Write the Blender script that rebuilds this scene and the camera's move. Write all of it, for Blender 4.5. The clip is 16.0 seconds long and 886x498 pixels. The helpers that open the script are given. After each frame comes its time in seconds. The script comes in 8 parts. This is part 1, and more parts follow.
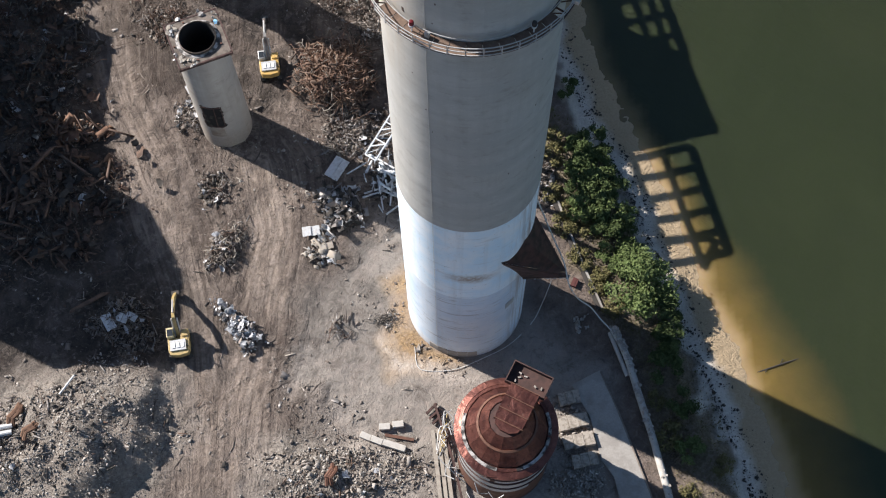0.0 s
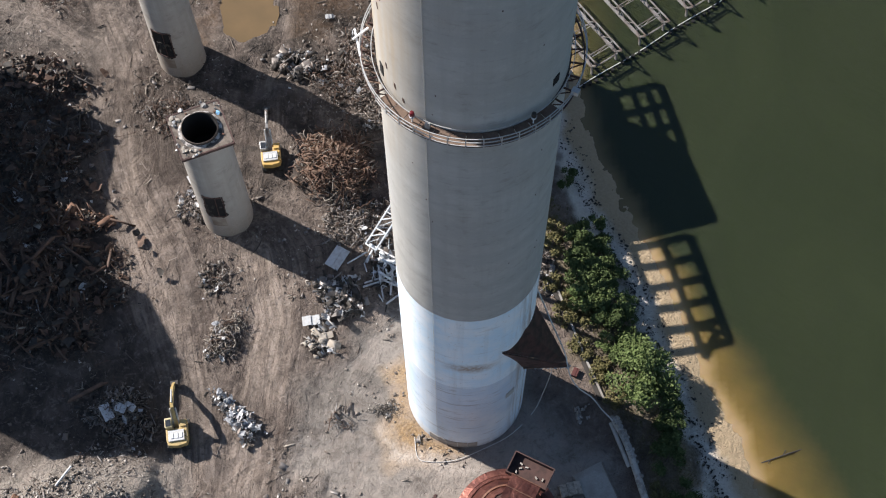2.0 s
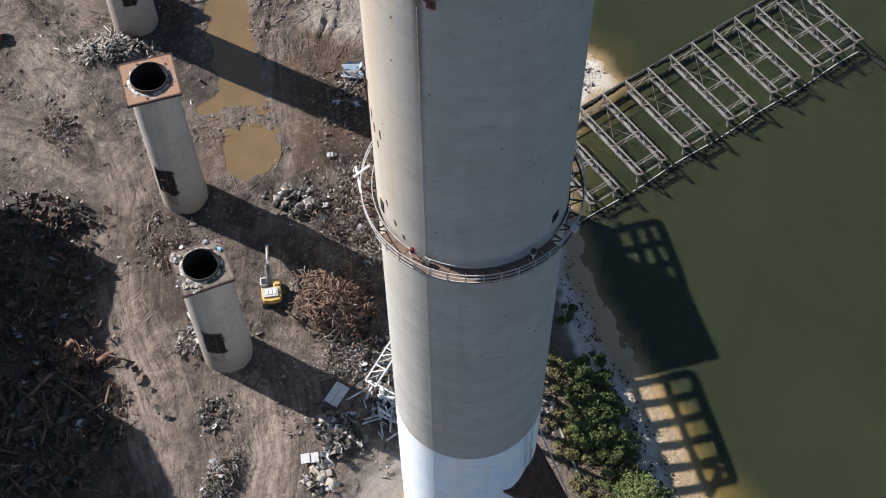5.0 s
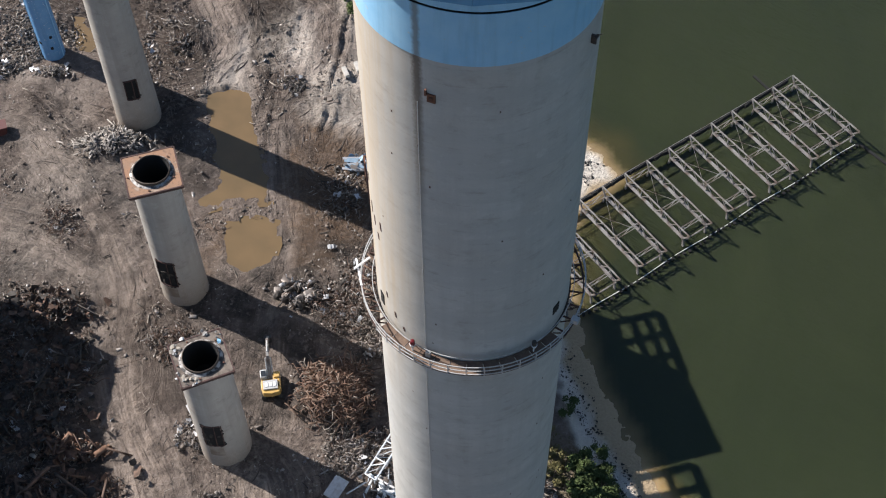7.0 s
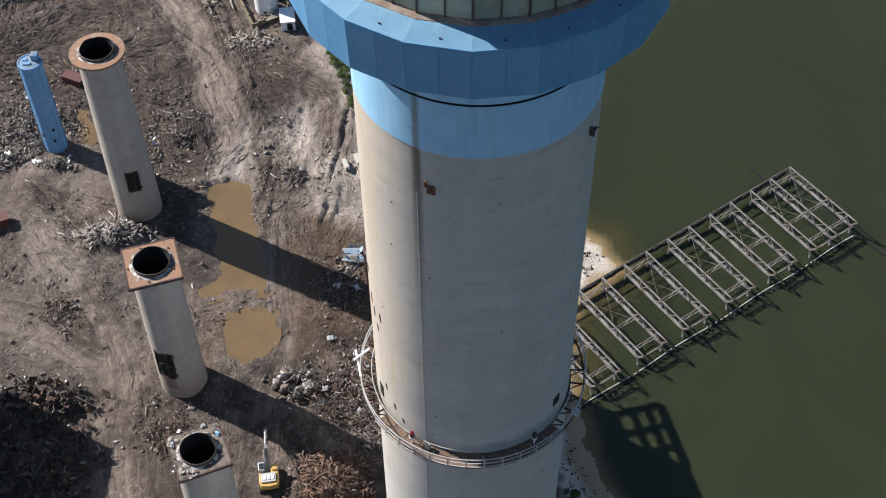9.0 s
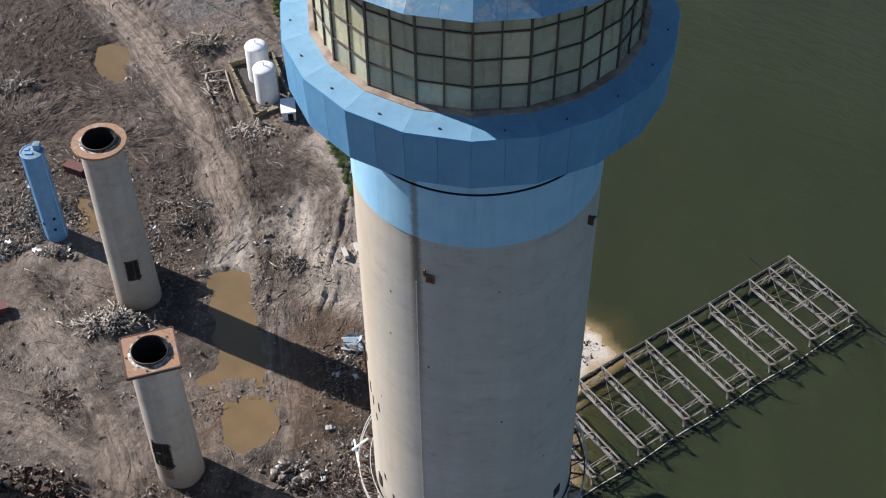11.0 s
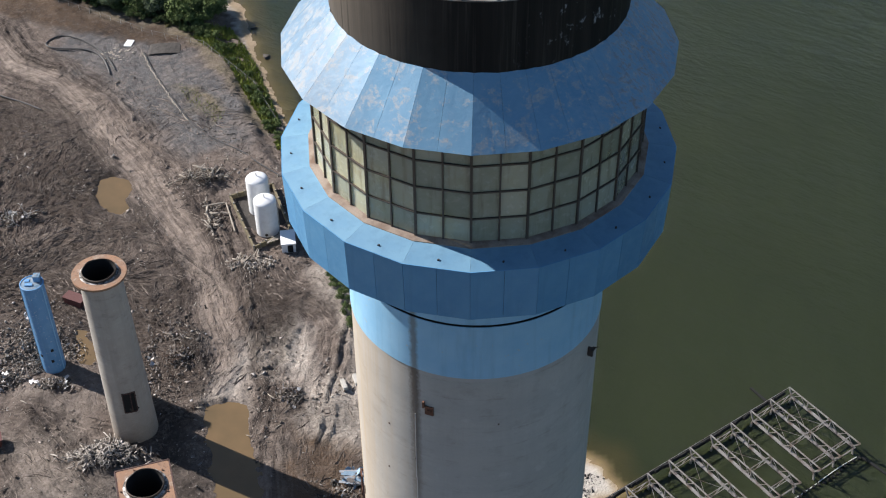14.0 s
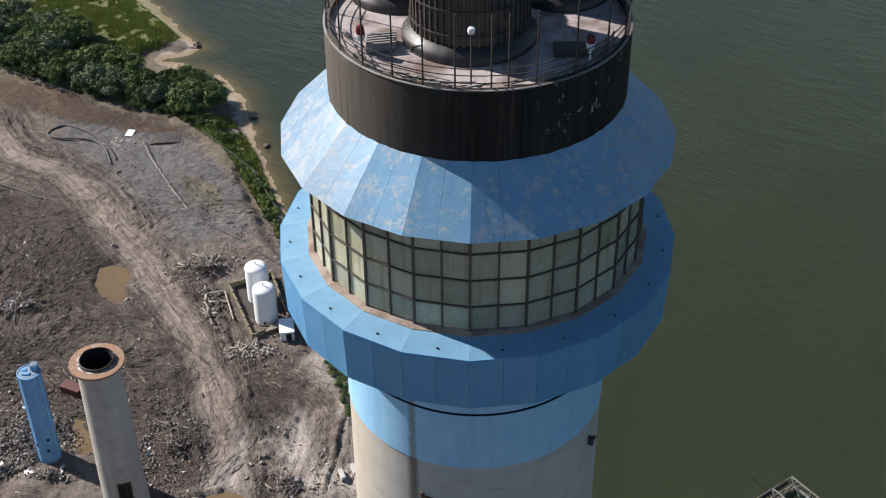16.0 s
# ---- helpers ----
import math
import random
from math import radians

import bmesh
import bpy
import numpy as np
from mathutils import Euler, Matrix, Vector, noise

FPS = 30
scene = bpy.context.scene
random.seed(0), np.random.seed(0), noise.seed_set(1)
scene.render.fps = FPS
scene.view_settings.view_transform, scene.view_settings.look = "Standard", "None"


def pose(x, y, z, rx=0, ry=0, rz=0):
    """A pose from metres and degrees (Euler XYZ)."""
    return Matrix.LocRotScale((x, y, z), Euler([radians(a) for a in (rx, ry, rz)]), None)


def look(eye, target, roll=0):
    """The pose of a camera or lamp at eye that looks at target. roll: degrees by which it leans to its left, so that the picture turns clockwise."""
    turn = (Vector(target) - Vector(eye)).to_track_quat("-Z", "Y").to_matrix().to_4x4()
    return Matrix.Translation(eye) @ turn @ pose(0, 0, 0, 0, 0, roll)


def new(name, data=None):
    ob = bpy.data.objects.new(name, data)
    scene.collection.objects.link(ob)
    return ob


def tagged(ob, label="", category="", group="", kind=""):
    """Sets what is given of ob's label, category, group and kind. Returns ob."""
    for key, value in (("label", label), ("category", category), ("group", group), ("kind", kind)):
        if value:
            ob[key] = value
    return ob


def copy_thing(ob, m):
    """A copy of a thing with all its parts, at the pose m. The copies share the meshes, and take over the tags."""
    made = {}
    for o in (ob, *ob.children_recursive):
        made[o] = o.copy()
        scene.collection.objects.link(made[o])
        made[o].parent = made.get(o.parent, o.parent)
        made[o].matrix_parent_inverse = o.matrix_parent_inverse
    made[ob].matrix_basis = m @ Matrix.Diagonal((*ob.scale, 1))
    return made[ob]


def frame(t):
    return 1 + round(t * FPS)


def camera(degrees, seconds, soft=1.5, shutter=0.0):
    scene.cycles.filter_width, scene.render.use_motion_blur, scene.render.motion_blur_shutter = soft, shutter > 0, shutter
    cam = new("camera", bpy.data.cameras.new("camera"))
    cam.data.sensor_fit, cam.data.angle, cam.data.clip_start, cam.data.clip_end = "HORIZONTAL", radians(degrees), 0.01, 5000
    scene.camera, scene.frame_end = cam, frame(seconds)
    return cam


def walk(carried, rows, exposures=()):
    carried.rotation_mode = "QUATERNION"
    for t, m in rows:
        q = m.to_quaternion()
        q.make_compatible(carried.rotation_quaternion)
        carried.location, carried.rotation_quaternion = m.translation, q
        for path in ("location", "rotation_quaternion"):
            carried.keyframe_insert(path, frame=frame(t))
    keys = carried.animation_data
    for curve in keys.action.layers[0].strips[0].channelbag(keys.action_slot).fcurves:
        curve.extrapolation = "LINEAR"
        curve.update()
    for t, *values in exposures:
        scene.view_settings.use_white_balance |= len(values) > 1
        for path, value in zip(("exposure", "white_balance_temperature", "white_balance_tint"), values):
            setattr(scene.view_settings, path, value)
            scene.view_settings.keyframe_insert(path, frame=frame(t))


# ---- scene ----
EXPOSURE = 0.93
# Camera: a drone that hovers and slowly tilts its gimbal up.
EYE = (0.0, 0.0, 172.0)
cam = camera(37.37, 16.0, 1.12)
# seconds, pitch, yaw, lean to the right, in degrees
TILTS = [
    (0.0, -67.940, 0.884, 1.198),
    (0.5, -66.989, 0.842, 1.161),
    (1.0, -66.015, 0.800, 1.116),
    (1.5, -65.027, 0.750, 1.066),
    (2.0, -64.031, 0.721, 1.031),
    (2.5, -63.038, 0.675, 0.971),
    (3.0, -62.040, 0.613, 0.934),
    (3.5, -61.041, 0.590, 0.886),
    (4.0, -60.059, 0.564, 0.869),
    (6.5, -55.084, 0.472, 0.859),
    (7.0, -54.071, 0.450, 0.826),
    (7.5, -53.051, 0.429, 0.822),
    (8.0, -52.054, 0.406, 0.815),
    (8.5, -51.064, 0.375, 0.802),
    (9.0, -50.093, 0.332, 0.760),
    (11.5, -45.243, 0.196, 0.655),
    (12.0, -44.272, 0.176, 0.647),
    (12.5, -43.310, 0.145, 0.613),
    (13.0, -42.368, 0.123, 0.592),
    (13.5, -41.437, 0.078, 0.601),
    (14.0, -40.482, 0.072, 0.600),
    (14.5, -39.501, 0.038, 0.572),
    (15.0, -38.554, 0.006, 0.630),
    (15.5, -37.595, -0.016, 0.590),
    (16.0, -36.634, -0.045, 0.600),
]
walk(cam, [(t, pose(*EYE, 90 + pitch, 0, yaw) @ pose(0, 0, 0, 0, 0, -lean)) for t, pitch, yaw, lean in TILTS],
     [(0.0, EXPOSURE), (5.0, EXPOSURE), (12.0, EXPOSURE - 0.1), (16.0, EXPOSURE - 0.1)])

# ---- world and sun ----
SUN_AZ, SUN_EL = radians(152.0), radians(33.5)      # where the sun stands, from +x towards +y
TO_SUN = Vector((math.cos(SUN_AZ) * math.cos(SUN_EL), math.sin(SUN_AZ) * math.cos(SUN_EL), math.sin(SUN_EL)))
world = bpy.data.worlds.new("sky")
scene.world = world
world.use_nodes = True
wn = world.node_tree
sky = wn.nodes.new("ShaderNodeTexSky")
sky.sky_type, sky.sun_disc = "NISHITA", False
sky.ozone_density, sky.dust_density = 3.5, 0.6
sky.sun_elevation, sky.sun_rotation = SUN_EL, math.pi / 2 - SUN_AZ
wn.links.new(sky.outputs["Color"], wn.nodes["Background"].inputs["Color"])
wn.nodes["Background"].inputs["Strength"].default_value = 0.062
sun_data = bpy.data.lights.new("sun", "SUN")
sun_data.energy, sun_data.angle, sun_data.color = 4.9, radians(0.53), (1.0, 0.948, 0.912)
sun = new("sun", sun_data)
sun.matrix_world = look((0, 0, 300), Vector((0, 0, 300)) - TO_SUN)

# ---- materials ----


class Nodes:
    """A small builder for node materials."""

    def __init__(self, name, rough=0.8, metal=0.0, spec=0.5):
        self.mat = bpy.data.materials.new(name)
        self.mat.use_nodes = True
        self.t = self.mat.node_tree
        self.b = self.t.nodes["Principled BSDF"]
        self.b.inputs["Roughness"].default_value = rough
        self.b.inputs["Metallic"].default_value = metal
        self.b.inputs["Specular IOR Level"].default_value = spec
        self.geo = self.t.nodes.new("ShaderNodeTexCoord").outputs["Object"]

    def put(self, value, socket):
        if isinstance(value, bpy.types.NodeSocket):
            self.t.links.new(value, socket)
        elif isinstance(value, (tuple, list)) and len(value) == 3 and socket.type == "RGBA":
            socket.default_value = (*value, 1)
        else:
            socket.default_value = value

    def place(self, scale=(1, 1, 1), vec=None, turn=0.0):
        n = self.t.nodes.new("ShaderNodeMapping")
        self.put(vec or self.geo, n.inputs["Vector"])
        n.inputs["Scale"].default_value = scale
        n.inputs["Rotation"].default_value = (0, 0, radians(turn))
        return n.outputs["Vector"]

    def world_place(self, scale=(1, 1, 1), turn=0.0):
        return self.place(scale, self.t.nodes.new("ShaderNodeNewGeometry").outputs["Position"], turn)

    def noise(self, scale, detail=4.0, rough=0.55, vec=None, distort=0.0):
        n = self.t.nodes.new("ShaderNodeTexNoise")
        self.put(vec or self.geo, n.inputs["Vector"])
        n.inputs["Scale"].default_value, n.inputs["Detail"].default_value = scale, detail
        n.inputs["Roughness"].default_value, n.inputs["Distortion"].default_value = rough, distort
        return n.outputs["Fac"]

    def cells(self, scale, vec=None, feature="F1", out="Distance"):
        n = self.t.nodes.new("ShaderNodeTexVoronoi")
        n.feature = feature
        self.put(vec or self.geo, n.inputs["Vector"])
        n.inputs["Scale"].default_value = scale
        return n.outputs[out]

    def ramp(self, fac, a, b, va=0.0, vb=1.0):
        n = self.t.nodes.new("ShaderNodeMapRange")
        self.put(fac, n.inputs["Value"])
        for k, x in (("From Min", a), ("From Max", b), ("To Min", va), ("To Max", vb)):
            n.inputs[k].default_value = x
        return n.outputs["Result"]

    def mix(self, fac, a, b, how="MIX"):
        n = self.t.nodes.new("ShaderNodeMix")
        n.data_type, n.blend_type = "RGBA", how
        self.put(fac, n.inputs["Factor"])
        self.put(a, n.inputs["A"] if n.inputs["A"].type == "RGBA" else n.inputs[6])
        self.put(b, n.inputs["B"] if n.inputs["B"].type == "RGBA" else n.inputs[7])
        return n.outputs[2]

    def calc(self, how, a, b=0.0):
        n = self.t.nodes.new("ShaderNodeMath")
        n.operation = how
        self.put(a, n.inputs[0])
        self.put(b, n.inputs[1])
        return n.outputs[0]

    def attr(self, name):
        n = self.t.nodes.new("ShaderNodeAttribute")
        n.attribute_name = name
        s = self.t.nodes.new("ShaderNodeSeparateColor")
        self.t.links.new(n.outputs["Color"], s.inputs[0])
        return s.outputs

    def island(self):
        return self.t.nodes.new("ShaderNodeNewGeometry").outputs["Random Per Island"]

    def each(self):
        return self.t.nodes.new("ShaderNodeObjectInfo").outputs["Random"]

    def axis(self, k, vec=None):
        s = self.t.nodes.new("ShaderNodeSeparateXYZ")
        self.put(vec or self.geo, s.inputs[0])
        return s.outputs[k]

    def bump(self, height, strength=0.5, distance=0.1):
        n = self.t.nodes.new("ShaderNodeBump")
        self.put(height, n.inputs["Height"])
        n.inputs["Strength"].default_value, n.inputs["Distance"].default_value = strength, distance
        self.t.links.new(n.outputs["Normal"], self.b.inputs["Normal"])
        return self

    def done(self, colour, rough=None):
        self.put(colour, self.b.inputs["Base Color"])
        if rough is not None:
            self.put(rough, self.b.inputs["Roughness"])
        return self.mat


def simple(name, colour, rough=0.7, metal=0.0, wear=None, scale=3.0, amount=0.5, bump=0.15, island=0.0):
    """Paint, metal or stone with a second tone, grain and slight relief."""
    m = Nodes(name, rough, metal)
    big, fine = m.noise(scale, 5), m.noise(scale * 9, 4)
    second = wear or tuple(c * 0.6 for c in colour)
    col = m.mix(m.ramp(big, 0.42, 0.68, 0, amount), colour, second)
    col = m.mix(m.ramp(fine, 0.3, 0.75, 0, 0.35), col, tuple(c * 0.7 for c in second))
    if island:
        col = m.mix(m.ramp(m.island(), 0, 1, 0, island), col, second)
    m.bump(fine, bump, 0.05)
    return m.done(col, m.ramp(big, 0.3, 0.7, rough - 0.1, min(1, rough + 0.12)))


def concrete(name, base, stain, streak=0.5, lift=2.3, rusty=0.0, foot=0.0):
    """Slip-formed concrete: lifts, vertical run-off streaks, blotches and pits; rusty: warm sunlit tint on the west,
    cracks and a rust run.
    """
    m = Nodes(name, 0.88, 0, 0.3)
    broad = m.noise(0.16, 4, 0.6)
    runs = m.noise(1.0, 5, 0.6, m.place((0.9, 0.9, 0.035)))
    bands = m.noise(1.0, 3, 0.6, m.place((0.05, 0.05, 1.0 / lift * 1.4)))
    fine = m.noise(5.0, 5, 0.65)
    line = m.t.nodes.new("ShaderNodeTexWave")
    line.wave_type, line.bands_direction = "BANDS", "Z"
    line.inputs["Scale"].default_value = 1.0 / lift / 2 * 1.0
    line.inputs["Distortion"].default_value = 0.35
    line.inputs["Detail"].default_value = 2.0
    m.put(m.geo, line.inputs["Vector"])
    seam = m.ramp(line.outputs["Fac"], 0.0, 0.03, 1, 0)
    col = m.mix(m.ramp(broad, 0.35, 0.7, 0, 0.6), base, stain)
    col = m.mix(m.ramp(runs, 0.45, 0.75, 0, streak), col, tuple(c * 0.6 for c in stain))
    col = m.mix(m.ramp(bands, 0.42, 0.62, 0, 0.6), col, tuple(c * 0.80 for c in base))
    patch = m.noise(0.5, 7, 0.68, m.place((1.0, 1.0, 1.3)))
    col = m.mix(m.ramp(patch, 0.54, 0.70, 0, 0.5), col, tuple(c * 0.72 for c in stain))
    col = m.mix(m.ramp(patch, 0.42, 0.32, 0, 0.4), col, tuple(min(1.0, c * 1.14) for c in base))
    col = m.mix(m.calc("MULTIPLY", seam, m.ramp(patch, 0.48, 0.62, 0.0, 0.3)), col, tuple(c * 0.6 for c in stain))
    col = m.mix(m.ramp(fine, 0.3, 0.8, 0, 0.3), col, tuple(c * 0.72 for c in base))
    if foot:
        low = m.ramp(m.calc("ADD", m.axis(2), m.calc("MULTIPLY", runs, 14.0)), 16.0, 7.0, 0, foot)
        col = m.mix(m.calc("MULTIPLY", low, m.ramp(fine, 0.3, 0.6, 0.4, 1.0)), col, (0.20, 0.135, 0.088))
    if rusty:
        # warm tone of the sunlit west side put into the colour, streaked with tan stain
        west = m.ramp(m.calc("ADD", m.axis(0), m.calc("MULTIPLY", broad, 5.0)), -0.8, -4.4)
        west = m.calc("MULTIPLY", west, m.ramp(m.calc("ADD", m.axis(2), m.calc("MULTIPLY", broad, 16.0)), 78, 98, 0.12, 1.0))
        col = m.mix(m.calc("MULTIPLY", west, m.ramp(runs, 0.32, 0.6, 0.25, rusty)), col, (0.42, 0.335, 0.235))
        crack = m.noise(0.35, 6, 0.62, m.place((0.5, 0.5, 2.2)), 0.5)
        crack = m.ramp(m.calc("ABSOLUTE", m.calc("SUBTRACT", crack, 0.5)), 0.001, 0.006, 0.22, 0.0)
        col = m.mix(m.calc("MULTIPLY", crack, m.ramp(broad, 0.44, 0.6)), col, tuple(c * 0.5 for c in stain))
        run = m.ramp(m.calc("ABSOLUTE", m.calc("ADD", m.axis(0), m.calc("ADD", 3.65, m.calc("MULTIPLY", fine, 0.4)))), 0.12, 0.4, 1, 0)
        run = m.calc("MULTIPLY", m.calc("MULTIPLY", run, m.ramp(m.axis(1), -2, -4)), m.ramp(m.axis(2), 98, 114, 0, rusty))
        col = m.mix(run, col, (0.10, 0.075, 0.055))
    m.bump(m.calc("ADD", fine, m.calc("MULTIPLY", bands, 0.6)), 0.2, 0.05)
    return m.done(col)


def painted(name, paint, worn, bare, chips=0.6, rough=0.5, metal=0.0, uneven=0.0, run=0.0):
    """Weathered paint: faded, chalky and chipped to the metal or to an undercoat."""
    m = Nodes(name, rough, metal)
    broad = m.noise(0.5, 4)
    runs = m.noise(1.0, 5, 0.6, m.place((1.6, 1.6, 0.12)))
    fine = m.noise(2.2, 8, 0.68, distort=0.6)
    col = m.mix(m.ramp(broad, 0.35, 0.65, 0, 0.7), paint, worn)
    col = m.mix(m.ramp(runs, 0.5, 0.72, 0, 0.35), col, tuple(c * 0.62 for c in paint))
    if run:
        line = m.ramp(m.calc("ABSOLUTE", m.calc("ADD", m.axis(0), m.calc("ADD", 3.65, m.calc("MULTIPLY", fine, 0.4)))), 0.08, 0.3, run, 0)
        col = m.mix(m.calc("MULTIPLY", line, m.ramp(m.axis(1), -2, -4)), col, (0.13, 0.12, 0.09))
    if uneven:
        col = m.mix(m.ramp(m.each(), 0.55, 0.95, 0, uneven), col, tuple(c * 0.55 for c in paint))
    chip = m.ramp(fine, chips, chips + 0.05, 0, 0.85)
    col = m.mix(chip, col, bare)
    m.bump(m.calc("SUBTRACT", m.noise(9, 3), chip), 0.2, 0.03)
    return m.done(col, m.ramp(fine, 0.3, 0.7, rough - 0.08, rough + 0.2))


def peeling():
    """Faded blue sheet, scoured to pale primer in ragged patches; the sunlit west is toned down."""
    m = Nodes("peeling_blue_sheet", 0.5, 0.0)
    p = m.world_place()
    broad = m.noise(0.42, 4, 0.55, p)
    dents = m.noise(1.1, 3, 0.5, p, 0.4)
    fine = m.noise(1.25, 12, 0.74, p, 0.35)
    scrape = m.noise(2.6, 11, 0.74, m.world_place((0.7, 1.4, 1.0)), 0.3)
    grain = m.noise(9.0, 4, 0.7, p)
    col = m.mix(m.ramp(broad, 0.35, 0.65, 0, 0.8), (0.10, 0.255, 0.40), (0.155, 0.32, 0.455))
    col = m.mix(m.ramp(m.each(), 0.0, 1.0, 0.0, 0.3), col, (0.17, 0.30, 0.43))
    col = m.mix(m.ramp(scrape, 0.42, 0.66, 0, 0.3), col, (0.21, 0.36, 0.51))
    bare = m.mix(m.ramp(grain, 0.35, 0.65), (0.42, 0.43, 0.43), (0.29, 0.32, 0.35))
    col = m.mix(m.calc("MULTIPLY", m.ramp(fine, 0.525, 0.575, 0, 0.8), m.ramp(scrape, 0.40, 0.54, 0.2, 1.0)), col, bare)
    col = m.mix(m.calc("MULTIPLY", m.ramp(scrape, 0.60, 0.63, 0, 0.7), m.ramp(broad, 0.42, 0.58, 0.15, 1.0)), col, bare)
    # scoured west panels, their colours darkened to offset the strong sunlight there
    west = m.calc("MULTIPLY", m.ramp(m.axis(0, p), -3.0, -6.5), m.ramp(scrape, 0.36, 0.60, 0.55, 0.95))
    col = m.mix(west, col, m.mix(m.ramp(fine, 0.47, 0.56), (0.095, 0.16, 0.23), (0.215, 0.237, 0.253)))
    side = m.ramp(m.axis(0, p), 6.0, 10.0)
    col = m.mix(m.calc("MULTIPLY", side, m.ramp(scrape, 0.44, 0.58, 0, 0.55)), col, bare)
    col = m.mix(m.calc("MULTIPLY", m.ramp(m.axis(0, p), 7.5, 9.0), m.ramp(scrape, 0.50, 0.58, 0, 0.5)), col, (0.16, 0.12, 0.09))
    col = m.mix(m.ramp(m.noise(5.0, 5, 0.72, p), 0.66, 0.71, 0, 0.6), col, (0.06, 0.11, 0.17))
    m.bump(m.calc("ADD", dents, m.calc("MULTIPLY", scrape, 0.3)), 0.35, 0.08)
    return m.done(col, m.ramp(fine, 0.3, 0.7, 0.45, 0.65))


def sooty():
    """Soot-black sheet with brown run-off, a painted sunlit brown on the west and flaking white patches on one side."""
    m = Nodes("sooty_steel", 0.75, 0.0, 0.15)
    runs = m.noise(1.0, 6, 0.65, m.place((1.3, 1.3, 0.05)))
    narrow = m.noise(1.0, 5, 0.6, m.place((3.5, 3.5, 0.09)))
    flake = m.noise(1.3, 10, 0.72, m.place((1.3, 1.3, 0.7)), 0.1)
    col = m.mix(m.ramp(runs, 0.38, 0.66), (0.010, 0.0098, 0.0095), (0.030, 0.026, 0.022))
    # sunlight painted in: the drum turns lighter brown towards the west
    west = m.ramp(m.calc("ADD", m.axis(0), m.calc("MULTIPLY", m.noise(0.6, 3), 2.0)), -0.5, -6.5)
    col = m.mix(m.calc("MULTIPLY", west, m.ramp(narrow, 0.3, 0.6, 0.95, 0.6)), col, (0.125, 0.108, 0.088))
    col = m.mix(m.ramp(narrow, 0.56, 0.70, 0, 0.4), col, (0.085, 0.075, 0.06))
    col = m.mix(m.ramp(narrow, 0.42, 0.30, 0, 0.7), col, (0.012, 0.011, 0.010))
    side = m.ramp(m.axis(0), 1.0, 4.0)
    col = m.mix(m.calc("MULTIPLY", m.ramp(flake, 0.60, 0.64, 0, 0.8), side), col, (0.30, 0.31, 0.32))
    m.bump(narrow, 0.2, 0.05)
    return m.done(col, m.ramp(runs, 0.3, 0.7, 0.5, 0.85))


def band(name, low):
    """White paint on concrete: bluish film, scuffs, smudges and rust runs; low: the dirtier band by the ground."""
    m = Nodes(name, 0.75, 0, 0.3)
    broad = m.noise(0.2, 5, 0.6)
    runs = m.noise(1.0, 6, 0.62, m.place((1.1, 1.1, 0.06)))
    lines = m.noise(1.0, 5, 0.65, m.place((0.18, 0.18, 1.6)))
    fine = m.noise(2.5, 8, 0.7)
    col = m.mix(m.ramp(broad, 0.36, 0.62), (0.88, 0.92, 0.95) if not low else (0.70, 0.76, 0.82), (0.68, 0.84, 0.96) if not low else (0.55, 0.66, 0.77))
    col = m.mix(m.ramp(runs, 0.52, 0.74, 0, 0.4), col, (0.60, 0.63, 0.65))
    col = m.mix(m.ramp(lines, 0.58, 0.66, 0, 0.6 if low else 0.2), col, (0.25, 0.25, 0.25))
    col = m.mix(m.ramp(fine, 0.60, 0.68, 0, 0.55), col, (0.42, 0.37, 0.31))
    z = m.axis(2)
    smudge = m.ramp(m.calc("ABSOLUTE", m.calc("SUBTRACT", z, m.calc("ADD", 28.2, m.calc("MULTIPLY", broad, 3.0)))), 0.3, 1.5, 1, 0)
    smudge = m.calc("MULTIPLY", smudge, m.ramp(m.calc("ABSOLUTE", m.calc("SUBTRACT", m.axis(0), 0.3)), 1.0, 3.6, 0.95, 0))
    col = m.mix(m.calc("MULTIPLY", smudge, m.ramp(fine, 0.25, 0.55)), col, (0.36, 0.28, 0.21))
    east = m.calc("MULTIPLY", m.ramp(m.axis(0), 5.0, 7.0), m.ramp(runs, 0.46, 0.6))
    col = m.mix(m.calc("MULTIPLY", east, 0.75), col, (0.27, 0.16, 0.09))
    foot = m.calc("MULTIPLY", m.ramp(m.calc("ADD", z, m.calc("MULTIPLY", runs, 6.0)), 6.0, 2.0), m.ramp(fine, 0.4, 0.6, 0.2, 0.75))
    col = m.mix(foot, col, (0.40, 0.34, 0.27))
    m.bump(fine, 0.15, 0.04)
    return m.done(col)


M = {}
M["concrete"] = concrete("weathered_concrete", (0.462, 0.465, 0.448), (0.37, 0.352, 0.318), 0.28, 2.3, 0.8)
M["chimney"] = concrete("dusty_concrete", (0.44, 0.405, 0.36), (0.30, 0.262, 0.222), 0.45, 2.3, 0.0, 0.6)
M["white_band"], M["grey_band"] = band("white_painted_band", False), band("dirty_white_base", True)
M["maroon"] = simple("maroon_torn_sheet", (0.062, 0.024, 0.024), 0.6, 0.0, (0.018, 0.013, 0.013), 1.0, 1.2, 0.3)
M["pale_blue"] = painted("pale_blue_paint", (0.235, 0.475, 0.685), (0.31, 0.545, 0.73), (0.42, 0.46, 0.47), 0.64, 0.6, 0.0, 0.0, 0.7)
M["blue"] = painted("blue_sheet", (0.078, 0.248, 0.45), (0.115, 0.305, 0.50), (0.40, 0.48, 0.55), 0.70, 0.5, 0.0, 0.3)
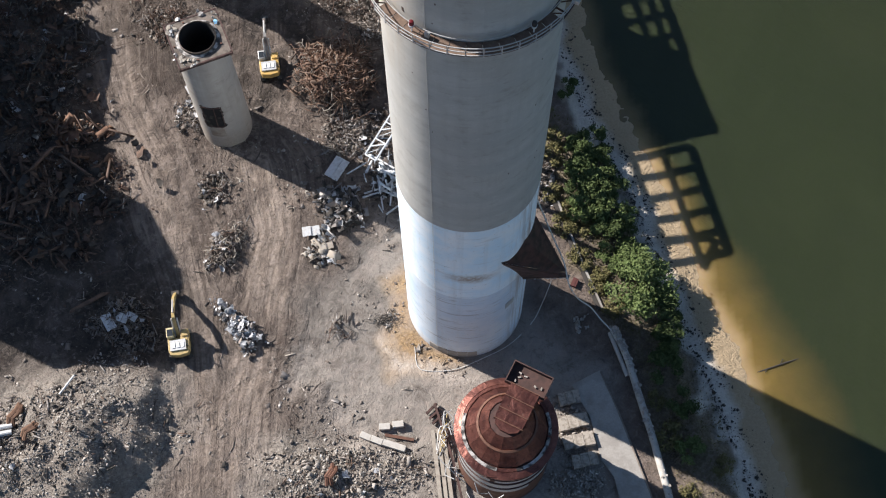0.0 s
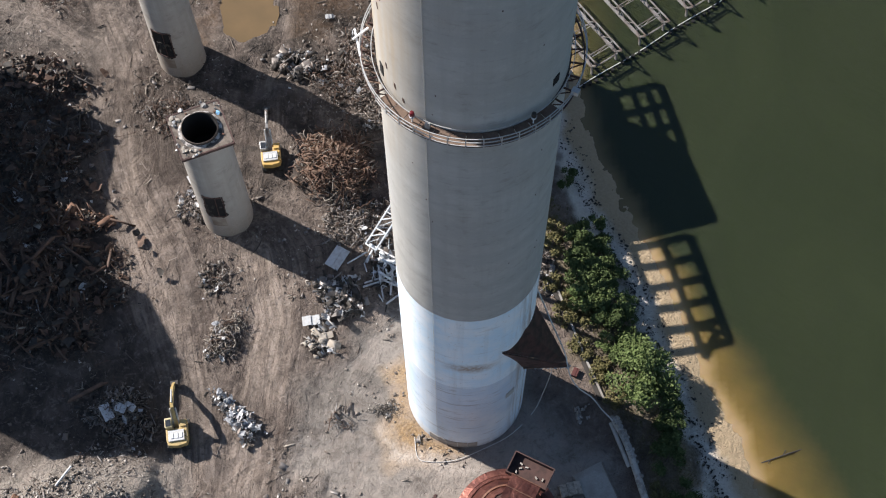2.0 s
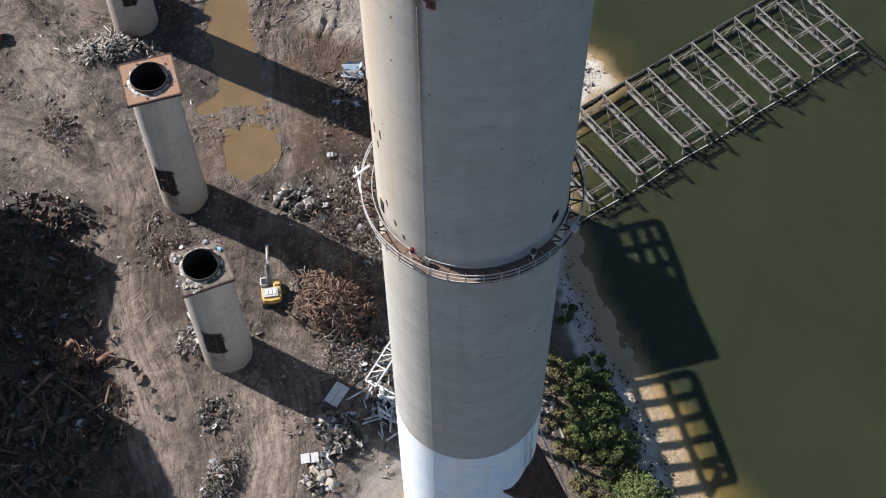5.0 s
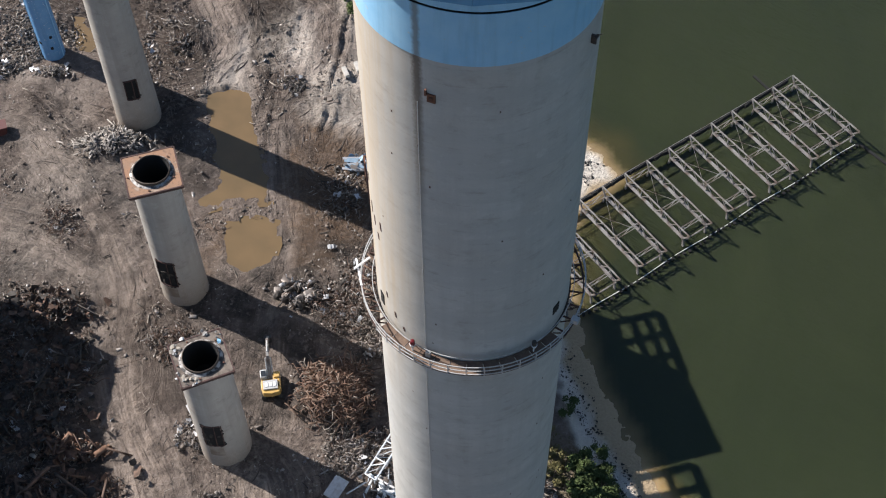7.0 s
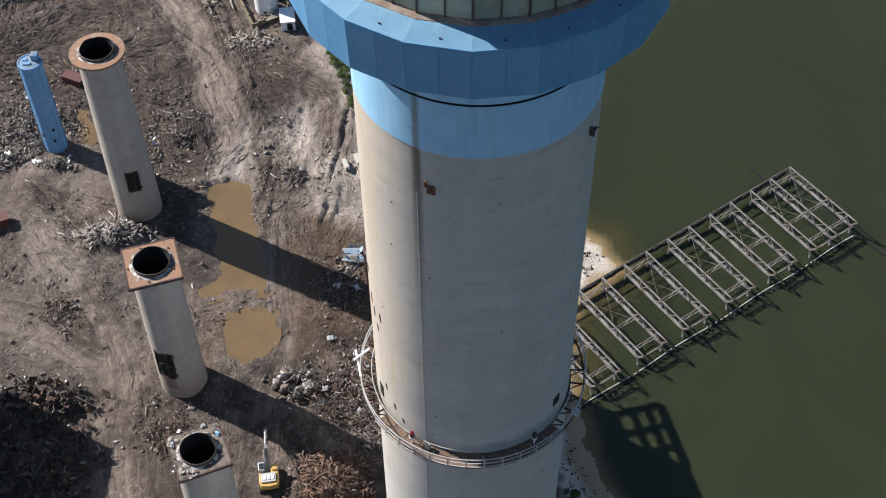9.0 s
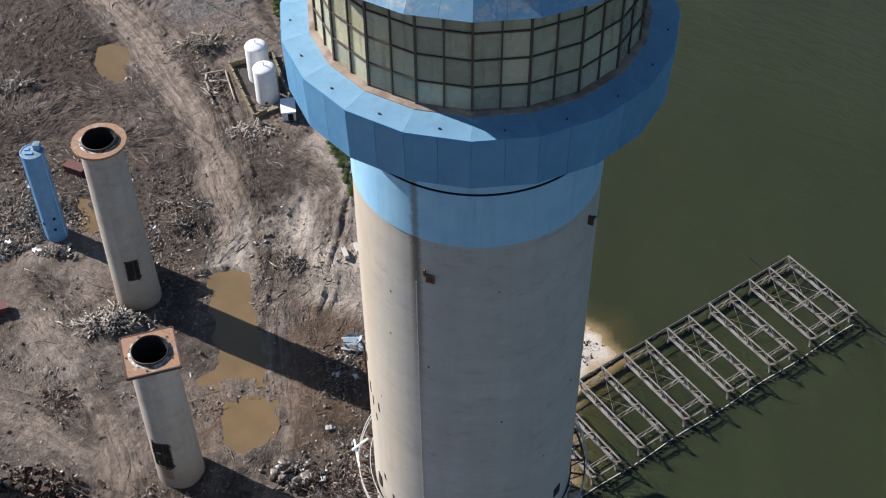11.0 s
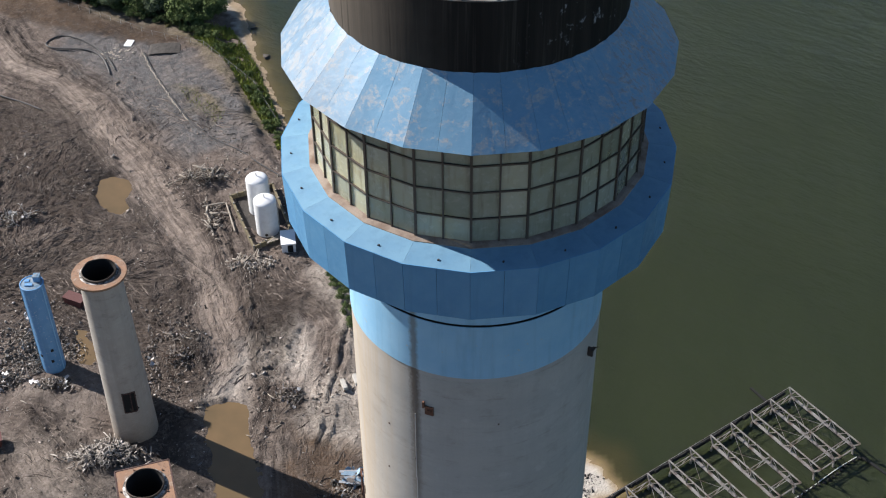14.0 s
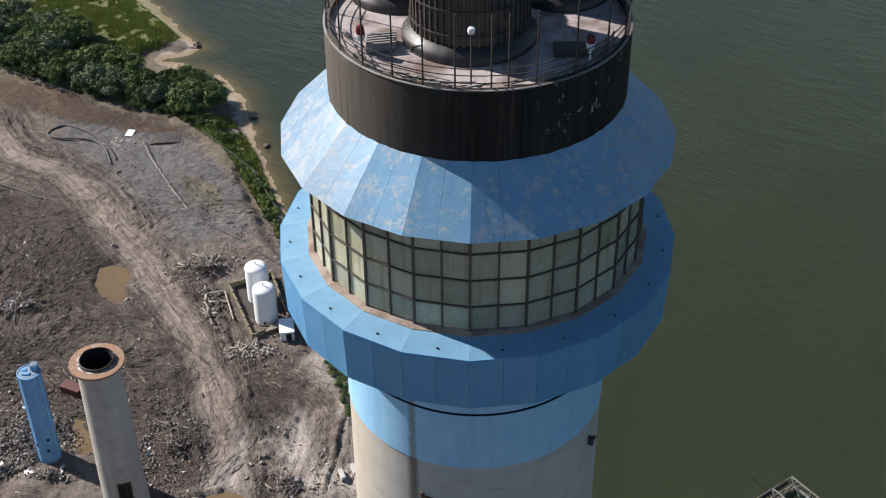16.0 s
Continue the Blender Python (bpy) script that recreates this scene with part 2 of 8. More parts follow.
M["ledge"] = painted("faded_blue_ledge", (0.112, 0.25, 0.38), (0.158, 0.312, 0.428), (0.42, 0.44, 0.44), 0.66, 0.6)
M["flashing"] = simple("stained_flashing", (0.29, 0.235, 0.19), 0.85, 0, (0.16, 0.105, 0.075), 1.2, 1.0, 0.15)
M["hood"] = peeling()
M["bright_blue"] = painted("sky_blue_paint", (0.10, 0.265, 0.50), (0.15, 0.33, 0.55), (0.55, 0.60, 0.65), 0.60, 0.5)
M["soot"] = sooty()
M["dark_metal"] = simple("dark_metal", (0.045, 0.043, 0.042), 0.6, 0.3, (0.10, 0.075, 0.055))
M["flue"] = simple("ribbed_dark_flue", (0.052, 0.048, 0.045), 0.55, 0.2, (0.12, 0.095, 0.075), 1.6, 0.9)
M["pen_timber"] = simple("olive_brown_timber", (0.20, 0.165, 0.095), 0.9, 0, (0.09, 0.075, 0.048), 1.2, 0.8, 0.3)
M["inner_wall"] = simple("dingy_yellow_wall", (0.62, 0.56, 0.33), 0.9, 0, (0.30, 0.27, 0.18), 0.7, 0.9, 0.1)
M["wet_clod"] = simple("damp_dark_soil", (0.10, 0.077, 0.063), 0.9, 0, (0.04, 0.032, 0.027), 1.0, 0.8, 0.4, 0.8)
M["dry_clod"] = simple("dry_pale_soil", (0.31, 0.255, 0.215), 0.95, 0, (0.2, 0.162, 0.134), 1.0, 0.8, 0.4, 0.8)
M["stain"] = simple("brown_stained_concrete", (0.21, 0.155, 0.11), 0.9, 0, (0.32, 0.27, 0.22), 0.7, 1.2, 0.3)
M["skirt"] = simple("dark_skirt_metal", (0.022, 0.021, 0.021), 0.45, 0.2, (0.06, 0.05, 0.042), 1.5, 0.8)
M["faded_blue"] = simple("faded_blue_sheeting", (0.29, 0.42, 0.54), 0.6, 0.1, (0.18, 0.24, 0.29), 1.0, 0.8, 0.15, 0.5)
M["clod"] = simple("clods_of_soil", (0.185, 0.148, 0.12), 0.95, 0, (0.10, 0.08, 0.066), 1.0, 0.8, 0.4, 0.8)
M["black"] = simple("soot_black", (0.008, 0.008, 0.008), 0.95, 0, (0.015, 0.014, 0.013))
M["deck"] = simple("weathered_roof_deck", (0.40, 0.35, 0.34), 0.8, 0, (0.15, 0.105, 0.085), 0.55, 1.2, 0.2)
M["rust"] = simple("rusted_steel", (0.19, 0.085, 0.05), 0.72, 0.2, (0.09, 0.045, 0.032), 1.6, 0.8, 0.25, 0.4)
M["rebar"] = simple("rusty_rebar", (0.27, 0.165, 0.105), 0.75, 0.1, (0.13, 0.072, 0.05), 1.6, 0.8, 0.2, 0.7)


def crinkled_rust():
    """Dented maroon sheet steel with dark scale, pale scuffs and a dull sheen."""
    m = Nodes("red_oxide_steel", 0.34, 0.75)
    p = m.world_place()
    dents, broad, fine = m.noise(0.7, 3, 0.5, p, 0.8), m.noise(0.5, 5, 0.6, p, 0.4), m.noise(2.4, 9, 0.72, p, 0.3)
    col = m.mix(m.ramp(broad, 0.36, 0.62), (0.235, 0.095, 0.072), (0.09, 0.034, 0.029))
    col = m.mix(m.ramp(m.each(), 0.0, 1.0, 0.0, 0.45), col, (0.115, 0.045, 0.036))
    col = m.mix(m.ramp(fine, 0.54, 0.64, 0, 0.75), col, (0.045, 0.022, 0.02))
    col = m.mix(m.calc("MULTIPLY", m.ramp(fine, 0.42, 0.34, 0, 0.55), m.ramp(broad, 0.5, 0.4)), col, (0.40, 0.27, 0.20))
    m.bump(m.calc("ADD", dents, m.calc("MULTIPLY", fine, 0.15)), 0.7, 0.22)
    return m.done(col, m.ramp(fine, 0.3, 0.7, 0.32, 0.6))


def cap_plate():
    """Rust-orange plate with pale scoured patches and dark scale."""
    m = Nodes("rusted_cap_plate", 0.8, 0.1)
    p = m.world_place()
    broad, fine = m.noise(0.6, 5, 0.62, p, 0.5), m.noise(2.2, 8, 0.7, p)
    col = m.mix(m.ramp(broad, 0.38, 0.62), (0.30, 0.165, 0.095), (0.235, 0.15, 0.10))
    col = m.mix(m.ramp(broad, 0.56, 0.66, 0, 0.7), col, (0.38, 0.30, 0.235))
    col = m.mix(m.ramp(fine, 0.55, 0.66, 0, 0.8), col, (0.085, 0.05, 0.036))
    col = m.mix(m.ramp(fine, 0.40, 0.30, 0, 0.5), col, (0.40, 0.30, 0.22))
    m.bump(fine, 0.4, 0.06)
    return m.done(col)


M["cap_plate"] = cap_plate()
M["rust_red"] = crinkled_rust()
M["rough_slab"] = simple("rough_broken_concrete", (0.42, 0.37, 0.31), 0.95, 0, (0.19, 0.16, 0.13), 2.2, 1.1, 0.7)
M["torn_rim"] = simple("torn_metal_rim", (0.46, 0.43, 0.40), 0.6, 0.2, (0.035, 0.03, 0.028), 1.1, 1.6, 0.3)
M["mast"] = simple("chalky_white_steel", (0.60, 0.64, 0.67), 0.6, 0.1, (0.36, 0.36, 0.35), 1.0, 0.8, 0.1)
M["rust_dark"] = simple("dark_rusted_sheet", (0.085, 0.042, 0.034), 0.75, 0.1, (0.04, 0.025, 0.022), 1.2, 0.8, 0.2)
M["torn_cap"] = simple("grimy_torn_plate", (0.20, 0.165, 0.135), 0.85, 0.1, (0.07, 0.055, 0.045), 0.9, 0.9, 0.3)
M["rust_orange"] = simple("orange_rusted_plate", (0.21, 0.118, 0.072), 0.85, 0.1, (0.11, 0.058, 0.038), 0.9, 1.1, 0.35)
M["walkway"] = simple("brown_rusted_walkway", (0.20, 0.135, 0.095), 0.8, 0.1, (0.10, 0.062, 0.046), 1.0, 0.8)
M["galv"] = simple("galvanised_steel", (0.55, 0.56, 0.56), 0.5, 0.4, (0.38, 0.35, 0.31), 2.0, 0.6)
M["truss"] = simple("weathered_truss_steel", (0.27, 0.262, 0.25), 0.7, 0.1, (0.115, 0.085, 0.066), 0.7, 1.1, 0.15)
M["timber"] = simple("dark_wet_timber", (0.05, 0.042, 0.035), 0.85, 0, (0.025, 0.022, 0.02), 2.0)
M["plank"] = simple("grey_planks", (0.40, 0.36, 0.30), 0.85, 0, (0.25, 0.21, 0.17), 1.5, 0.8, 0.2, 0.4)
M["glass_frame"] = simple("bronze_mullion", (0.095, 0.082, 0.07), 0.55, 0.3, (0.11, 0.08, 0.06))
M["white"] = simple("white_paint", (0.80, 0.81, 0.82), 0.45, 0, (0.66, 0.66, 0.64), 1.0, 0.5, 0.05)
M["yellow"] = simple("yellow_machine_paint", (0.47, 0.34, 0.13), 0.55, 0, (0.22, 0.16, 0.09), 1.5, 0.5, 0.05)
M["orange"] = simple("orange_machine_paint", (0.56, 0.35, 0.09), 0.5, 0, (0.36, 0.24, 0.11), 1.5, 0.5, 0.05)
M["cream"] = simple("faded_cream_paint", (0.58, 0.48, 0.27), 0.5, 0, (0.36, 0.28, 0.15), 1.5, 0.5, 0.05)
M["rubber"] = simple("track_rubber", (0.02, 0.02, 0.02), 0.8, 0, (0.09, 0.08, 0.065), 3.0, 0.7)
M["cabglass"] = simple("cab_glass", (0.03, 0.035, 0.04), 0.12, 0, (0.05, 0.05, 0.05), 1.0, 0.2, 0.0)
M["red"] = simple("red_lens", (0.11, 0.012, 0.018), 0.25, 0, (0.2, 0.015, 0.015), 2.0, 0.3, 0.0)
M["brown_red"] = simple("brownish_red_paint", (0.10, 0.027, 0.023), 0.7, 0, (0.09, 0.035, 0.028))
M["cable"] = simple("white_hose", (0.60, 0.59, 0.56), 0.6, 0, (0.55, 0.53, 0.5), 1.0, 0.4, 0.0)
M["black_hose"] = simple("black_hose", (0.03, 0.03, 0.03), 0.6, 0, (0.07, 0.06, 0.055))
M["apron"] = simple("worn_apron_concrete", (0.36, 0.335, 0.30), 0.9, 0, (0.23, 0.205, 0.18), 0.5, 0.8, 0.3)
M["liner_rim"] = simple("blackened_rim", (0.06, 0.052, 0.045), 0.6, 0.4, (0.13, 0.09, 0.065), 1.5, 0.7)
M["block"] = simple("cast_concrete_block", (0.50, 0.47, 0.42), 0.9, 0, (0.36, 0.33, 0.29), 1.4, 0.7, 0.3)
M["rubble"] = simple("grey_rubble", (0.27, 0.228, 0.19), 0.9, 0, (0.13, 0.105, 0.086), 1.0, 0.7, 0.3, 0.75)
M["pale_rubble"] = simple("pale_rubble", (0.50, 0.46, 0.41), 0.85, 0, (0.25, 0.22, 0.19), 1.0, 0.7, 0.3, 0.7)
M["scrap_grey"] = simple("grey_scrap_metal", (0.26, 0.25, 0.24), 0.5, 0.35, (0.15, 0.12, 0.10), 1.2, 0.8, 0.2, 0.8)
M["scrap_bright"] = simple("bright_aluminium_scrap", (0.54, 0.55, 0.57), 0.5, 0.3, (0.34, 0.335, 0.33), 1.0, 0.6, 0.2, 0.7)
M["scrap_rust"] = simple("rusty_scrap", (0.17, 0.098, 0.066), 0.8, 0.15, (0.075, 0.05, 0.037), 1.2, 0.8, 0.2, 0.8)
M["scrap_dark"] = simple("dark_scrap", (0.07, 0.06, 0.05), 0.8, 0.1, (0.03, 0.026, 0.023), 1.2, 0.8, 0.2, 0.6)
M["bark"] = simple("grey_bark", (0.12, 0.095, 0.07), 0.9, 0, (0.06, 0.05, 0.04), 4.0)
M["cladding"] = simple("corrugated_cladding", (0.36, 0.38, 0.38), 0.6, 0.2, (0.26, 0.22, 0.18), 0.4)


def leaf_material(name, a, b):
    m = Nodes(name, 0.85, 0, 0.1)
    col = m.mix(m.island(), a, b)
    col = m.mix(m.ramp(m.noise(0.35, 3), 0.35, 0.7, 0, 0.6), col, tuple(c * 0.55 for c in a))
    m.b.inputs["Transmission Weight"].default_value = 0.0
    return m.done(col)


M["leaf"] = leaf_material("shore_leaves", (0.052, 0.077, 0.028), (0.112, 0.143, 0.058))
M["leaf_light"] = leaf_material("light_leaves", (0.088, 0.126, 0.040), (0.182, 0.225, 0.092))
M["leaf_grey"] = leaf_material("willow_leaves", (0.11, 0.14, 0.075), (0.20, 0.23, 0.14))
M["grass"] = leaf_material("marsh_grass", (0.19, 0.235, 0.05), (0.29, 0.31, 0.10))
M["scrub"] = leaf_material("dry_scrub", (0.13, 0.125, 0.05), (0.21, 0.18, 0.09))


def pane_material():
    """Aged glazing: half clear, half dust, with run-off stains."""
    m = Nodes("dusty_glazing", 0.12, 0, 0.6)
    p = m.world_place()
    blotch, drip = m.noise(0.9, 5, 0.6, p), m.noise(1.0, 4, 0.6, m.world_place((2.2, 2.2, 0.25)))
    col = m.mix(m.each(), (0.41, 0.43, 0.34), (0.62, 0.61, 0.45))
    col = m.mix(m.ramp(blotch, 0.35, 0.7, 0, 0.6), col, (0.34, 0.37, 0.325))
    col = m.mix(m.ramp(drip, 0.52, 0.68, 0, 0.5), col, (0.24, 0.19, 0.12))
    m.done(col, m.ramp(m.noise(2.5, 4, 0.55, p), 0.3, 0.7, 0.06, 0.35))
    clear = m.t.nodes.new("ShaderNodeBsdfTransparent")
    clear.inputs["Color"].default_value = (0.78, 0.80, 0.66, 1)
    both = m.t.nodes.new("ShaderNodeMixShader")
    m.put(m.ramp(m.calc("ADD", blotch, m.calc("MULTIPLY", m.each(), 0.3)), 0.35, 0.9, 0.45, 0.82), both.inputs[0])
    m.t.links.new(clear.outputs[0], both.inputs[1])
    m.t.links.new(m.b.outputs[0], both.inputs[2])
    m.t.links.new(both.outputs[0], m.t.nodes["Material Output"].inputs["Surface"])
    return m.mat


M["pane"] = pane_material()


def ground_material():
    m = Nodes("yard_ground", 0.95, 0, 0.2)
    p = m.world_place()
    z1, z2, z3, z4 = m.attr("zone"), m.attr("zone_b"), m.attr("zone_c"), m.attr("zone_d")
    lane = m.t.nodes.new("ShaderNodeAttribute")
    lane.attribute_name = "lane"
    broad, mid, fine = m.noise(0.045, 4, 0.6, p), m.noise(0.35, 6, 0.65, p), m.noise(2.6, 6, 0.7, p)
    curl = m.t.nodes.new("ShaderNodeAttribute")
    curl.attribute_name = "swirl"
    swirl = m.noise(1.7, 7, 0.7, curl.outputs["Vector"], 0.35)
    streak = m.noise(1.5, 5, 0.62, lane.outputs["Vector"], 0.5)
    grit = m.cells(3.2, p)
    pebbles = m.noise(7.0, 4, 0.7, p)
    soil = m.mix(m.ramp(mid, 0.35, 0.68), (0.145, 0.112, 0.092), (0.235, 0.187, 0.156))
    soil = m.mix(m.ramp(broad, 0.42, 0.62, 0, 0.55), soil, (0.112, 0.090, 0.078))
    soil = m.mix(m.ramp(fine, 0.5, 0.72, 0, 0.5), soil, (0.25, 0.212, 0.178))
    soil = m.mix(z3[0], soil, m.mix(m.ramp(mid, 0.35, 0.7), (0.118, 0.115, 0.115), (0.170, 0.163, 0.160)))
    soil = m.mix(m.calc("MULTIPLY", z3[1], m.ramp(mid, 0.3, 0.6, 0.3, 0.9)), soil, m.mix(m.ramp(swirl, 0.40, 0.60), (0.062, 0.046, 0.038), (0.245, 0.197, 0.165)))
    tracks = m.mix(m.ramp(streak, 0.35, 0.65), (0.325, 0.263, 0.212), (0.225, 0.178, 0.145))
    col = m.mix(m.calc("MULTIPLY", z1[2], m.ramp(streak, 0.3, 0.6, 1.0, 0.55)), soil, tracks)
    wheel = m.calc("MULTIPLY", m.ramp(streak, 0.52, 0.66), m.ramp(z3[2], 0.0, 0.6))
    col = m.mix(m.calc("MULTIPLY", wheel, m.ramp(m.axis(2, lane.outputs["Vector"]), 2.2, 4.2, 0.46, 0.68)), col, (0.06, 0.048, 0.04))
    z5 = m.attr("zone_e")
    bands = m.noise(0.75, 3, 0.55, lane.outputs["Vector"], 0.7)
    near_lane = m.ramp(z3[2], 0.1, 0.7)
    col = m.mix(m.calc("MULTIPLY", near_lane, m.ramp(bands, 0.53, 0.62, 0, 0.5)), col, (0.095, 0.074, 0.061))
    col = m.mix(m.calc("MULTIPLY", near_lane, m.ramp(bands, 0.46, 0.36, 0, 0.4)), col, (0.36, 0.298, 0.248))
    col = m.mix(m.calc("MULTIPLY", z5[0], m.ramp(streak, 0.36, 0.50, 0.1, 0.95)), col, (0.045, 0.035, 0.03))
    col = m.mix(m.calc("MULTIPLY", z5[1], m.ramp(mid, 0.3, 0.6, 0.35, 0.9)), col, m.mix(m.ramp(fine, 0.35, 0.65), (0.20, 0.128, 0.078), (0.115, 0.078, 0.053)))
    slab = m.mix(m.ramp(mid, 0.35, 0.7), (0.31, 0.278, 0.243), (0.205, 0.18, 0.155))
    col = m.mix(m.calc("MULTIPLY", z2[0], m.ramp(mid, 0.3, 0.55, 0.6, 1.0)), col, slab)
    # dark soil tone, which also deepens the buildings' shade by colour
    dark_soil_shade = m.mix(m.ramp(mid, 0.35, 0.7), (0.028, 0.025, 0.023), (0.062, 0.053, 0.046))
    col = m.mix(m.calc("MULTIPLY", z2[2], m.ramp(fine, 0.25, 0.65, 0.6, 1.0)), col, dark_soil_shade)
    col = m.mix(m.calc("MULTIPLY", z2[1], m.ramp(mid, 0.3, 0.55, 0.45, 0.95)), col, m.mix(m.ramp(fine, 0.4, 0.62), (0.40, 0.27, 0.14), (0.27, 0.17, 0.085)))
    mix_soil = m.mix(m.ramp(fine, 0.35, 0.62), (0.265, 0.23, 0.195), (0.375, 0.335, 0.288))
    mix_soil = m.mix(m.ramp(mid, 0.5, 0.66, 0, 0.7), mix_soil, (0.14, 0.12, 0.102))
    col = m.mix(m.calc("MULTIPLY", z4[1], m.ramp(mid, 0.25, 0.5, 0.5, 1.0)), col, mix_soil)
    sand = m.mix(m.ramp(fine, 0.35, 0.7), (0.72, 0.66, 0.58), (0.58, 0.52, 0.44))
    sand = m.mix(m.ramp(mid, 0.62, 0.72, 0, 0.35), sand, (0.28, 0.23, 0.18))
    sand = m.mix(z4[0], sand, m.mix(m.ramp(fine, 0.3, 0.7), (0.50, 0.385, 0.25), (0.41, 0.31, 0.195)))
    col = m.mix(z1[0], col, sand)
    weeds = m.mix(m.ramp(fine, 0.35, 0.65), (0.13, 0.108, 0.066), (0.27, 0.222, 0.155))
    col = m.mix(m.calc("MULTIPLY", z1[1], m.ramp(mid, 0.3, 0.55, 0.35, 1.0)), col, weeds)
    col = m.mix(m.calc("MULTIPLY", z4[2], m.ramp(mid, 0.35, 0.6, 1.0, 0.6)), col, m.mix(m.ramp(fine, 0.35, 0.65), (0.11, 0.145, 0.03), (0.17, 0.17, 0.06)))
    col = m.mix(m.ramp(grit, 0.0, 0.15, 0.4, 0.0), col, (0.24, 0.21, 0.185))
    col = m.mix(m.calc("MULTIPLY", m.ramp(pebbles, 0.3, 0.42, 0.6, 0.0), m.calc("SUBTRACT", 1.0, z1[0])), col, (0.035, 0.03, 0.026))
    wander = m.noise(0.12, 2, 0.4, p, 2.2)
    mark = m.ramp(m.calc("ABSOLUTE", m.calc("SUBTRACT", wander, 0.5)), 0.004, 0.016, 1.0, 0.0)
    twin = m.ramp(m.calc("ABSOLUTE", m.calc("SUBTRACT", wander, 0.535)), 0.003, 0.012, 1.0, 0.0)
    mark = m.calc("MULTIPLY", m.calc("MAXIMUM", mark, twin), m.ramp(broad, 0.42, 0.58))
    mark = m.calc("MULTIPLY", mark, m.calc("SUBTRACT", 1.0, m.calc("MAXIMUM", z1[0], z1[1])))
    col = m.mix(m.calc("MULTIPLY", mark, m.ramp(fine, 0.3, 0.7, 0.4, 0.05)), col, (0.05, 0.042, 0.036))
    mottle = m.noise(0.95, 6, 0.72, p, 0.8)
    dry = m.calc("SUBTRACT", 1.0, m.calc("MAXIMUM", z1[0], z4[2]))
    col = m.mix(m.calc("MULTIPLY", m.ramp(mottle, 0.53, 0.68, 0, 0.6), dry), col, (0.075, 0.06, 0.05))
    col = m.mix(m.calc("MULTIPLY", m.ramp(mottle, 0.47, 0.33, 0, 0.5), dry), col, (0.34, 0.283, 0.242))
    scuff = m.noise(0.16, 5, 0.6, p, 1.2)
    col = m.mix(m.calc("MULTIPLY", m.calc("MULTIPLY", m.ramp(scuff, 0.50, 0.64, 0, 0.28), m.calc("SUBTRACT", 1.0, z3[1])), dry), col, (0.30, 0.245, 0.208))
    col = m.mix(m.calc("MULTIPLY", m.ramp(scuff, 0.44, 0.34, 0, 0.45), dry), col, (0.085, 0.066, 0.056))
    col = m.mix(m.calc("MULTIPLY", z5[2], m.ramp(mottle, 0.45, 0.64, 1.0, 0.55)), col, m.mix(m.ramp(fine, 0.35, 0.7), (0.54, 0.475, 0.41), (0.39, 0.335, 0.285)))
    press = None
    for name in ("tread_a", "tread_b"):
        uv = m.t.nodes.new("ShaderNodeAttribute")
        uv.attribute_name = name
        v = uv.outputs["Vector"]
        side = m.calc("ABSOLUTE", m.calc("SUBTRACT", m.calc("ABSOLUTE", m.calc("ADD", m.axis(0, v), m.ramp(mid, 0.3, 0.7, -0.25, 0.25))), 1.15))
        shoe = m.calc("MULTIPLY", m.ramp(side, 0.22, 0.36, 1.0, 0.0), m.calc("MULTIPLY", m.axis(2, v), m.ramp(mid, 0.42, 0.56, 0.0, 0.85)))
        edge = m.calc("MULTIPLY", m.ramp(m.calc("ABSOLUTE", m.calc("SUBTRACT", side, 0.42)), 0.05, 0.16, 1.0, 0.0), m.calc("MULTIPLY", m.axis(2, v), m.ramp(mid, 0.45, 0.58, 0.0, 0.7)))
        cleat = m.calc("MULTIPLY", shoe, m.ramp(m.calc("SINE", m.calc("MULTIPLY", m.axis(1, v), 11.0)), -0.1, 0.5))
        col = m.mix(m.calc("MULTIPLY", shoe, 0.38), col, (0.085, 0.068, 0.056))
        col = m.mix(m.calc("MULTIPLY", cleat, 0.5), col, (0.045, 0.036, 0.03))
        col = m.mix(m.calc("MULTIPLY", edge, m.ramp(fine, 0.4, 0.65, 0.0, 0.4)), col, (0.27, 0.222, 0.188))
        dip = m.calc("SUBTRACT", m.calc("MULTIPLY", edge, 0.3), m.calc("ADD", m.calc("MULTIPLY", shoe, 0.25), m.calc("MULTIPLY", cleat, 0.3)))
        press = dip if press is None else m.calc("ADD", press, dip)
    h = m.calc("ADD", m.calc("MULTIPLY", fine, 1.0), m.calc("MULTIPLY", mid, 2.2))
    h = m.calc("ADD", h, press)
    h = m.calc("ADD", h, m.calc("MULTIPLY", pebbles, 0.5))
    h = m.calc("ADD", h, m.calc("MULTIPLY", mottle, 1.2))
    h = m.calc("ADD", h, m.calc("MULTIPLY", m.calc("MULTIPLY", swirl, z3[1]), 4.5))
    calm = m.calc("SUBTRACT", 1.0, m.calc("MAXIMUM", m.calc("MULTIPLY", z2[0], 0.72), m.calc("MULTIPLY", z1[2], 0.5)))
    m.bump(m.calc("MULTIPLY", m.calc("SUBTRACT", h, m.calc("MULTIPLY", wheel, 0.35)), calm), 1.0, 0.45)
    return m.done(col)


M["ground"] = ground_material()


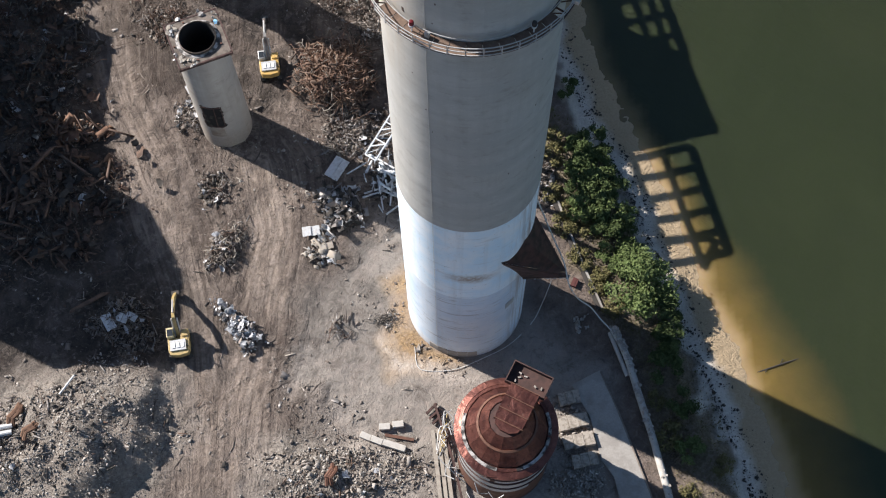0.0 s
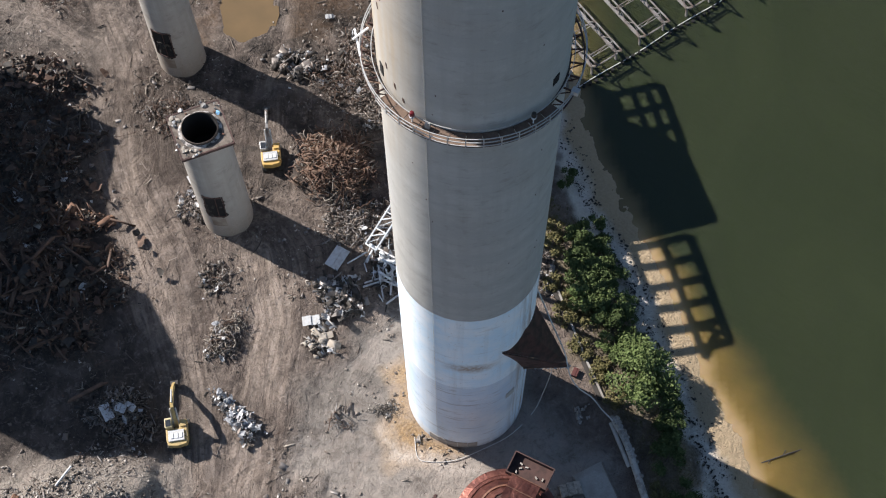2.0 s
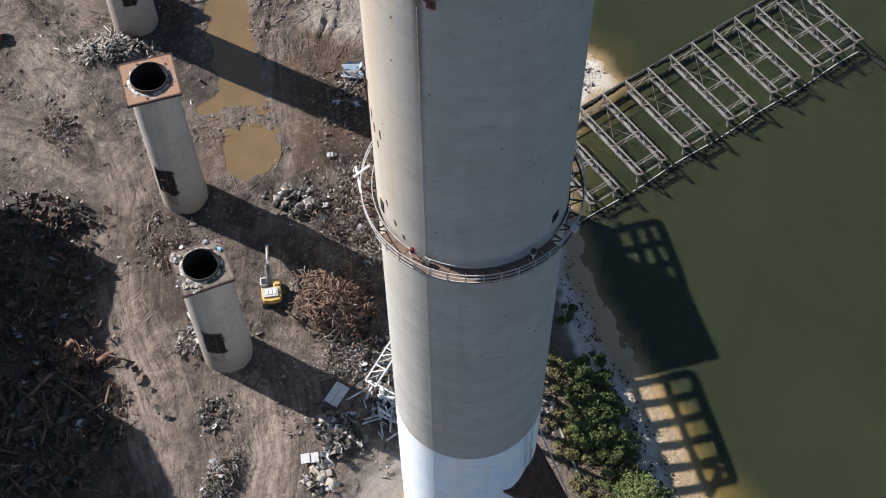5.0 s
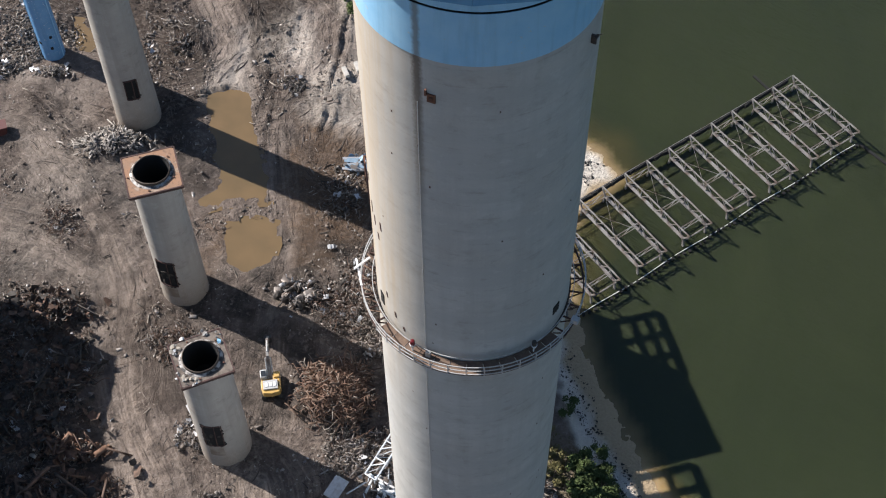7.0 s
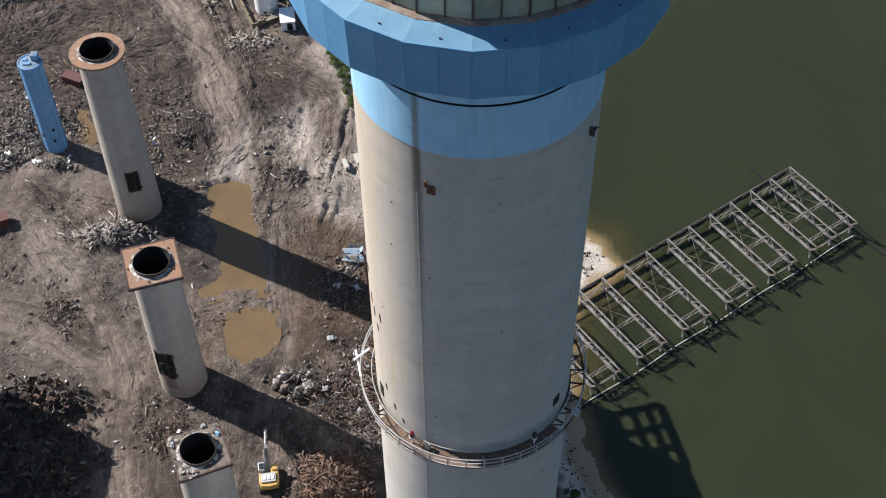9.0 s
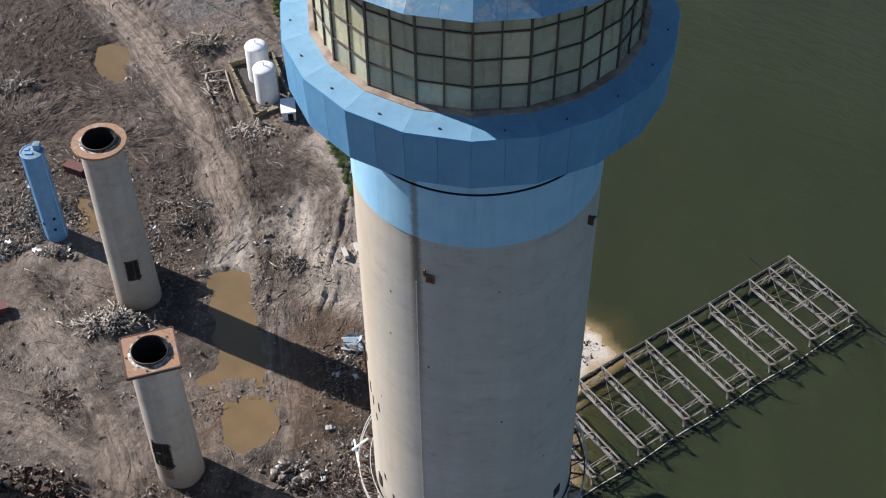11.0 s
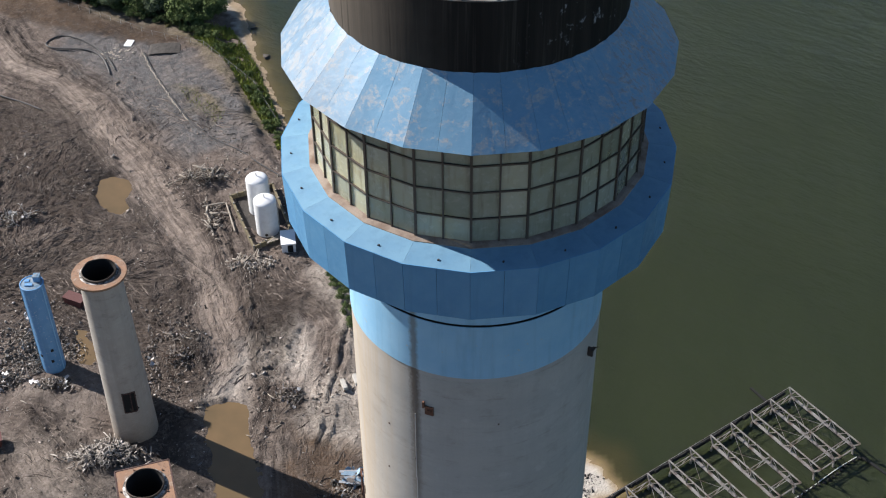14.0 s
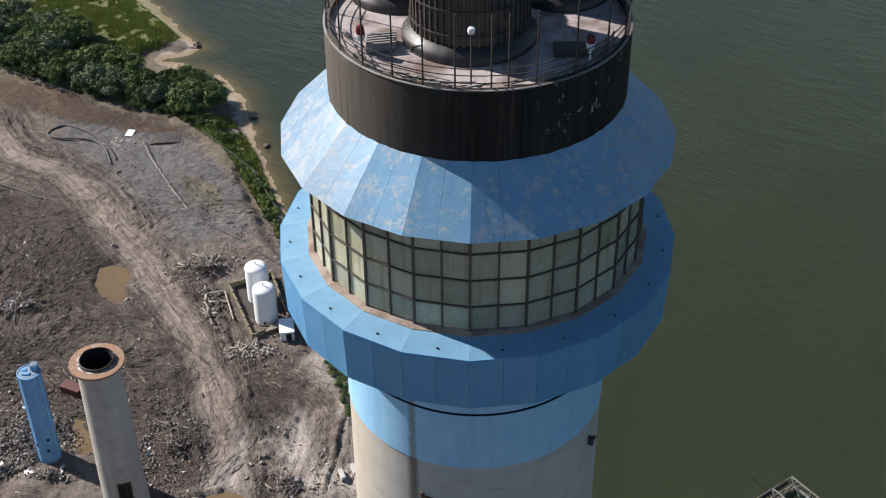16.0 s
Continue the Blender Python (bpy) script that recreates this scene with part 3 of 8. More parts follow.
def water_material():
    m = Nodes("estuary_water", 0.1, 0, 0.47)
    p = m.world_place()
    shallow = m.attr("shallow")
    deep = m.mix(m.ramp(m.noise(0.012, 3, 0.5, p), 0.35, 0.7), (0.036, 0.044, 0.020), (0.029, 0.038, 0.0185))
    deep = m.mix(m.ramp(m.noise(0.05, 5, 0.65, m.world_place((1.0, 0.45, 1)), 0.8), 0.35, 0.65, 0, 0.45), deep, (0.022, 0.028, 0.014))
    silt = m.mix(m.ramp(m.noise(0.12, 4, 0.6, p), 0.3, 0.7), (0.25, 0.165, 0.048), (0.165, 0.115, 0.032))
    deep = m.mix(m.ramp(m.axis(1, p), 70.0, 150.0, 0, 0.3), deep, (0.019, 0.022, 0.011))
    col = m.mix(shallow[0], deep, silt)
    col = m.mix(shallow[1], col, (0.40, 0.29, 0.165))
    waves = m.noise(0.75, 5, 0.62, m.place((0.45, 1.2, 1), m.world_place((1, 1, 1), 38)), 0.3)
    swell = m.noise(0.22, 3, 0.5, m.place((0.5, 1.4, 1), m.world_place((1, 1, 1), 32)))
    gust = m.ramp(m.noise(0.02, 3, 0.5, p), 0.35, 0.65, 0.35, 1.0)
    far = m.ramp(m.axis(1, p), 100.0, 330.0, 0.75, 1.7)
    m.bump(m.calc("MULTIPLY", m.calc("MULTIPLY", m.calc("ADD", waves, m.calc("MULTIPLY", swell, 1.6)), gust), far), 0.6, 0.34)
    m.b.inputs["IOR"].default_value = 1.33
    m.b.inputs["Subsurface Weight"].default_value = 0.85
    m.b.inputs["Subsurface Radius"].default_value = (1.9, 2.1, 1.3)
    m.b.inputs["Subsurface Scale"].default_value = 1.0
    return m.done(col)


M["water"] = water_material()


def puddle_material():
    m = Nodes("muddy_puddle", 0.08, 0, 0.5)
    p = m.world_place()
    col = m.mix(m.ramp(m.noise(0.16, 3, 0.5, p), 0.35, 0.7), (0.165, 0.112, 0.060), (0.125, 0.090, 0.050))
    m.bump(m.noise(3.0, 3, 0.5, p), 0.05, 0.02)
    m.b.inputs["IOR"].default_value = 1.33
    return m.done(col)


M["puddle"] = puddle_material()

# ---- shape helpers ----


class Shape:
    """Vertices and faces of one mesh."""

    def __init__(self):
        self.v, self.f = [], []

    def add(self, verts, faces):
        n = len(self.v)
        self.v.extend(tuple(p) for p in verts)
        self.f.extend(tuple(i + n for i in face) for face in faces)
        return self

    def box(self, x0, y0, z0, x1, y1, z1, m=None):
        vs = [Vector((x, y, z)) for z in (z0, z1) for y in (y0, y1) for x in (x0, x1)]
        if m is not None:
            vs = [m @ p for p in vs]
        return self.add(vs, [(0, 2, 3, 1), (4, 5, 7, 6), (0, 1, 5, 4), (2, 6, 7, 3), (0, 4, 6, 2), (1, 3, 7, 5)])

    def beam(self, a, b, w=0.2, h=None, up=(0, 0, 1)):
        a, b = Vector(a), Vector(b)
        d = (b - a).normalized()
        s = d.cross(Vector(up))
        if s.length < 1e-4:
            s = d.cross(Vector((1, 0, 0)))
        s.normalize()
        t = s.cross(d)
        h = h or w
        vs = [p + s * (i * w / 2) + t * (j * h / 2) for p in (a, b) for i, j in ((-1, -1), (1, -1), (1, 1), (-1, 1))]
        return self.add(vs, [(0, 1, 2, 3), (7, 6, 5, 4), (0, 4, 5, 1), (1, 5, 6, 2), (2, 6, 7, 3), (3, 7, 4, 0)])

    def angle_bar(self, a, b, w=0.2, t=0.03):
        """An L section: two thin flanges."""
        a, b = Vector(a), Vector(b)
        d = (b - a).normalized()
        s = d.cross(Vector((0, 0, 1)))
        if s.length < 1e-4:
            s = Vector((1, 0, 0))
        s.normalize()
        u = s.cross(d)
        self.beam(a + u * w / 2, b + u * w / 2, w, t)
        return self.beam(a + s * w / 2, b + s * w / 2, t, w)

    def lathe(self, profile, n=48, centre=(0, 0), start=0.0, cap_top=False, cap_bottom=False, turn=math.tau):
        """profile: (radius, z) from the bottom up."""
        full = abs(turn - math.tau) < 1e-6
        cols = n if full else n + 1
        vs = [(centre[0] + r * math.cos(start + turn * i / n), centre[1] + r * math.sin(start + turn * i / n), z)
              for r, z in profile for i in range(cols)]
        fs = []
        for k in range(len(profile) - 1):
            for i in range(n):
                j = (i + 1) % cols
                fs.append((k * cols + i, k * cols + j, (k + 1) * cols + j, (k + 1) * cols + i))
        if cap_top:
            fs.append(tuple((len(profile) - 1) * cols + i for i in range(cols)))
        if cap_bottom:
            fs.append(tuple(reversed(range(cols))))
        return self.add(vs, fs)

    def cylinder(self, a, b, ra, rb=None, n=12, cap=True):
        a, b = Vector(a), Vector(b)
        rb = ra if rb is None else rb
        d = (b - a).normalized()
        s = d.cross(Vector((0, 0, 1)))
        if s.length < 1e-4:
            s = Vector((1, 0, 0))
        s.normalize()
        t = d.cross(s)
        vs = [p + (s * math.cos(math.tau * i / n) + t * math.sin(math.tau * i / n)) * r for p, r in ((a, ra), (b, rb)) for i in range(n)]
        fs = [(i, (i + 1) % n, n + (i + 1) % n, n + i) for i in range(n)]
        if cap:
            fs += [tuple(reversed(range(n))), tuple(range(n, 2 * n))]
        return self.add(vs, fs)

    def tube(self, pts, r, n=6):
        pts = [Vector(p) for p in pts]
        rings = []
        for i, p in enumerate(pts):
            d = (pts[min(i + 1, len(pts) - 1)] - pts[max(i - 1, 0)]).normalized()
            s = d.cross(Vector((0, 0, 1)))
            if s.length < 1e-3:
                s = Vector((1, 0, 0))
            s.normalize()
            t = s.cross(d)
            rings.append([p + (s * math.cos(math.tau * k / n) + t * math.sin(math.tau * k / n)) * r for k in range(n)])
        vs = [q for ring in rings for q in ring]
        fs = [(i * n + k, i * n + (k + 1) % n, (i + 1) * n + (k + 1) % n, (i + 1) * n + k) for i in range(len(pts) - 1) for k in range(n)]
        fs += [tuple(range(n)), tuple(reversed(range((len(pts) - 1) * n, len(pts) * n)))]
        return self.add(vs, fs)

    def prism(self, outline, z0, z1, m=None):
        """A flat outline (x, y) raised from z0 to z1."""
        n = len(outline)
        vs = [Vector((x, y, z)) for z in (z0, z1) for x, y in outline]
        if m is not None:
            vs = [m @ p for p in vs]
        return self.add(vs, [tuple(reversed(range(n))), tuple(range(n, 2 * n))] + [(i, (i + 1) % n, n + (i + 1) % n, n + i) for i in range(n)])

    def side(self, outline, y0, y1, m=None):
        """An outline in the x, z plane, extruded from y0 to y1."""
        n = len(outline)
        vs = [Vector((x, y, z)) for y in (y0, y1) for x, z in outline]
        if m is not None:
            vs = [m @ p for p in vs]
        return self.add(vs, [tuple(range(n)), tuple(reversed(range(n, 2 * n)))] + [(i, n + i, n + (i + 1) % n, (i + 1) % n) for i in range(n)])


def mesh_of(name, shape, material, smooth=False):
    me = bpy.data.meshes.new(name)
    me.from_pydata(shape.v, [], shape.f)
    me.materials.append(material)
    if smooth:
        me.shade_smooth()
        me.set_sharp_from_angle(angle=radians(38))
    me.update()
    return me


def part(name, shape, material, parent=None, label="", smooth=False, kind="", at=None):
    ob = new(name, mesh_of(name, shape, material, smooth))
    if parent is not None:
        ob.parent = parent
    if at is not None:
        ob.matrix_basis = at
    return tagged(ob, label, kind=kind)


def thing(name, label, category, at=None, group="", kind=""):
    ob = new(name)
    ob.empty_display_size = 0.5
    if at is not None:
        ob.matrix_basis = at
    return tagged(ob, label, category, group, kind)


def softened(ob, width=0.04, segments=2):
    mod = ob.modifiers.new("bevel", "BEVEL")
    mod.width, mod.segments, mod.limit_method, mod.angle_limit = width, segments, "ANGLE", radians(35)
    return ob


# ---- relief of the ground ----
rng = np.random.default_rng(7)
LATTICE = rng.random((256, 256))


def value_noise(x, y):
    xi, yi = np.floor(x).astype(int), np.floor(y).astype(int)
    fx, fy = x - xi, y - yi
    fx, fy = fx * fx * (3 - 2 * fx), fy * fy * (3 - 2 * fy)
    a, b = LATTICE[xi % 256, yi % 256], LATTICE[(xi + 1) % 256, yi % 256]
    c, d = LATTICE[xi % 256, (yi + 1) % 256], LATTICE[(xi + 1) % 256, (yi + 1) % 256]
    return (a * (1 - fx) + b * fx) * (1 - fy) + (c * (1 - fx) + d * fx) * fy


def fbm(x, y, octaves=4):
    total, amp, norm = 0, 1.0, 0.0
    for k in range(octaves):
        total = total + amp * value_noise(x * 2 ** k + 17.3 * k, y * 2 ** k + 41.7 * k)
        norm += amp
        amp *= 0.5
    return total / norm


def line_distance(x, y, pts):
    best = np.full(np.shape(x), 1e9)
    for (ax, ay), (bx, by) in zip(pts[:-1], pts[1:]):
        dx, dy = bx - ax, by - ay
        t = np.clip(((x - ax) * dx + (y - ay) * dy) / (dx * dx + dy * dy), 0, 1)
        best = np.minimum(best, np.hypot(x - ax - t * dx, y - ay - t * dy))
    return best


def inside(x, y, pts):
    odd = np.zeros(np.shape(x), bool)
    for (ax, ay), (bx, by) in zip(pts, pts[1:] + pts[:1]):
        if ay == by:
            continue
        odd ^= ((ay > y) != (by > y)) & (x < (bx - ax) * (y - ay) / (by - ay) + ax)
    return odd


def area(x, y, pts, soft=1.5, ragged=1.5, size=0.18):
    """1 inside the outline, fading out over its ragged edge."""
    x2, y2 = x + (fbm(x * size, y * size, 3) - 0.5) * 2 * ragged, y + (fbm(x * size + 60, y * size + 9, 3) - 0.5) * 2 * ragged
    d = line_distance(x2, y2, pts + pts[:1])
    d = np.where(inside(x2, y2, pts), d, -d)
    return np.clip(d / soft + 0.5, 0, 1)


WATER = -2.0
SHORE = [(150, -1200), (62, -60), (50, 10), (45.4, 34), (43.6, 41), (41.0, 49.6), (38.0, 58.5), (35.6, 66), (33.4, 73), (30.4, 82),
         (27.0, 90), (23.8, 98), (21.0, 107), (19.0, 118), (19.5, 130), (24, 137), (28.8, 141), (26.2, 146.5), (18, 152), (4, 170), (-10, 196),
         (-22, 222), (-32, 240), (-37.6, 254), (-42.0, 267), (-45.2, 277), (-48.2, 288), (-51.4, 299), (-55, 308), (-60.5, 314.5), (-68, 319.5), (-76, 323), (-70, 325.5),
         (-66.5, 330), (-71, 336), (-76, 343), (-84, 357), (-110, 385), (-210, 480), (-700, 700), (-3000, 1500)]
LAND = SHORE + [(-3500, 1500), (-3500, -1300)]
# mounds: x, y, half sizes, height, turn
MOUNDS = [(-49.5, 43, 13.5, 11, 5.2, 20), (-61, 40, 9, 9, 2.4, 0), (-58, 77, 9, 10, 3.0, 0), (-62, 97, 9, 9, 3.2, 0), (-67, 88, 6, 6, 2.0, 0),
          (-18, 97, 6, 6.5, 2.6, 20), (-24, 110, 6, 4.5, 1.4, -20), (-15, 37, 11, 5, 1.5, 0), (-46.0, 60, 5, 5, 1.6, 0),
          (-58, 147, 7, 3.6, 1.6, 10), (-43, 141, 4, 5, 0.8, 0), (-52, 224, 4.5, 3.5, 1.3, 0), (-38, 196, 6, 3.5, 0.7, 0), (-73, 160, 6, 7, 1.0, 0),
          (-12, 118, 4, 9, 1.3, 10), (-16.5, 73.5, 4.5, 4, 0.8, 0), (-31.5, 70.5, 3.5, 4, 0.7, 0), (-82, 177, 10, 7, 1.0, 0), (-47, 175, 5, 7, 0.9, 0),
          (-105, 222, 9, 5, 1.4, 20), (-64, 113.5, 8, 5, 1.8, 0), (-37, 92.5, 3.5, 4.5, 0.6, 0), (-45.5, 118, 4, 4, 0.7, 0)]
PUDDLES = {"south": [(-36.6, 130.6), (-36.8, 127), (-35.8, 122.6), (-32.9, 120.2), (-29.2, 122), (-28.4, 126), (-28.9, 130.2), (-32, 131.2)],
           "north": [(-42.8, 159.4), (-39, 160.3), (-35.1, 159.9), (-34.2, 152), (-33.2, 147), (-31.3, 139.5), (-30.9, 135.8), (-37, 135.4), (-41.4, 133.8), (-41.6, 136.5), (-38.4, 139), (-40.4, 148)],
           "track": [(-74.6, 226.6), (-71, 227.6), (-67.8, 226.2), (-66.2, 222.8), (-67.4, 219), (-65.8, 215.4), (-67.4, 213.4), (-70.6, 214.6), (-74.8, 220.6)],
           "west": [(-70.1, 179.4), (-67.7, 179.1), (-65.2, 174.6), (-64.7, 169.9), (-67.4, 170.2), (-69.0, 173.7)],
           "small": [(-47.6, 126.5), (-45.6, 127.6), (-44.6, 124.5), (-46.4, 122.4)]}


def shore_distance(x, y):
    """Metres from the water's edge; land is positive."""
    wob = (fbm(x * 0.25, y * 0.25, 4) - 0.5) * 2.4
    d = line_distance(x, y, SHORE)
    return np.where(inside(x, y, LAND), d, -d) + wob


def mound_height(x, y):
    h = np.zeros(np.shape(x))
    for cx, cy, rx, ry, top, turn in MOUNDS:
        c, s = math.cos(radians(turn)), math.sin(radians(turn))
        dx, dy = x - cx, y - cy
        q = np.sqrt(((dx * c + dy * s) / rx) ** 2 + ((-dx * s + dy * c) / ry) ** 2) * (0.75 + 0.5 * fbm(x * 0.22 + cx, y * 0.22, 3))
        bump = np.clip(1 - q, 0, 1)
        h = np.maximum(h, top * bump ** 0.8 * (0.62 + 0.7 * fbm(x * 0.36, y * 0.36, 4)))
    return h


def ground_height(x, y):
    x, y = np.asarray(x, float), np.asarray(y, float)
    d = shore_distance(x, y)
    far = np.clip((np.hypot(x, y - 150) - 300) / 300, 0, 1)
    land = (fbm(x * 0.05, y * 0.05, 3) - 0.5) * 0.8 * (1 - far) + (fbm(x * 0.45 + 5, y * 0.45, 4) - 0.5) * 0.7
    land = land + (fbm(x * 1.7, y * 1.7, 2) - 0.5) * 0.22 + mound_height(x, y)
    apron = np.exp(-(((x - 2) / 16) ** 2 + ((y - 58) / 16) ** 2))
    dock = np.clip(1.4 - np.maximum(np.abs(x - 18) / 10, np.abs(y - 42) / 14), 0, 1)
    land = land * (1 - 0.85 * np.maximum(apron, dock))
    bank = np.clip((d - 6.2) / 3.5, 0, 1)
    bank = bank * bank * (3 - 2 * bank)
    beach = np.where(d > 0, WATER + np.clip(d, 0, 9) * 0.07, np.clip(WATER + d * 0.19, -6, WATER))
    z = beach * (1 - bank) + land * bank + np.where(d < 6, (fbm(x * 0.9, y * 0.9, 3) - 0.5) * 0.2, 0)
    for pts in PUDDLES.values():
        z = z - area(x, y, pts, 1.2, 0.7) * (z + 0.45)
    return z


def ground_at(x, y):
    return float(ground_height(np.array([x]), np.array([y]))[0])

# ---- the ground: one sheet to the horizon ----
TRACKS = [[(-53, 111), (-51, 101.5), (-46.2, 87), (-41.8, 74), (-36.6, 60), (-33.9, 44.8), (-34.8, 34), (-36, 10)],
          [(-28, 82.5), (-26, 72), (-27.7, 56.8), (-28, 34), (-28, 5)],
          [(-71, 148), (-63, 138.5), (-57.5, 127), (-53, 115), (-51.5, 106)], [(-76, 130), (-64, 126.5), (-56, 121)],
          [(-112, 283), (-104, 272), (-92.6, 265), (-82, 253), (-74.4, 241.5), (-65, 227), (-57, 213), (-50, 202), (-45.8, 192), (-44, 181), (-41, 172), (-38.5, 165)],
          [(-24, 178), (-27, 160), (-27.5, 150), (-25, 128), (-26.5, 112), (-27, 95)]]
SLAB = [[(-9.5, 74), (-18, 66), (-22, 50), (-12, 36), (3, 30), (21, 33), (21, 52), (12, 58), (5, 75), (-4, 76)],
        [(-38, 176), (-35, 176), (-35, 160), (-42, 160)]]
RUSTY = [[(-5, 68), (-8.6, 66), (-8.4, 60), (-9.6, 56), (-9.2, 50.5), (-4, 50), (1, 54), (-3, 58), (-5, 62)]]
# damp dark soil; the last outline paints shade in beside the yellow excavator
DAMP_AND_SHADE = [[(-88, 152), (-62, 152), (-54, 138), (-56, 117), (-88, 117)], [(-37.5, 184), (-33.2, 183), (-31, 170.5), (-28, 158), (-28, 143), (-32, 143), (-33.6, 156), (-34.4, 168)], [(-20, 73), (-11.5, 70), (-9.5, 62), (-10.5, 53), (-15, 54), (-19, 60)], [(-58, 162), (-45, 158), (-41, 142), (-44, 122), (-58, 124)], [(-44, 70), (-36, 66), (-35, 54), (-44, 54)]]
# dark soil; the first outline paints extra darkness into the plant buildings' shadow
DARK = [[(-75, 112), (-53, 107), (-50, 92), (-48, 78), (-43, 73), (-37.5, 66), (-37.5, 52), (-41, 50), (-75, 50)],
        [(-30, 128), (-8, 126), (-7, 92), (-24, 92), (-40, 98), (-44, 112)],
        [(-68, 143), (-56, 142), (-50, 131), (-58, 127), (-67, 131)], [(-84, 122), (-66, 122), (-60, 113), (-84, 110)]]
GREEN = [[(14, 92), (22, 88), (26, 78), (29.5, 67), (31.5, 58), (36, 48), (38, 38), (40, 10), (33, 10), (30, 36), (26, 50), (22, 60), (18, 70), (14.5, 78)],
         [(-150, 330), (-118, 320), (-97, 308), (-66, 294), (-48, 270), (-38, 248), (-41, 244), (-52, 266), (-64, 283), (-98, 302), (-150, 326)],
         [(-190, 480), (-100, 378), (-72, 318), (-60, 300), (-64, 288), (-150, 325), (-400, 420)],
         [(-63, 263), (-56, 258), (-50, 250), (-52, 247), (-60, 256)]]
CLAY = [[(-30, 164), (-12, 160), (-8, 126), (-24, 122), (-29, 140)], [(-125, 316), (-93, 298.5), (-64, 284.5), (-63.8, 280.5), (-78.5, 283.5), (-98.4, 289.5), (-128, 303)], [(-104, 262), (-84, 250), (-72, 232), (-78, 200), (-60, 185), (-108, 190), (-120, 240)], [(-60, 122), (-44, 112), (-38, 96), (-46, 92), (-56, 108)]]
HEAP_SOIL = [[(-68, 53), (-38, 51), (-36, 44), (-40, 30), (-70, 30)], [(-27, 42.5), (-19, 44), (-4, 38), (-5, 28), (-27, 30)], [(12, 45), (20, 43), (22, 32), (12, 31)]]
MARSH = [(-130, 400), (-86, 362), (-78, 346), (-73, 336), (-80, 328), (-92, 322), (-112, 334), (-150, 372)]
CHURN = [[(-125, 262), (-100, 255), (-76, 232), (-62, 206), (-50, 190), (-52, 178), (-62, 172), (-95, 182), (-125, 200)], [(-42, 192), (-28, 196), (-24, 178), (-34, 168), (-40, 178)], [(-46, 140), (-40, 166), (-47, 176), (-62, 178), (-50, 150)]]
GREY_FLATS = [[(-100, 296), (-66, 282), (-46, 256), (-42, 236), (-60, 236), (-72, 252), (-92, 272)]]


OCHRE = [[(-27, 151), (-14, 152), (-12, 122), (-24, 121), (-29, 131), (-27, 140)], [(-41, 129), (-38, 130), (-36.5, 121), (-39, 120)], [(-128, 318), (-93, 299.5), (-66, 286), (-63, 281), (-79, 284), (-99, 290.5), (-128, 304)]]
PALE_SOIL = [[(-33.2, 178.3), (-27.2, 181.6), (-25, 174.9), (-23.4, 170.5), (-21.2, 167.2), (-26.7, 166.2), (-31.8, 169.6)], [(-25.5, 164), (-19.5, 167), (-13, 165), (-11, 148.5), (-19.5, 149.2), (-25.6, 152.5), (-23.6, 159.1)],
             [(-27, 201), (-23.5, 203), (-15, 180), (-10, 158), (-16, 160), (-20.5, 180)], [(-9, 56), (-4, 54), (2, 51), (-2, 49), (-8, 51)]]


def wandering(seed, count, boxes):
    """Curved tracks of crawler machines, as lines of points."""
    r = random.Random(seed)
    out = []
    for _ in range(count):
        x0, y0, x1, y1, lean, spread = r.choice(boxes)
        x, y, a, bend = r.uniform(x0, x1), r.uniform(y0, y1), radians(lean + r.uniform(-spread, spread)), r.uniform(-0.12, 0.12)
        pts = [(x, y)]
        for _ in range(r.randint(4, 11)):
            x, y, a = x + 3 * math.cos(a), y + 3 * math.sin(a), a + bend + r.uniform(-0.05, 0.05)
            pts.append((x, y))
        out.append(pts)
    return out


def beside(pts, off):
    out = []
    for i, (x, y) in enumerate(pts):
        (ax, ay), (bx, by) = pts[max(i - 1, 0)], pts[min(i + 1, len(pts) - 1)]
        ln = math.hypot(bx - ax, by - ay)
        out.append((x - (by - ay) / ln * off, y + (bx - ax) / ln * off))
    return out


YARD = [(-108, 175, -50, 262, 20, 60), (-108, 175, -50, 262, 120, 40), (-60, 120, -40, 190, 110, 40), (-40, 140, -14, 190, 100, 25), (-70, 100, -30, 145, 120, 50), (-40, 30, -12, 90, 95, 35), (-80, 240, -48, 275, 130, 30)]
STRIP = [(-38, 196), (-36.4, 187), (-35.6, 178), (-33, 166), (-29.6, 158), (-26.5, 150), (-25.5, 140)]
SWEEP = [(-92, 193), (-84, 198.5), (-76.4, 203.4), (-64.7, 203.7), (-55, 199), (-48, 192), (-44, 183)]
TREADS = [[beside(STRIP, k) for k in (-2.2, 1.4)] + [beside(SWEEP, k) for k in (-3.5, 1.5)] + wandering(3, 95, YARD),
          [beside(STRIP, k) for k in (-0.4, 3.0)] + [beside(SWEEP, k) for k in (-1.2, 3.8)] + wandering(4, 95, YARD)]


def axis_steps(lo, hi, step):
    fine = np.arange(lo, hi + step, step)
    out = np.cumsum(step * 1.35 ** np.arange(1, 26))
    return np.concatenate([(lo - out)[::-1], fine, hi + out])


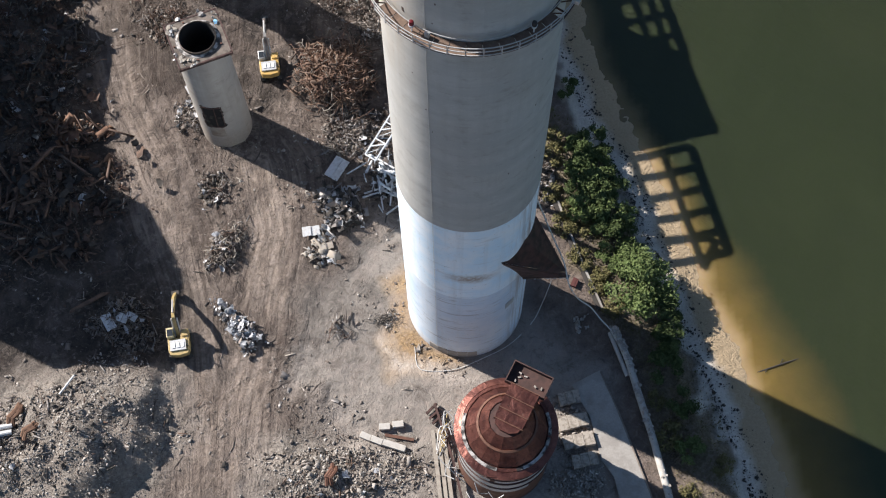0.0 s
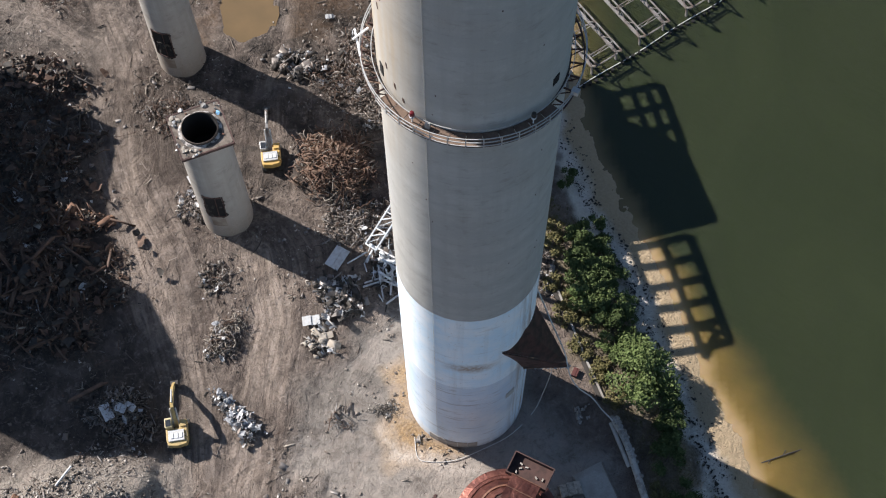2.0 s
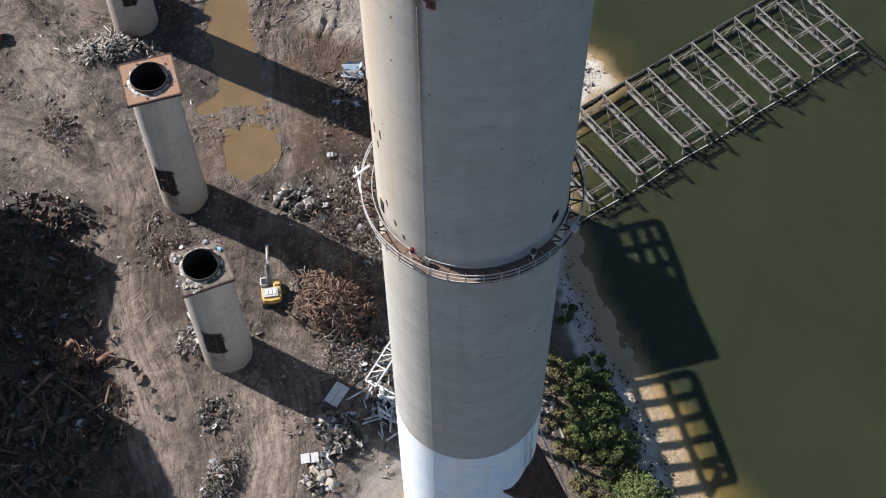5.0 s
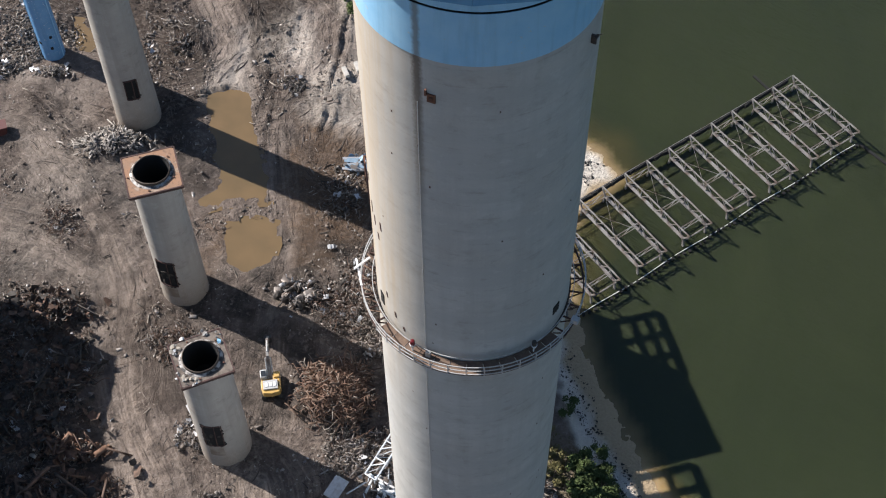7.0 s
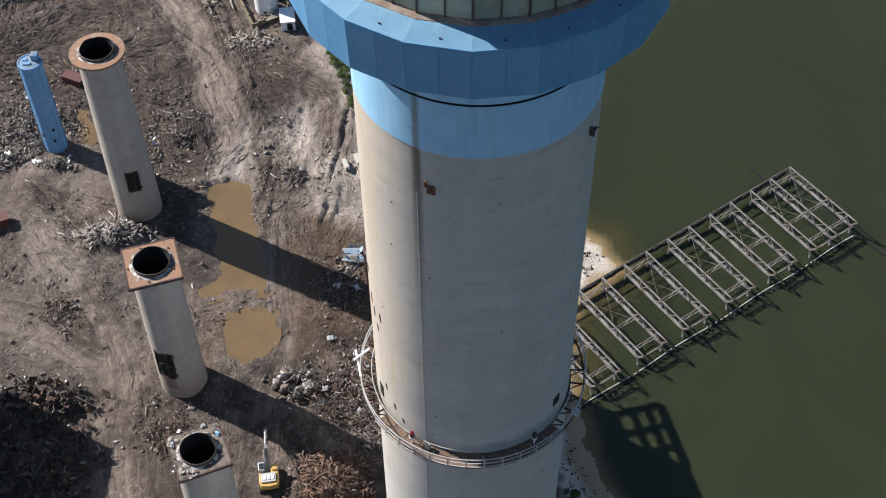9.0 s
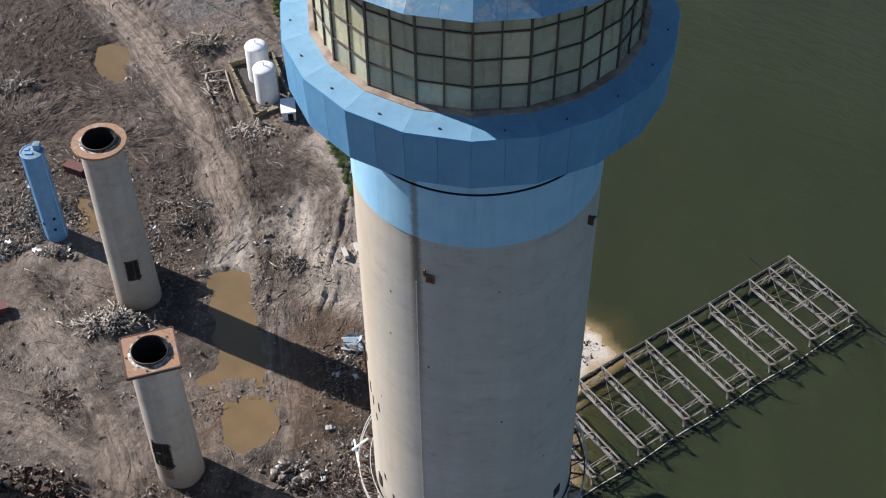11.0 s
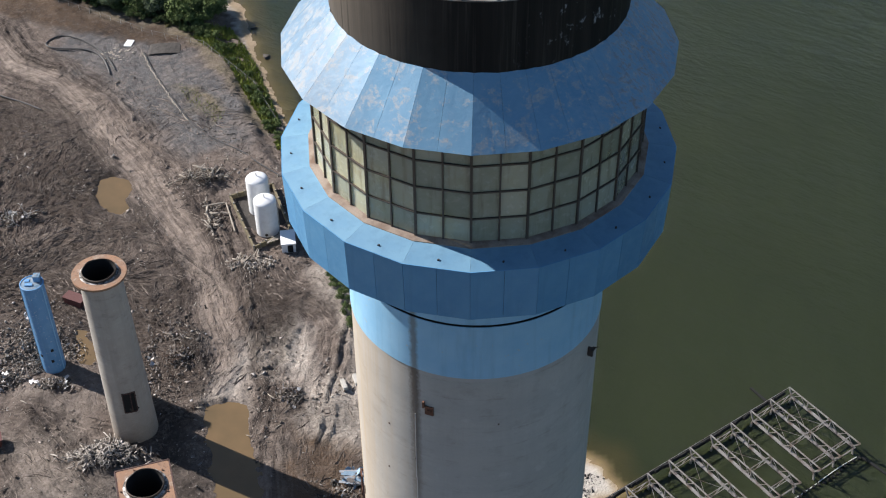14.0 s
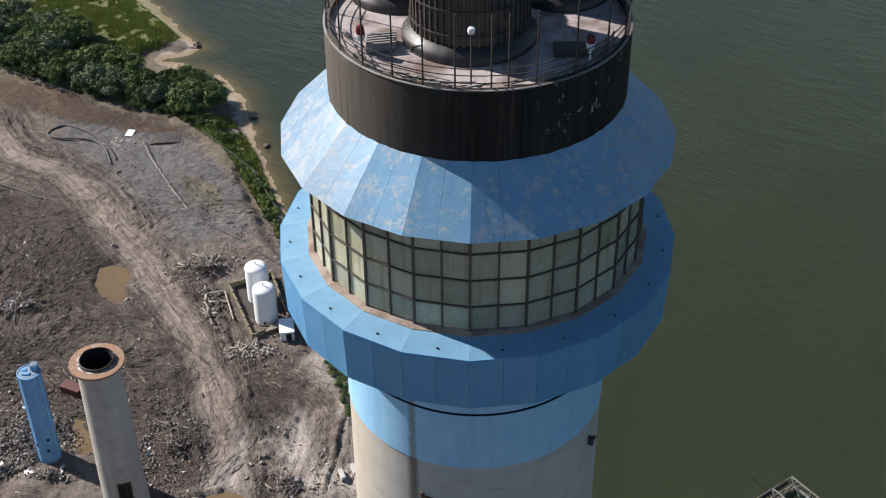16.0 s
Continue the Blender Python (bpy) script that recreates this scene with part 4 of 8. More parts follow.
def grid_sheet(name, xs, ys, height, material, keep=None):
    X, Y = np.meshgrid(xs, ys, indexing="ij")
    Z = height(X, Y)
    n, m = X.shape
    idx = np.arange(n * m).reshape(n, m)
    quads = np.stack([idx[:-1, :-1], idx[1:, :-1], idx[1:, 1:], idx[:-1, 1:]], -1).reshape(-1, 4)
    if keep is not None:
        quads = quads[keep(X.ravel()[quads].mean(1), Y.ravel()[quads].mean(1))]
    me = bpy.data.meshes.new(name)
    me.vertices.add(n * m)
    me.vertices.foreach_set("co", np.stack([X, Y, Z], -1).astype(np.float32).ravel())
    me.loops.add(quads.size)
    me.loops.foreach_set("vertex_index", quads.astype(np.int32).ravel())
    me.polygons.add(len(quads))
    me.polygons.foreach_set("loop_start", np.arange(0, quads.size, 4, dtype=np.int32))
    me.update(calc_edges=True)
    me.materials.append(material)
    me.shade_smooth()
    return me, X, Y, Z


def paint(me, name, channels):
    a = me.color_attributes.new(name, "FLOAT_COLOR", "POINT")
    data = np.ones((len(me.vertices), 4), np.float32)
    for k, c in enumerate(channels):
        data[:, k] = np.clip(c, 0, 1).ravel()
    a.data.foreach_set("color", data.ravel())


xs, ys = axis_steps(-135.0, 60.0, 0.5), axis_steps(22.0, 372.0, 0.5)
me, X, Y, Z = grid_sheet("ground", xs, ys, ground_height, M["ground"])
d = shore_distance(X, Y)
wear = fbm(X * 0.3, Y * 0.3, 4)
track = np.zeros(X.shape)
lane, along, across = np.full(X.shape, 99.0), np.zeros(X.shape), np.zeros(X.shape)
bend = (fbm(X * 0.05 + 3, Y * 0.05, 3) - 0.5) * 9
for k, pts in enumerate(TRACKS):
    run = 0.0
    for (ax, ay), (bx, by) in zip(pts[:-1], pts[1:]):
        ln = math.hypot(bx - ax, by - ay)
        dx, dy = (bx - ax) / ln, (by - ay) / ln
        px, py = X + bend * 0.4 - ax, Y + bend * 0.3 - ay
        q = np.clip(px * dx + py * dy, 0, ln)
        off = np.hypot(px - q * dx, py - q * dy)
        near = off < lane
        lane = np.where(near, off, lane)
        along = np.where(near, run + px * dx + py * dy + 300 * k, along)
        across = np.where(near, px * dy - py * dx, across)
        run += ln
    w = 2.6 if k == 4 else 3.0
    off = line_distance(X + (wear - 0.5) * 3, Y + (wear - 0.5) * 2, pts)
    track = np.maximum(track, np.clip((w + 1.6 - off) / 2.6, 0, 1) * (0.75, 0.9, 0.65, 0.5, 1.0, 0.3)[k])
ruts = value_noise(across * 1.1 + 7, along * 0.05) * 0.6 + value_noise(across * 2.3, along * 0.09) * 0.4
Z2 = Z + (ruts - 0.5) * 0.28 * (0.4 + 1.2 * wear) * np.clip(1.3 - lane / 14, 0, 1) * (np.hypot(X - 1.98, Y - 61.7) > 12) * (d > 6)
berm = np.exp(-((across + 4.6 + 1.4 * (wear - 0.5)) / 0.5) ** 2) + 0.8 * np.exp(-((across + 6.6 + 2.4 * (wear - 0.5)) / 0.45) ** 2) + 0.6 * np.exp(-((across - 4.8 + 2 * (wear - 0.5)) / 0.5) ** 2)
churn = np.clip(sum(area(X, Y, p, 8, 7) for p in CHURN), 0, 1) * np.clip((lane - 3.5) / 2.5, 0, 1)
turn = (fbm(X * 0.02 + 8, Y * 0.02, 2) - 0.5) * 5.0
turn = turn + 0.6
u, v = X * np.cos(turn) + Y * np.sin(turn), -X * np.sin(turn) + Y * np.cos(turn)
furrow = 1 - np.abs(2 * fbm(u * 0.4 + 31, v * 0.06 + 11, 2) - 1)
furrow = np.clip((furrow - 0.70) / 0.28, 0, 1)
Z2 = Z2 + churn * (furrow * 0.45 + (fbm(u * 0.9, v * 0.25, 3) - 0.5) * 0.5)
swirl_data = me.attributes.new("swirl", "FLOAT_VECTOR", "POINT")
swirl_data.data.foreach_set("vector", np.stack([u, v * 0.11, u * 0], -1).astype(np.float32).ravel())
meander = (fbm(X * 0.06 + 4, Y * 0.06, 3) - 0.5) * 7
rut_mask = sum(np.exp(-((across + a + meander * b) / 0.55) ** 2) for a, b in ((3.9, 0.2), (5.1, 0.5), (6.4, -0.3), (8.0, 0.9), (9.6, 0.3), (-4.6, 0.4), (-6.6, -0.7)))
rut_mask = np.clip(rut_mask, 0, 1) * (lane < 13) * (Y > 145) * np.clip(fbm(X * 0.08, Y * 0.08 + 5, 3) * 5 - 1.7, 0, 1)
trodden = area(X, Y, [(-90, 168), (-60, 166), (-53, 148), (-50, 134), (-57, 116), (-90, 110)], 8, 7) * np.clip(fbm(X * 0.12, Y * 0.12, 3) * 3 - 0.9, 0, 1) * 0.2
trodden = np.maximum(trodden, 0.38 * area(X, Y, [(-43.6, 159), (-43.4, 166), (-38.6, 171.5), (-35.8, 170), (-34.6, 159)], 3, 3))
ochre, dusty = (np.clip(sum(area(X, Y, p, 4, 4) for p in group), 0, 1) for group in (OCHRE, PALE_SOIL))
paint(me, "zone_e", (rut_mask, ochre, np.maximum(dusty, trodden)))


def tread_layer(name, paths):
    """Across and along the nearest crawler track, in metres, and how fresh it is."""
    off, ac, al, fresh = np.full(X.shape, 3.0), np.full(X.shape, 9.0), np.zeros(X.shape), np.zeros(X.shape)
    for k, pts in enumerate(paths):
        run, total = 0.0, sum(math.dist(a, b) for a, b in zip(pts[:-1], pts[1:]))
        for (ax, ay), (bx, by) in zip(pts[:-1], pts[1:]):
            i0, i1 = np.searchsorted(xs, (min(ax, bx) - 3, max(ax, bx) + 3))
            j0, j1 = np.searchsorted(ys, (min(ay, by) - 3, max(ay, by) + 3))
            cut = (slice(i0, i1), slice(j0, j1))
            ln = math.hypot(bx - ax, by - ay)
            dx, dy = (bx - ax) / ln, (by - ay) / ln
            q_x, q_y = X[cut] - ax, Y[cut] - ay
            q = np.clip(q_x * dx + q_y * dy, 0, ln)
            o = np.hypot(q_x - q * dx, q_y - q * dy)
            near = o < off[cut]
            off[cut] = np.where(near, o, off[cut])
            ac[cut] = np.where(near, o * np.sign(q_x * dy - q_y * dx), ac[cut])
            al[cut] = np.where(near, run + q + 1.37 * k, al[cut])
            fresh[cut] = np.where(near, np.clip(np.minimum(run + q, total - run - q) / 4, 0, 1) * (0.2 + 0.5 * (k * 0.618 % 1) if k > 3 else 1.0), fresh[cut])
            run += ln
    data = me.attributes.new(name, "FLOAT_VECTOR", "POINT")
    data.data.foreach_set("vector", np.stack([ac, al, fresh * (d > 8)], -1).astype(np.float32).ravel())


tread_layer("tread_a", TREADS[0])
tread_layer("tread_b", TREADS[1])
Z2 = Z2 - 0.18 * rut_mask
Z2 = Z2 + berm * (lane < 12) * (Y > 150) * (0.2 + 0.9 * fbm(X * 0.5, Y * 0.5, 2)) * 0.9
pool = np.max([area(X, Y, p, 1.6, 0.7) for p in PUDDLES.values()], 0)
Z2 = Z + (Z2 - Z) * (1 - pool)
me.vertices.foreach_set("co", np.stack([X, Y, Z2], -1).astype(np.float32).ravel())
RELIEF = Z2


def top_of_ground(x, y):
    """Height of the finished sheet."""
    i, j = np.clip(np.searchsorted(xs, x) - 1, 0, len(xs) - 2), np.clip(np.searchsorted(ys, y) - 1, 0, len(ys) - 2)
    fx, fy = (x - xs[i]) / (xs[i + 1] - xs[i]), (y - ys[j]) / (ys[j + 1] - ys[j])
    return (RELIEF[i, j] * (1 - fx) + RELIEF[i + 1, j] * fx) * (1 - fy) + (RELIEF[i, j + 1] * (1 - fx) + RELIEF[i + 1, j + 1] * fx) * fy


sandy = np.clip((np.where(Y > 230, 4.2, 7.6) - d + (wear - 0.5) * 6) / 1.6, 0, 1) * np.where(Y > 230, 0.75, 1)
wet = np.clip((np.where(Y > 230, 3.4, np.where(Y > 115, 1.6, 4.3)) - d + (wear - 0.5) * 2.5) / 1.4, 0, 1)
heap = np.clip(sum(area(X, Y, p, 4, 4) for p in HEAP_SOIL), 0, 1)
green = sum(area(X, Y, p, 3, 4) for p in GREEN)
slab = sum(area(X, Y, p, 4, 4) for p in SLAB)
stain = sum(area(X, Y, p, 3, 3) for p in RUSTY)
# strongest in the south-west, where the painted darkness deepens the shade
dark = sum(area(X, Y, p, 5, 6) for p in DARK) * np.clip((wear - 0.3) * 5, np.where((X < -37) & (Y < 84), 0.8, 0.3), 1)
dark = np.maximum(dark, sum(area(X, Y, p, 5, 6) for p in DAMP_AND_SHADE) * np.clip(fbm(X * 0.2 + 3, Y * 0.2, 3) * 3.4 - 1.0, 0.3, 1) * 0.72)
dark = np.maximum(dark, np.clip(mound_height(X, Y), 0, 0.7) * np.clip((Y - 54) / 4, 0, 1) * (X > -66))
paint(me, "zone", (sandy, green * (1 - sandy), track * (1 - slab * 0.6)))
paint(me, "zone_d", (wet, heap, area(X, Y, MARSH, 3, 4) * (1 - sandy * 0.6)))
lane_data = me.attributes.new("lane", "FLOAT_VECTOR", "POINT")
lane_data.data.foreach_set("vector", np.stack([across * (0.8 + 0.3 * fbm(X * 0.1, Y * 0.1, 2)), along * 0.11, lane], -1).astype(np.float32).ravel())
flats = np.clip(sum(area(X, Y, p, 6, 5) for p in GREY_FLATS), 0, 1)
clay = sum(area(X, Y, p, 5, 5) for p in CLAY)
paint(me, "zone_c", (flats * (1 - track), np.maximum(clay, churn) * (1 - track * 0.7), np.clip(1 - lane / 16, 0, 1)))
paint(me, "zone_b", (slab, stain, dark * (1 - track * 0.3) * (1 - heap)))
ground = tagged(new("ground", me), "churned brown demolition yard soil with rubble and tracks", "ground", kind="structure")


wx, wy = axis_steps(-110.0, 80.0, 1.0), axis_steps(20.0, 380.0, 1.0)
me, X, Y, Z = grid_sheet("water", wx, wy, lambda a, b: np.full(a.shape, WATER), M["water"])
d = -shore_distance(X, Y)
wide = np.where(Y > 115, 8.0, 11.0 * np.clip((98 - Y) / 42, 0.3, 1.1))
paint(me, "shallow", (np.clip(1 - d / wide, 0, 1) ** 1.2 * np.where(Y > 115, np.where(Y > 200, 0.3, 0.24), np.clip((93 - Y) / 9, 0.2, 1)), np.clip(1 - d / 2.2, 0, 1) * np.where(Y > 115, np.where(Y > 200, 0.1, 0.6), np.clip((93 - Y) / 9, 0.3, 0.9)), d * 0))
tagged(new("water", me), "calm olive green estuary water, silty near the beach", "water", kind="structure")
for name, pts in PUDDLES.items():
    cx, cy = np.mean([p[0] for p in pts]), np.mean([p[1] for p in pts])
    sh = Shape().add([(cx + (x - cx) * 1.3, cy + (y - cy) * 1.2, -0.27 - 0.004 * list(PUDDLES).index(name)) for x, y in pts], [tuple(range(len(pts)))])
    tagged(part("puddle", sh, M["puddle"]), "shallow muddy brown puddle on the churned yard", "puddle", kind="structure")

# ---- the tall stack ----


def sheet(pts, thick=0.12):
    a, b, c = (Vector(p) for p in pts[:3])
    n = (b - a).cross(c - a).normalized() * thick
    k = len(pts)
    return Shape().add([*[Vector(p) for p in pts], *[Vector(p) - n for p in pts]], [tuple(range(k)), tuple(reversed(range(k, 2 * k)))] + [(i, k + i, k + (i + 1) % k, (i + 1) % k) for i in range(k)])


TX, TY, TR = 1.98, 61.72, 7.95
stack = thing("chimney_stack", "tall concrete smokestack with blue glazed gallery, white band and sooty top", "smokestack", pose(TX, TY, 0))


def shaft_shape(z0, z1, r=TR, steps=None):
    k = steps or max(1, int((z1 - z0) / 4))
    return Shape().lathe([(r, z0 + (z1 - z0) * i / k) for i in range(k + 1)], 96)


part("base_band", shaft_shape(-0.6, 23.3), M["grey_band"], stack, "dirty greyish white painted base", True)
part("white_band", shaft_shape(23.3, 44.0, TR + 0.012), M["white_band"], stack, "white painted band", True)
part("shaft", shaft_shape(44.0, 116.0), M["concrete"], stack, "bare weathered grey concrete shaft", True)
part("collar", Shape().lathe([(TR, 116.0), (TR + 0.04, 116.02), (TR + 0.04, 120.21), (TR - 0.5, 120.24)], 96), M["pale_blue"], stack, "pale blue painted collar", True)
part("upper_collar", Shape().lathe([(TR - 0.5, 120.3), (TR - 0.05, 120.32), (TR - 0.04, 126)], 96), M["pale_blue"], stack, "pale blue collar above an open joint", True)
part("joint", Shape().lathe([(TR - 0.3, 120.45), (TR - 0.3, 120.23), (TR + 0.01, 120.222)], 96), M["black"], stack, "dark open joint")
# a conduit and a drain run down the shaft, with small fixings
seam = Shape()
ang = radians(-90 - 29)
for z in range(46, 112, 6):
    wob = 0.004 * math.sin(z * 1.3)
    seam.beam(((TR + 0.05) * math.cos(ang + wob), (TR + 0.05) * math.sin(ang + wob), z), ((TR + 0.05) * math.cos(ang - wob), (TR + 0.05) * math.sin(ang - wob), z + 6.02), 0.04, 0.04)
seam.beam(((TR + 0.05) * math.cos(ang), (TR + 0.05) * math.sin(ang), 2), ((TR + 0.05) * math.cos(ang), (TR + 0.05) * math.sin(ang), 44), 0.035)
part("conduit", seam, M["cable"], stack, "thin pale lightning conductor")


def on_shaft(degrees, z, r=TR):
    """A pose on the shaft's surface: x along it, y inwards, z up. degrees: from the side that faces -y, towards +x."""
    a = radians(degrees)
    return pose(r * math.sin(a), -r * math.cos(a), z, 0, 0, degrees)


plate = Shape().box(-0.28, -0.1, -0.35, 0.28, 0.05, 0.35).box(-0.42, -0.16, 0.2, -0.3, 0.0, 0.7).box(-0.1, -0.2, -0.1, 0.12, -0.05, 0.15)
part("rusty_bracket", plate, M["rust"], stack, "small rusted bracket", at=on_shaft(-22, 112.7))
part("ladder_bracket", Shape().box(-0.1, -0.5, -0.5, 0.1, 0.0, 0.5).box(-0.3, -0.6, 0.3, 0.3, -0.35, 0.45).beam((0, -0.4, 0.4), (0.3, -0.9, 0.7), 0.08), M["dark_metal"], stack, "dark projecting bracket", at=on_shaft(60, 114.3) @ Matrix.Scale(0.7, 4))
for deg, z, w, h in ((-67, 84.6, 0.6, 1.4), (54, 85.2, 0.8, 1.0)):
    part("opening", Shape().box(-w / 2, -0.06, -h / 2, w / 2, 0.1, h / 2), M["black"], stack, "dark opening", at=on_shaft(deg, z))
spots = Shape()
for k in range(20):
    m = on_shaft(random.uniform(-70, -20) if k % 2 else random.uniform(-10, 70), random.uniform(50, 114), TR + 0.005)
    spots.box(-random.uniform(0.02, 0.07), -0.02, -random.uniform(0.03, 0.13), random.uniform(0.02, 0.06), 0.02, random.uniform(0.03, 0.1), m)
for deg, z, h in ((-78, 98.4, 0.35), (-74, 95.6, 0.5), (-70, 94.6, 0.45), (-62, 95.0, 0.4), (-66, 93.2, 0.3), (-60, 86.4, 0.3), (-52, 84.9, 0.3), (-45, 83.9, 0.25)):
    spots.box(-0.1, -0.02, -h, 0.08, 0.02, h * 0.7, on_shaft(deg, z, TR + 0.005)).box(-0.02, -0.02, -h * 1.6, 0.13, 0.02, -h * 0.5, on_shaft(deg, z, TR + 0.005))
part("spalls", spots, M["rust_dark"], stack, "small rust-stained spalls", kind="stuff")
for k in range(5):
    part("repair_patch", Shape().box(-0.66, -0.06, -1.0, 0.66, 0.05, 1.0 + 0.1 * (k % 2)), M["apron"], stack, at=on_shaft(-33 + k * 9.8, 0.9))
part("louvre", Shape().box(-0.7, -0.05, -0.8, 0.7, 0.05, 0.8), M["galv"], stack, "pale louvre", at=on_shaft(43, 15.8))

# the torn-off duct hood that still hangs on the shaft
breech = part("duct_hood", sheet([(5.83 - TX, 54.71 - TY, 32.7), (14.5 - TX, 57.9 - TY, 20.6), (9.9 - TX, 60.2 - TY, 33.4), (8.4 - TX, 57.0 - TY, 34.0)]), M["maroon"], stack, "dark maroon torn duct hood")
part("hood_face", sheet([(5.83 - TX, 54.6 - TY, 32.6), (8.9 - TX, 57.6 - TY, 20.2), (14.5 - TX, 57.7 - TY, 20.0), (14.5 - TX, 57.8 - TY, 20.5)]), M["maroon"], breech)
part("hood_lip", Shape().beam((8.9 - TX, 57.55 - TY, 20.15), (14.6 - TX, 57.75 - TY, 20.15), 0.22), M["walkway"], breech)
part("hood_rib", Shape().beam((7.3 - TX, 56.1 - TY, 27.5), (14.0 - TX, 57.8 - TY, 21.6), 0.16), M["walkway"], breech)
stub_bits = Shape()
for k in range(6):
    stub_bits.box(-0.3, -0.2, -0.05, 0.3, 0.25, 0.08, pose(10.5 - TX + k * 0.8, 57.7 - TY, 20.1, random.uniform(-20, 20), random.uniform(-30, 30), random.uniform(0, 90)))
part("torn_edge", stub_bits, M["galv"], breech)

# the catwalk
CAT_Z, CAT_R = 82.6, 9.25
catwalk = part("catwalk", Shape().lathe([(TR + 0.01, CAT_Z - 0.3), (TR + 0.14, CAT_Z - 0.3), (TR + 0.14, CAT_Z - 0.02), (TR + 0.01, CAT_Z - 0.02)], 80), M["dark_metal"], stack, "ring angle bolted to the shaft")
part("outer_ring", Shape().lathe([(CAT_R - 0.16, CAT_Z - 0.2), (CAT_R - 0.04, CAT_Z - 0.2), (CAT_R - 0.04, CAT_Z - 0.02), (CAT_R - 0.16, CAT_Z - 0.02), (CAT_R - 0.16, CAT_Z - 0.2)], 80), M["rust_dark"], catwalk, "rusty edge beam")
NSEG = 40
seg_shape = Shape()
a0, a1 = radians(-4.3), radians(4.3)
seg_shape.add([(r * math.sin(a), -r * math.cos(a), z) for z in (0.0, 0.05) for r, a in ((TR + 0.06, a0), (TR + 0.06, 0), (TR + 0.06, a1), (CAT_R, a1), (CAT_R, 0), (CAT_R, a0))],
              [(0, 1, 2, 3, 4, 5), (11, 10, 9, 8, 7, 6)] + [(i, 6 + i, 6 + (i + 1) % 6, (i + 1) % 6) for i in range(6)])
seg_me = mesh_of("deck_plate", seg_shape, M["walkway"])
bracket_me = mesh_of("bracket", Shape().beam((0, -TR, -0.1), (0, -CAT_R + 0.1, -0.1), 0.1, 0.16).beam((0, -TR, -1.1), (0, -CAT_R + 0.25, -0.16), 0.08), M["rust_dark"])
post_me = mesh_of("rail_post", Shape().beam((0, -CAT_R, -0.2), (0, -CAT_R, 1.15), 0.07), M["galv"])


def rail_arc(heights, half_turn):
    sh = Shape()
    for h in heights:
        for q in (-1, 0):
            p, r = (Vector((CAT_R * math.sin(radians(half_turn * k)), -CAT_R * math.cos(radians(half_turn * k)), h)) for k in (q, q + 1))
            sh.beam(p, r, 0.07)
    return sh


rail_me = [mesh_of("guard_rail", rail_arc((h,), 4.3), M["galv"]) for h in (0.08, 0.6, 1.12)]
bare_me = [mesh_of("guard_rail", rail_arc((h,), 4.5), M["galv"]) for h in (0.6, 1.12)]
for k in range(NSEG):
    deg = (9 * k + 180) % 360 - 180
    m = pose(0, 0, CAT_Z, 0, 0, deg)
    kept = -60 < deg < 52
    whole = [("bracket", bracket_me)] + [("guard_rail", data) for data in (rail_me if kept else bare_me)] + ([("deck_plate", seg_me)] if kept else [])
    for nm, data in whole:
        ob = new(nm, data)
        ob.parent, ob.matrix_basis = catwalk, m
    if kept or k % 2:
        ob = new("rail_post", post_me)
        ob.parent, ob.matrix_basis = catwalk, m @ pose(0, 0, 0, 0, 0, 4.5)
loose = Shape()
for k in range(9):
    q = radians(-66 - 7 * k)
    loose.beam(((TR + 0.1) * math.sin(q), -(TR + 0.1) * math.cos(q), CAT_Z), (CAT_R * math.sin(q - 0.09), -CAT_R * math.cos(q - 0.09), CAT_Z + 0.1 * (k % 2)), 0.12, 0.06)
part("broken_plank", loose, M["walkway"], catwalk, "broken remains of the deck", kind="stuff")
part("bent_rail", Shape().beam((-CAT_R * 0.99, -1.2, CAT_Z + 0.9), (-CAT_R * 1.05, 1.6, CAT_Z + 0.7), 0.16).beam((-CAT_R * 1.06, 0.4, CAT_Z + 1.0), (-CAT_R * 0.93, 1.8, CAT_Z + 0.6), 0.16), M["white"], catwalk, "bent white rail ends")
part("flood_lamp", Shape().box(-0.25, -0.35, 0.3, 0.25, 0.25, 0.8).beam((0, 0, -0.1), (0, 0, 0.4), 0.08), M["galv"], catwalk, "pale lamp box", at=on_shaft(61, CAT_Z, CAT_R))
part("kick_rail", Shape().lathe([(TR + 0.35, CAT_Z + 0.85), (TR + 0.41, CAT_Z + 0.85), (TR + 0.41, CAT_Z + 0.92), (TR + 0.35, CAT_Z + 0.92), (TR + 0.35, CAT_Z + 0.85)], 80), M["galv"], catwalk, "inner handrail")


def beacon(name, at, parent, glow="red"):
    lamp = part(name, Shape().cylinder((0, 0, 0), (0, 0, 0.75), 0.06, n=8).cylinder((0, 0, 0.7), (0, 0, 1.0), 0.2, 0.26, 12), M["white"], parent, "white aviation beacon stand", at=at)
    part("lens", Shape().lathe([(0.22, 1.0), (0.22, 1.2), (0.18, 1.42), (0.06, 1.47)], 12, cap_top=True), M[glow], lamp, "dark red lens", True)
    return lamp


beacon("beacon", on_shaft(-35.5, CAT_Z + 0.05, TR + 0.55), stack)
beacon("beacon", on_shaft(33.5, CAT_Z + 0.05, TR + 0.55), stack, "dark_metal")
part("junction_box", Shape().box(-0.2, -0.5, 0, 0.2, -0.2, 0.6).beam((0.05, -0.5, 0.6), (0.05, -0.5, 1.1), 0.06), M["galv"], stack, at=on_shaft(-26.5, CAT_Z))

# the glazed gallery
SIDES = 20
TURN0 = -3.3
half = math.pi / SIDES


def facet(z, r, side):
    """A corner of the polygon with radius r, in a facet's own frame (the facet faces -y)."""
    return Vector((side * r * math.sin(half), -r * math.cos(half), z))


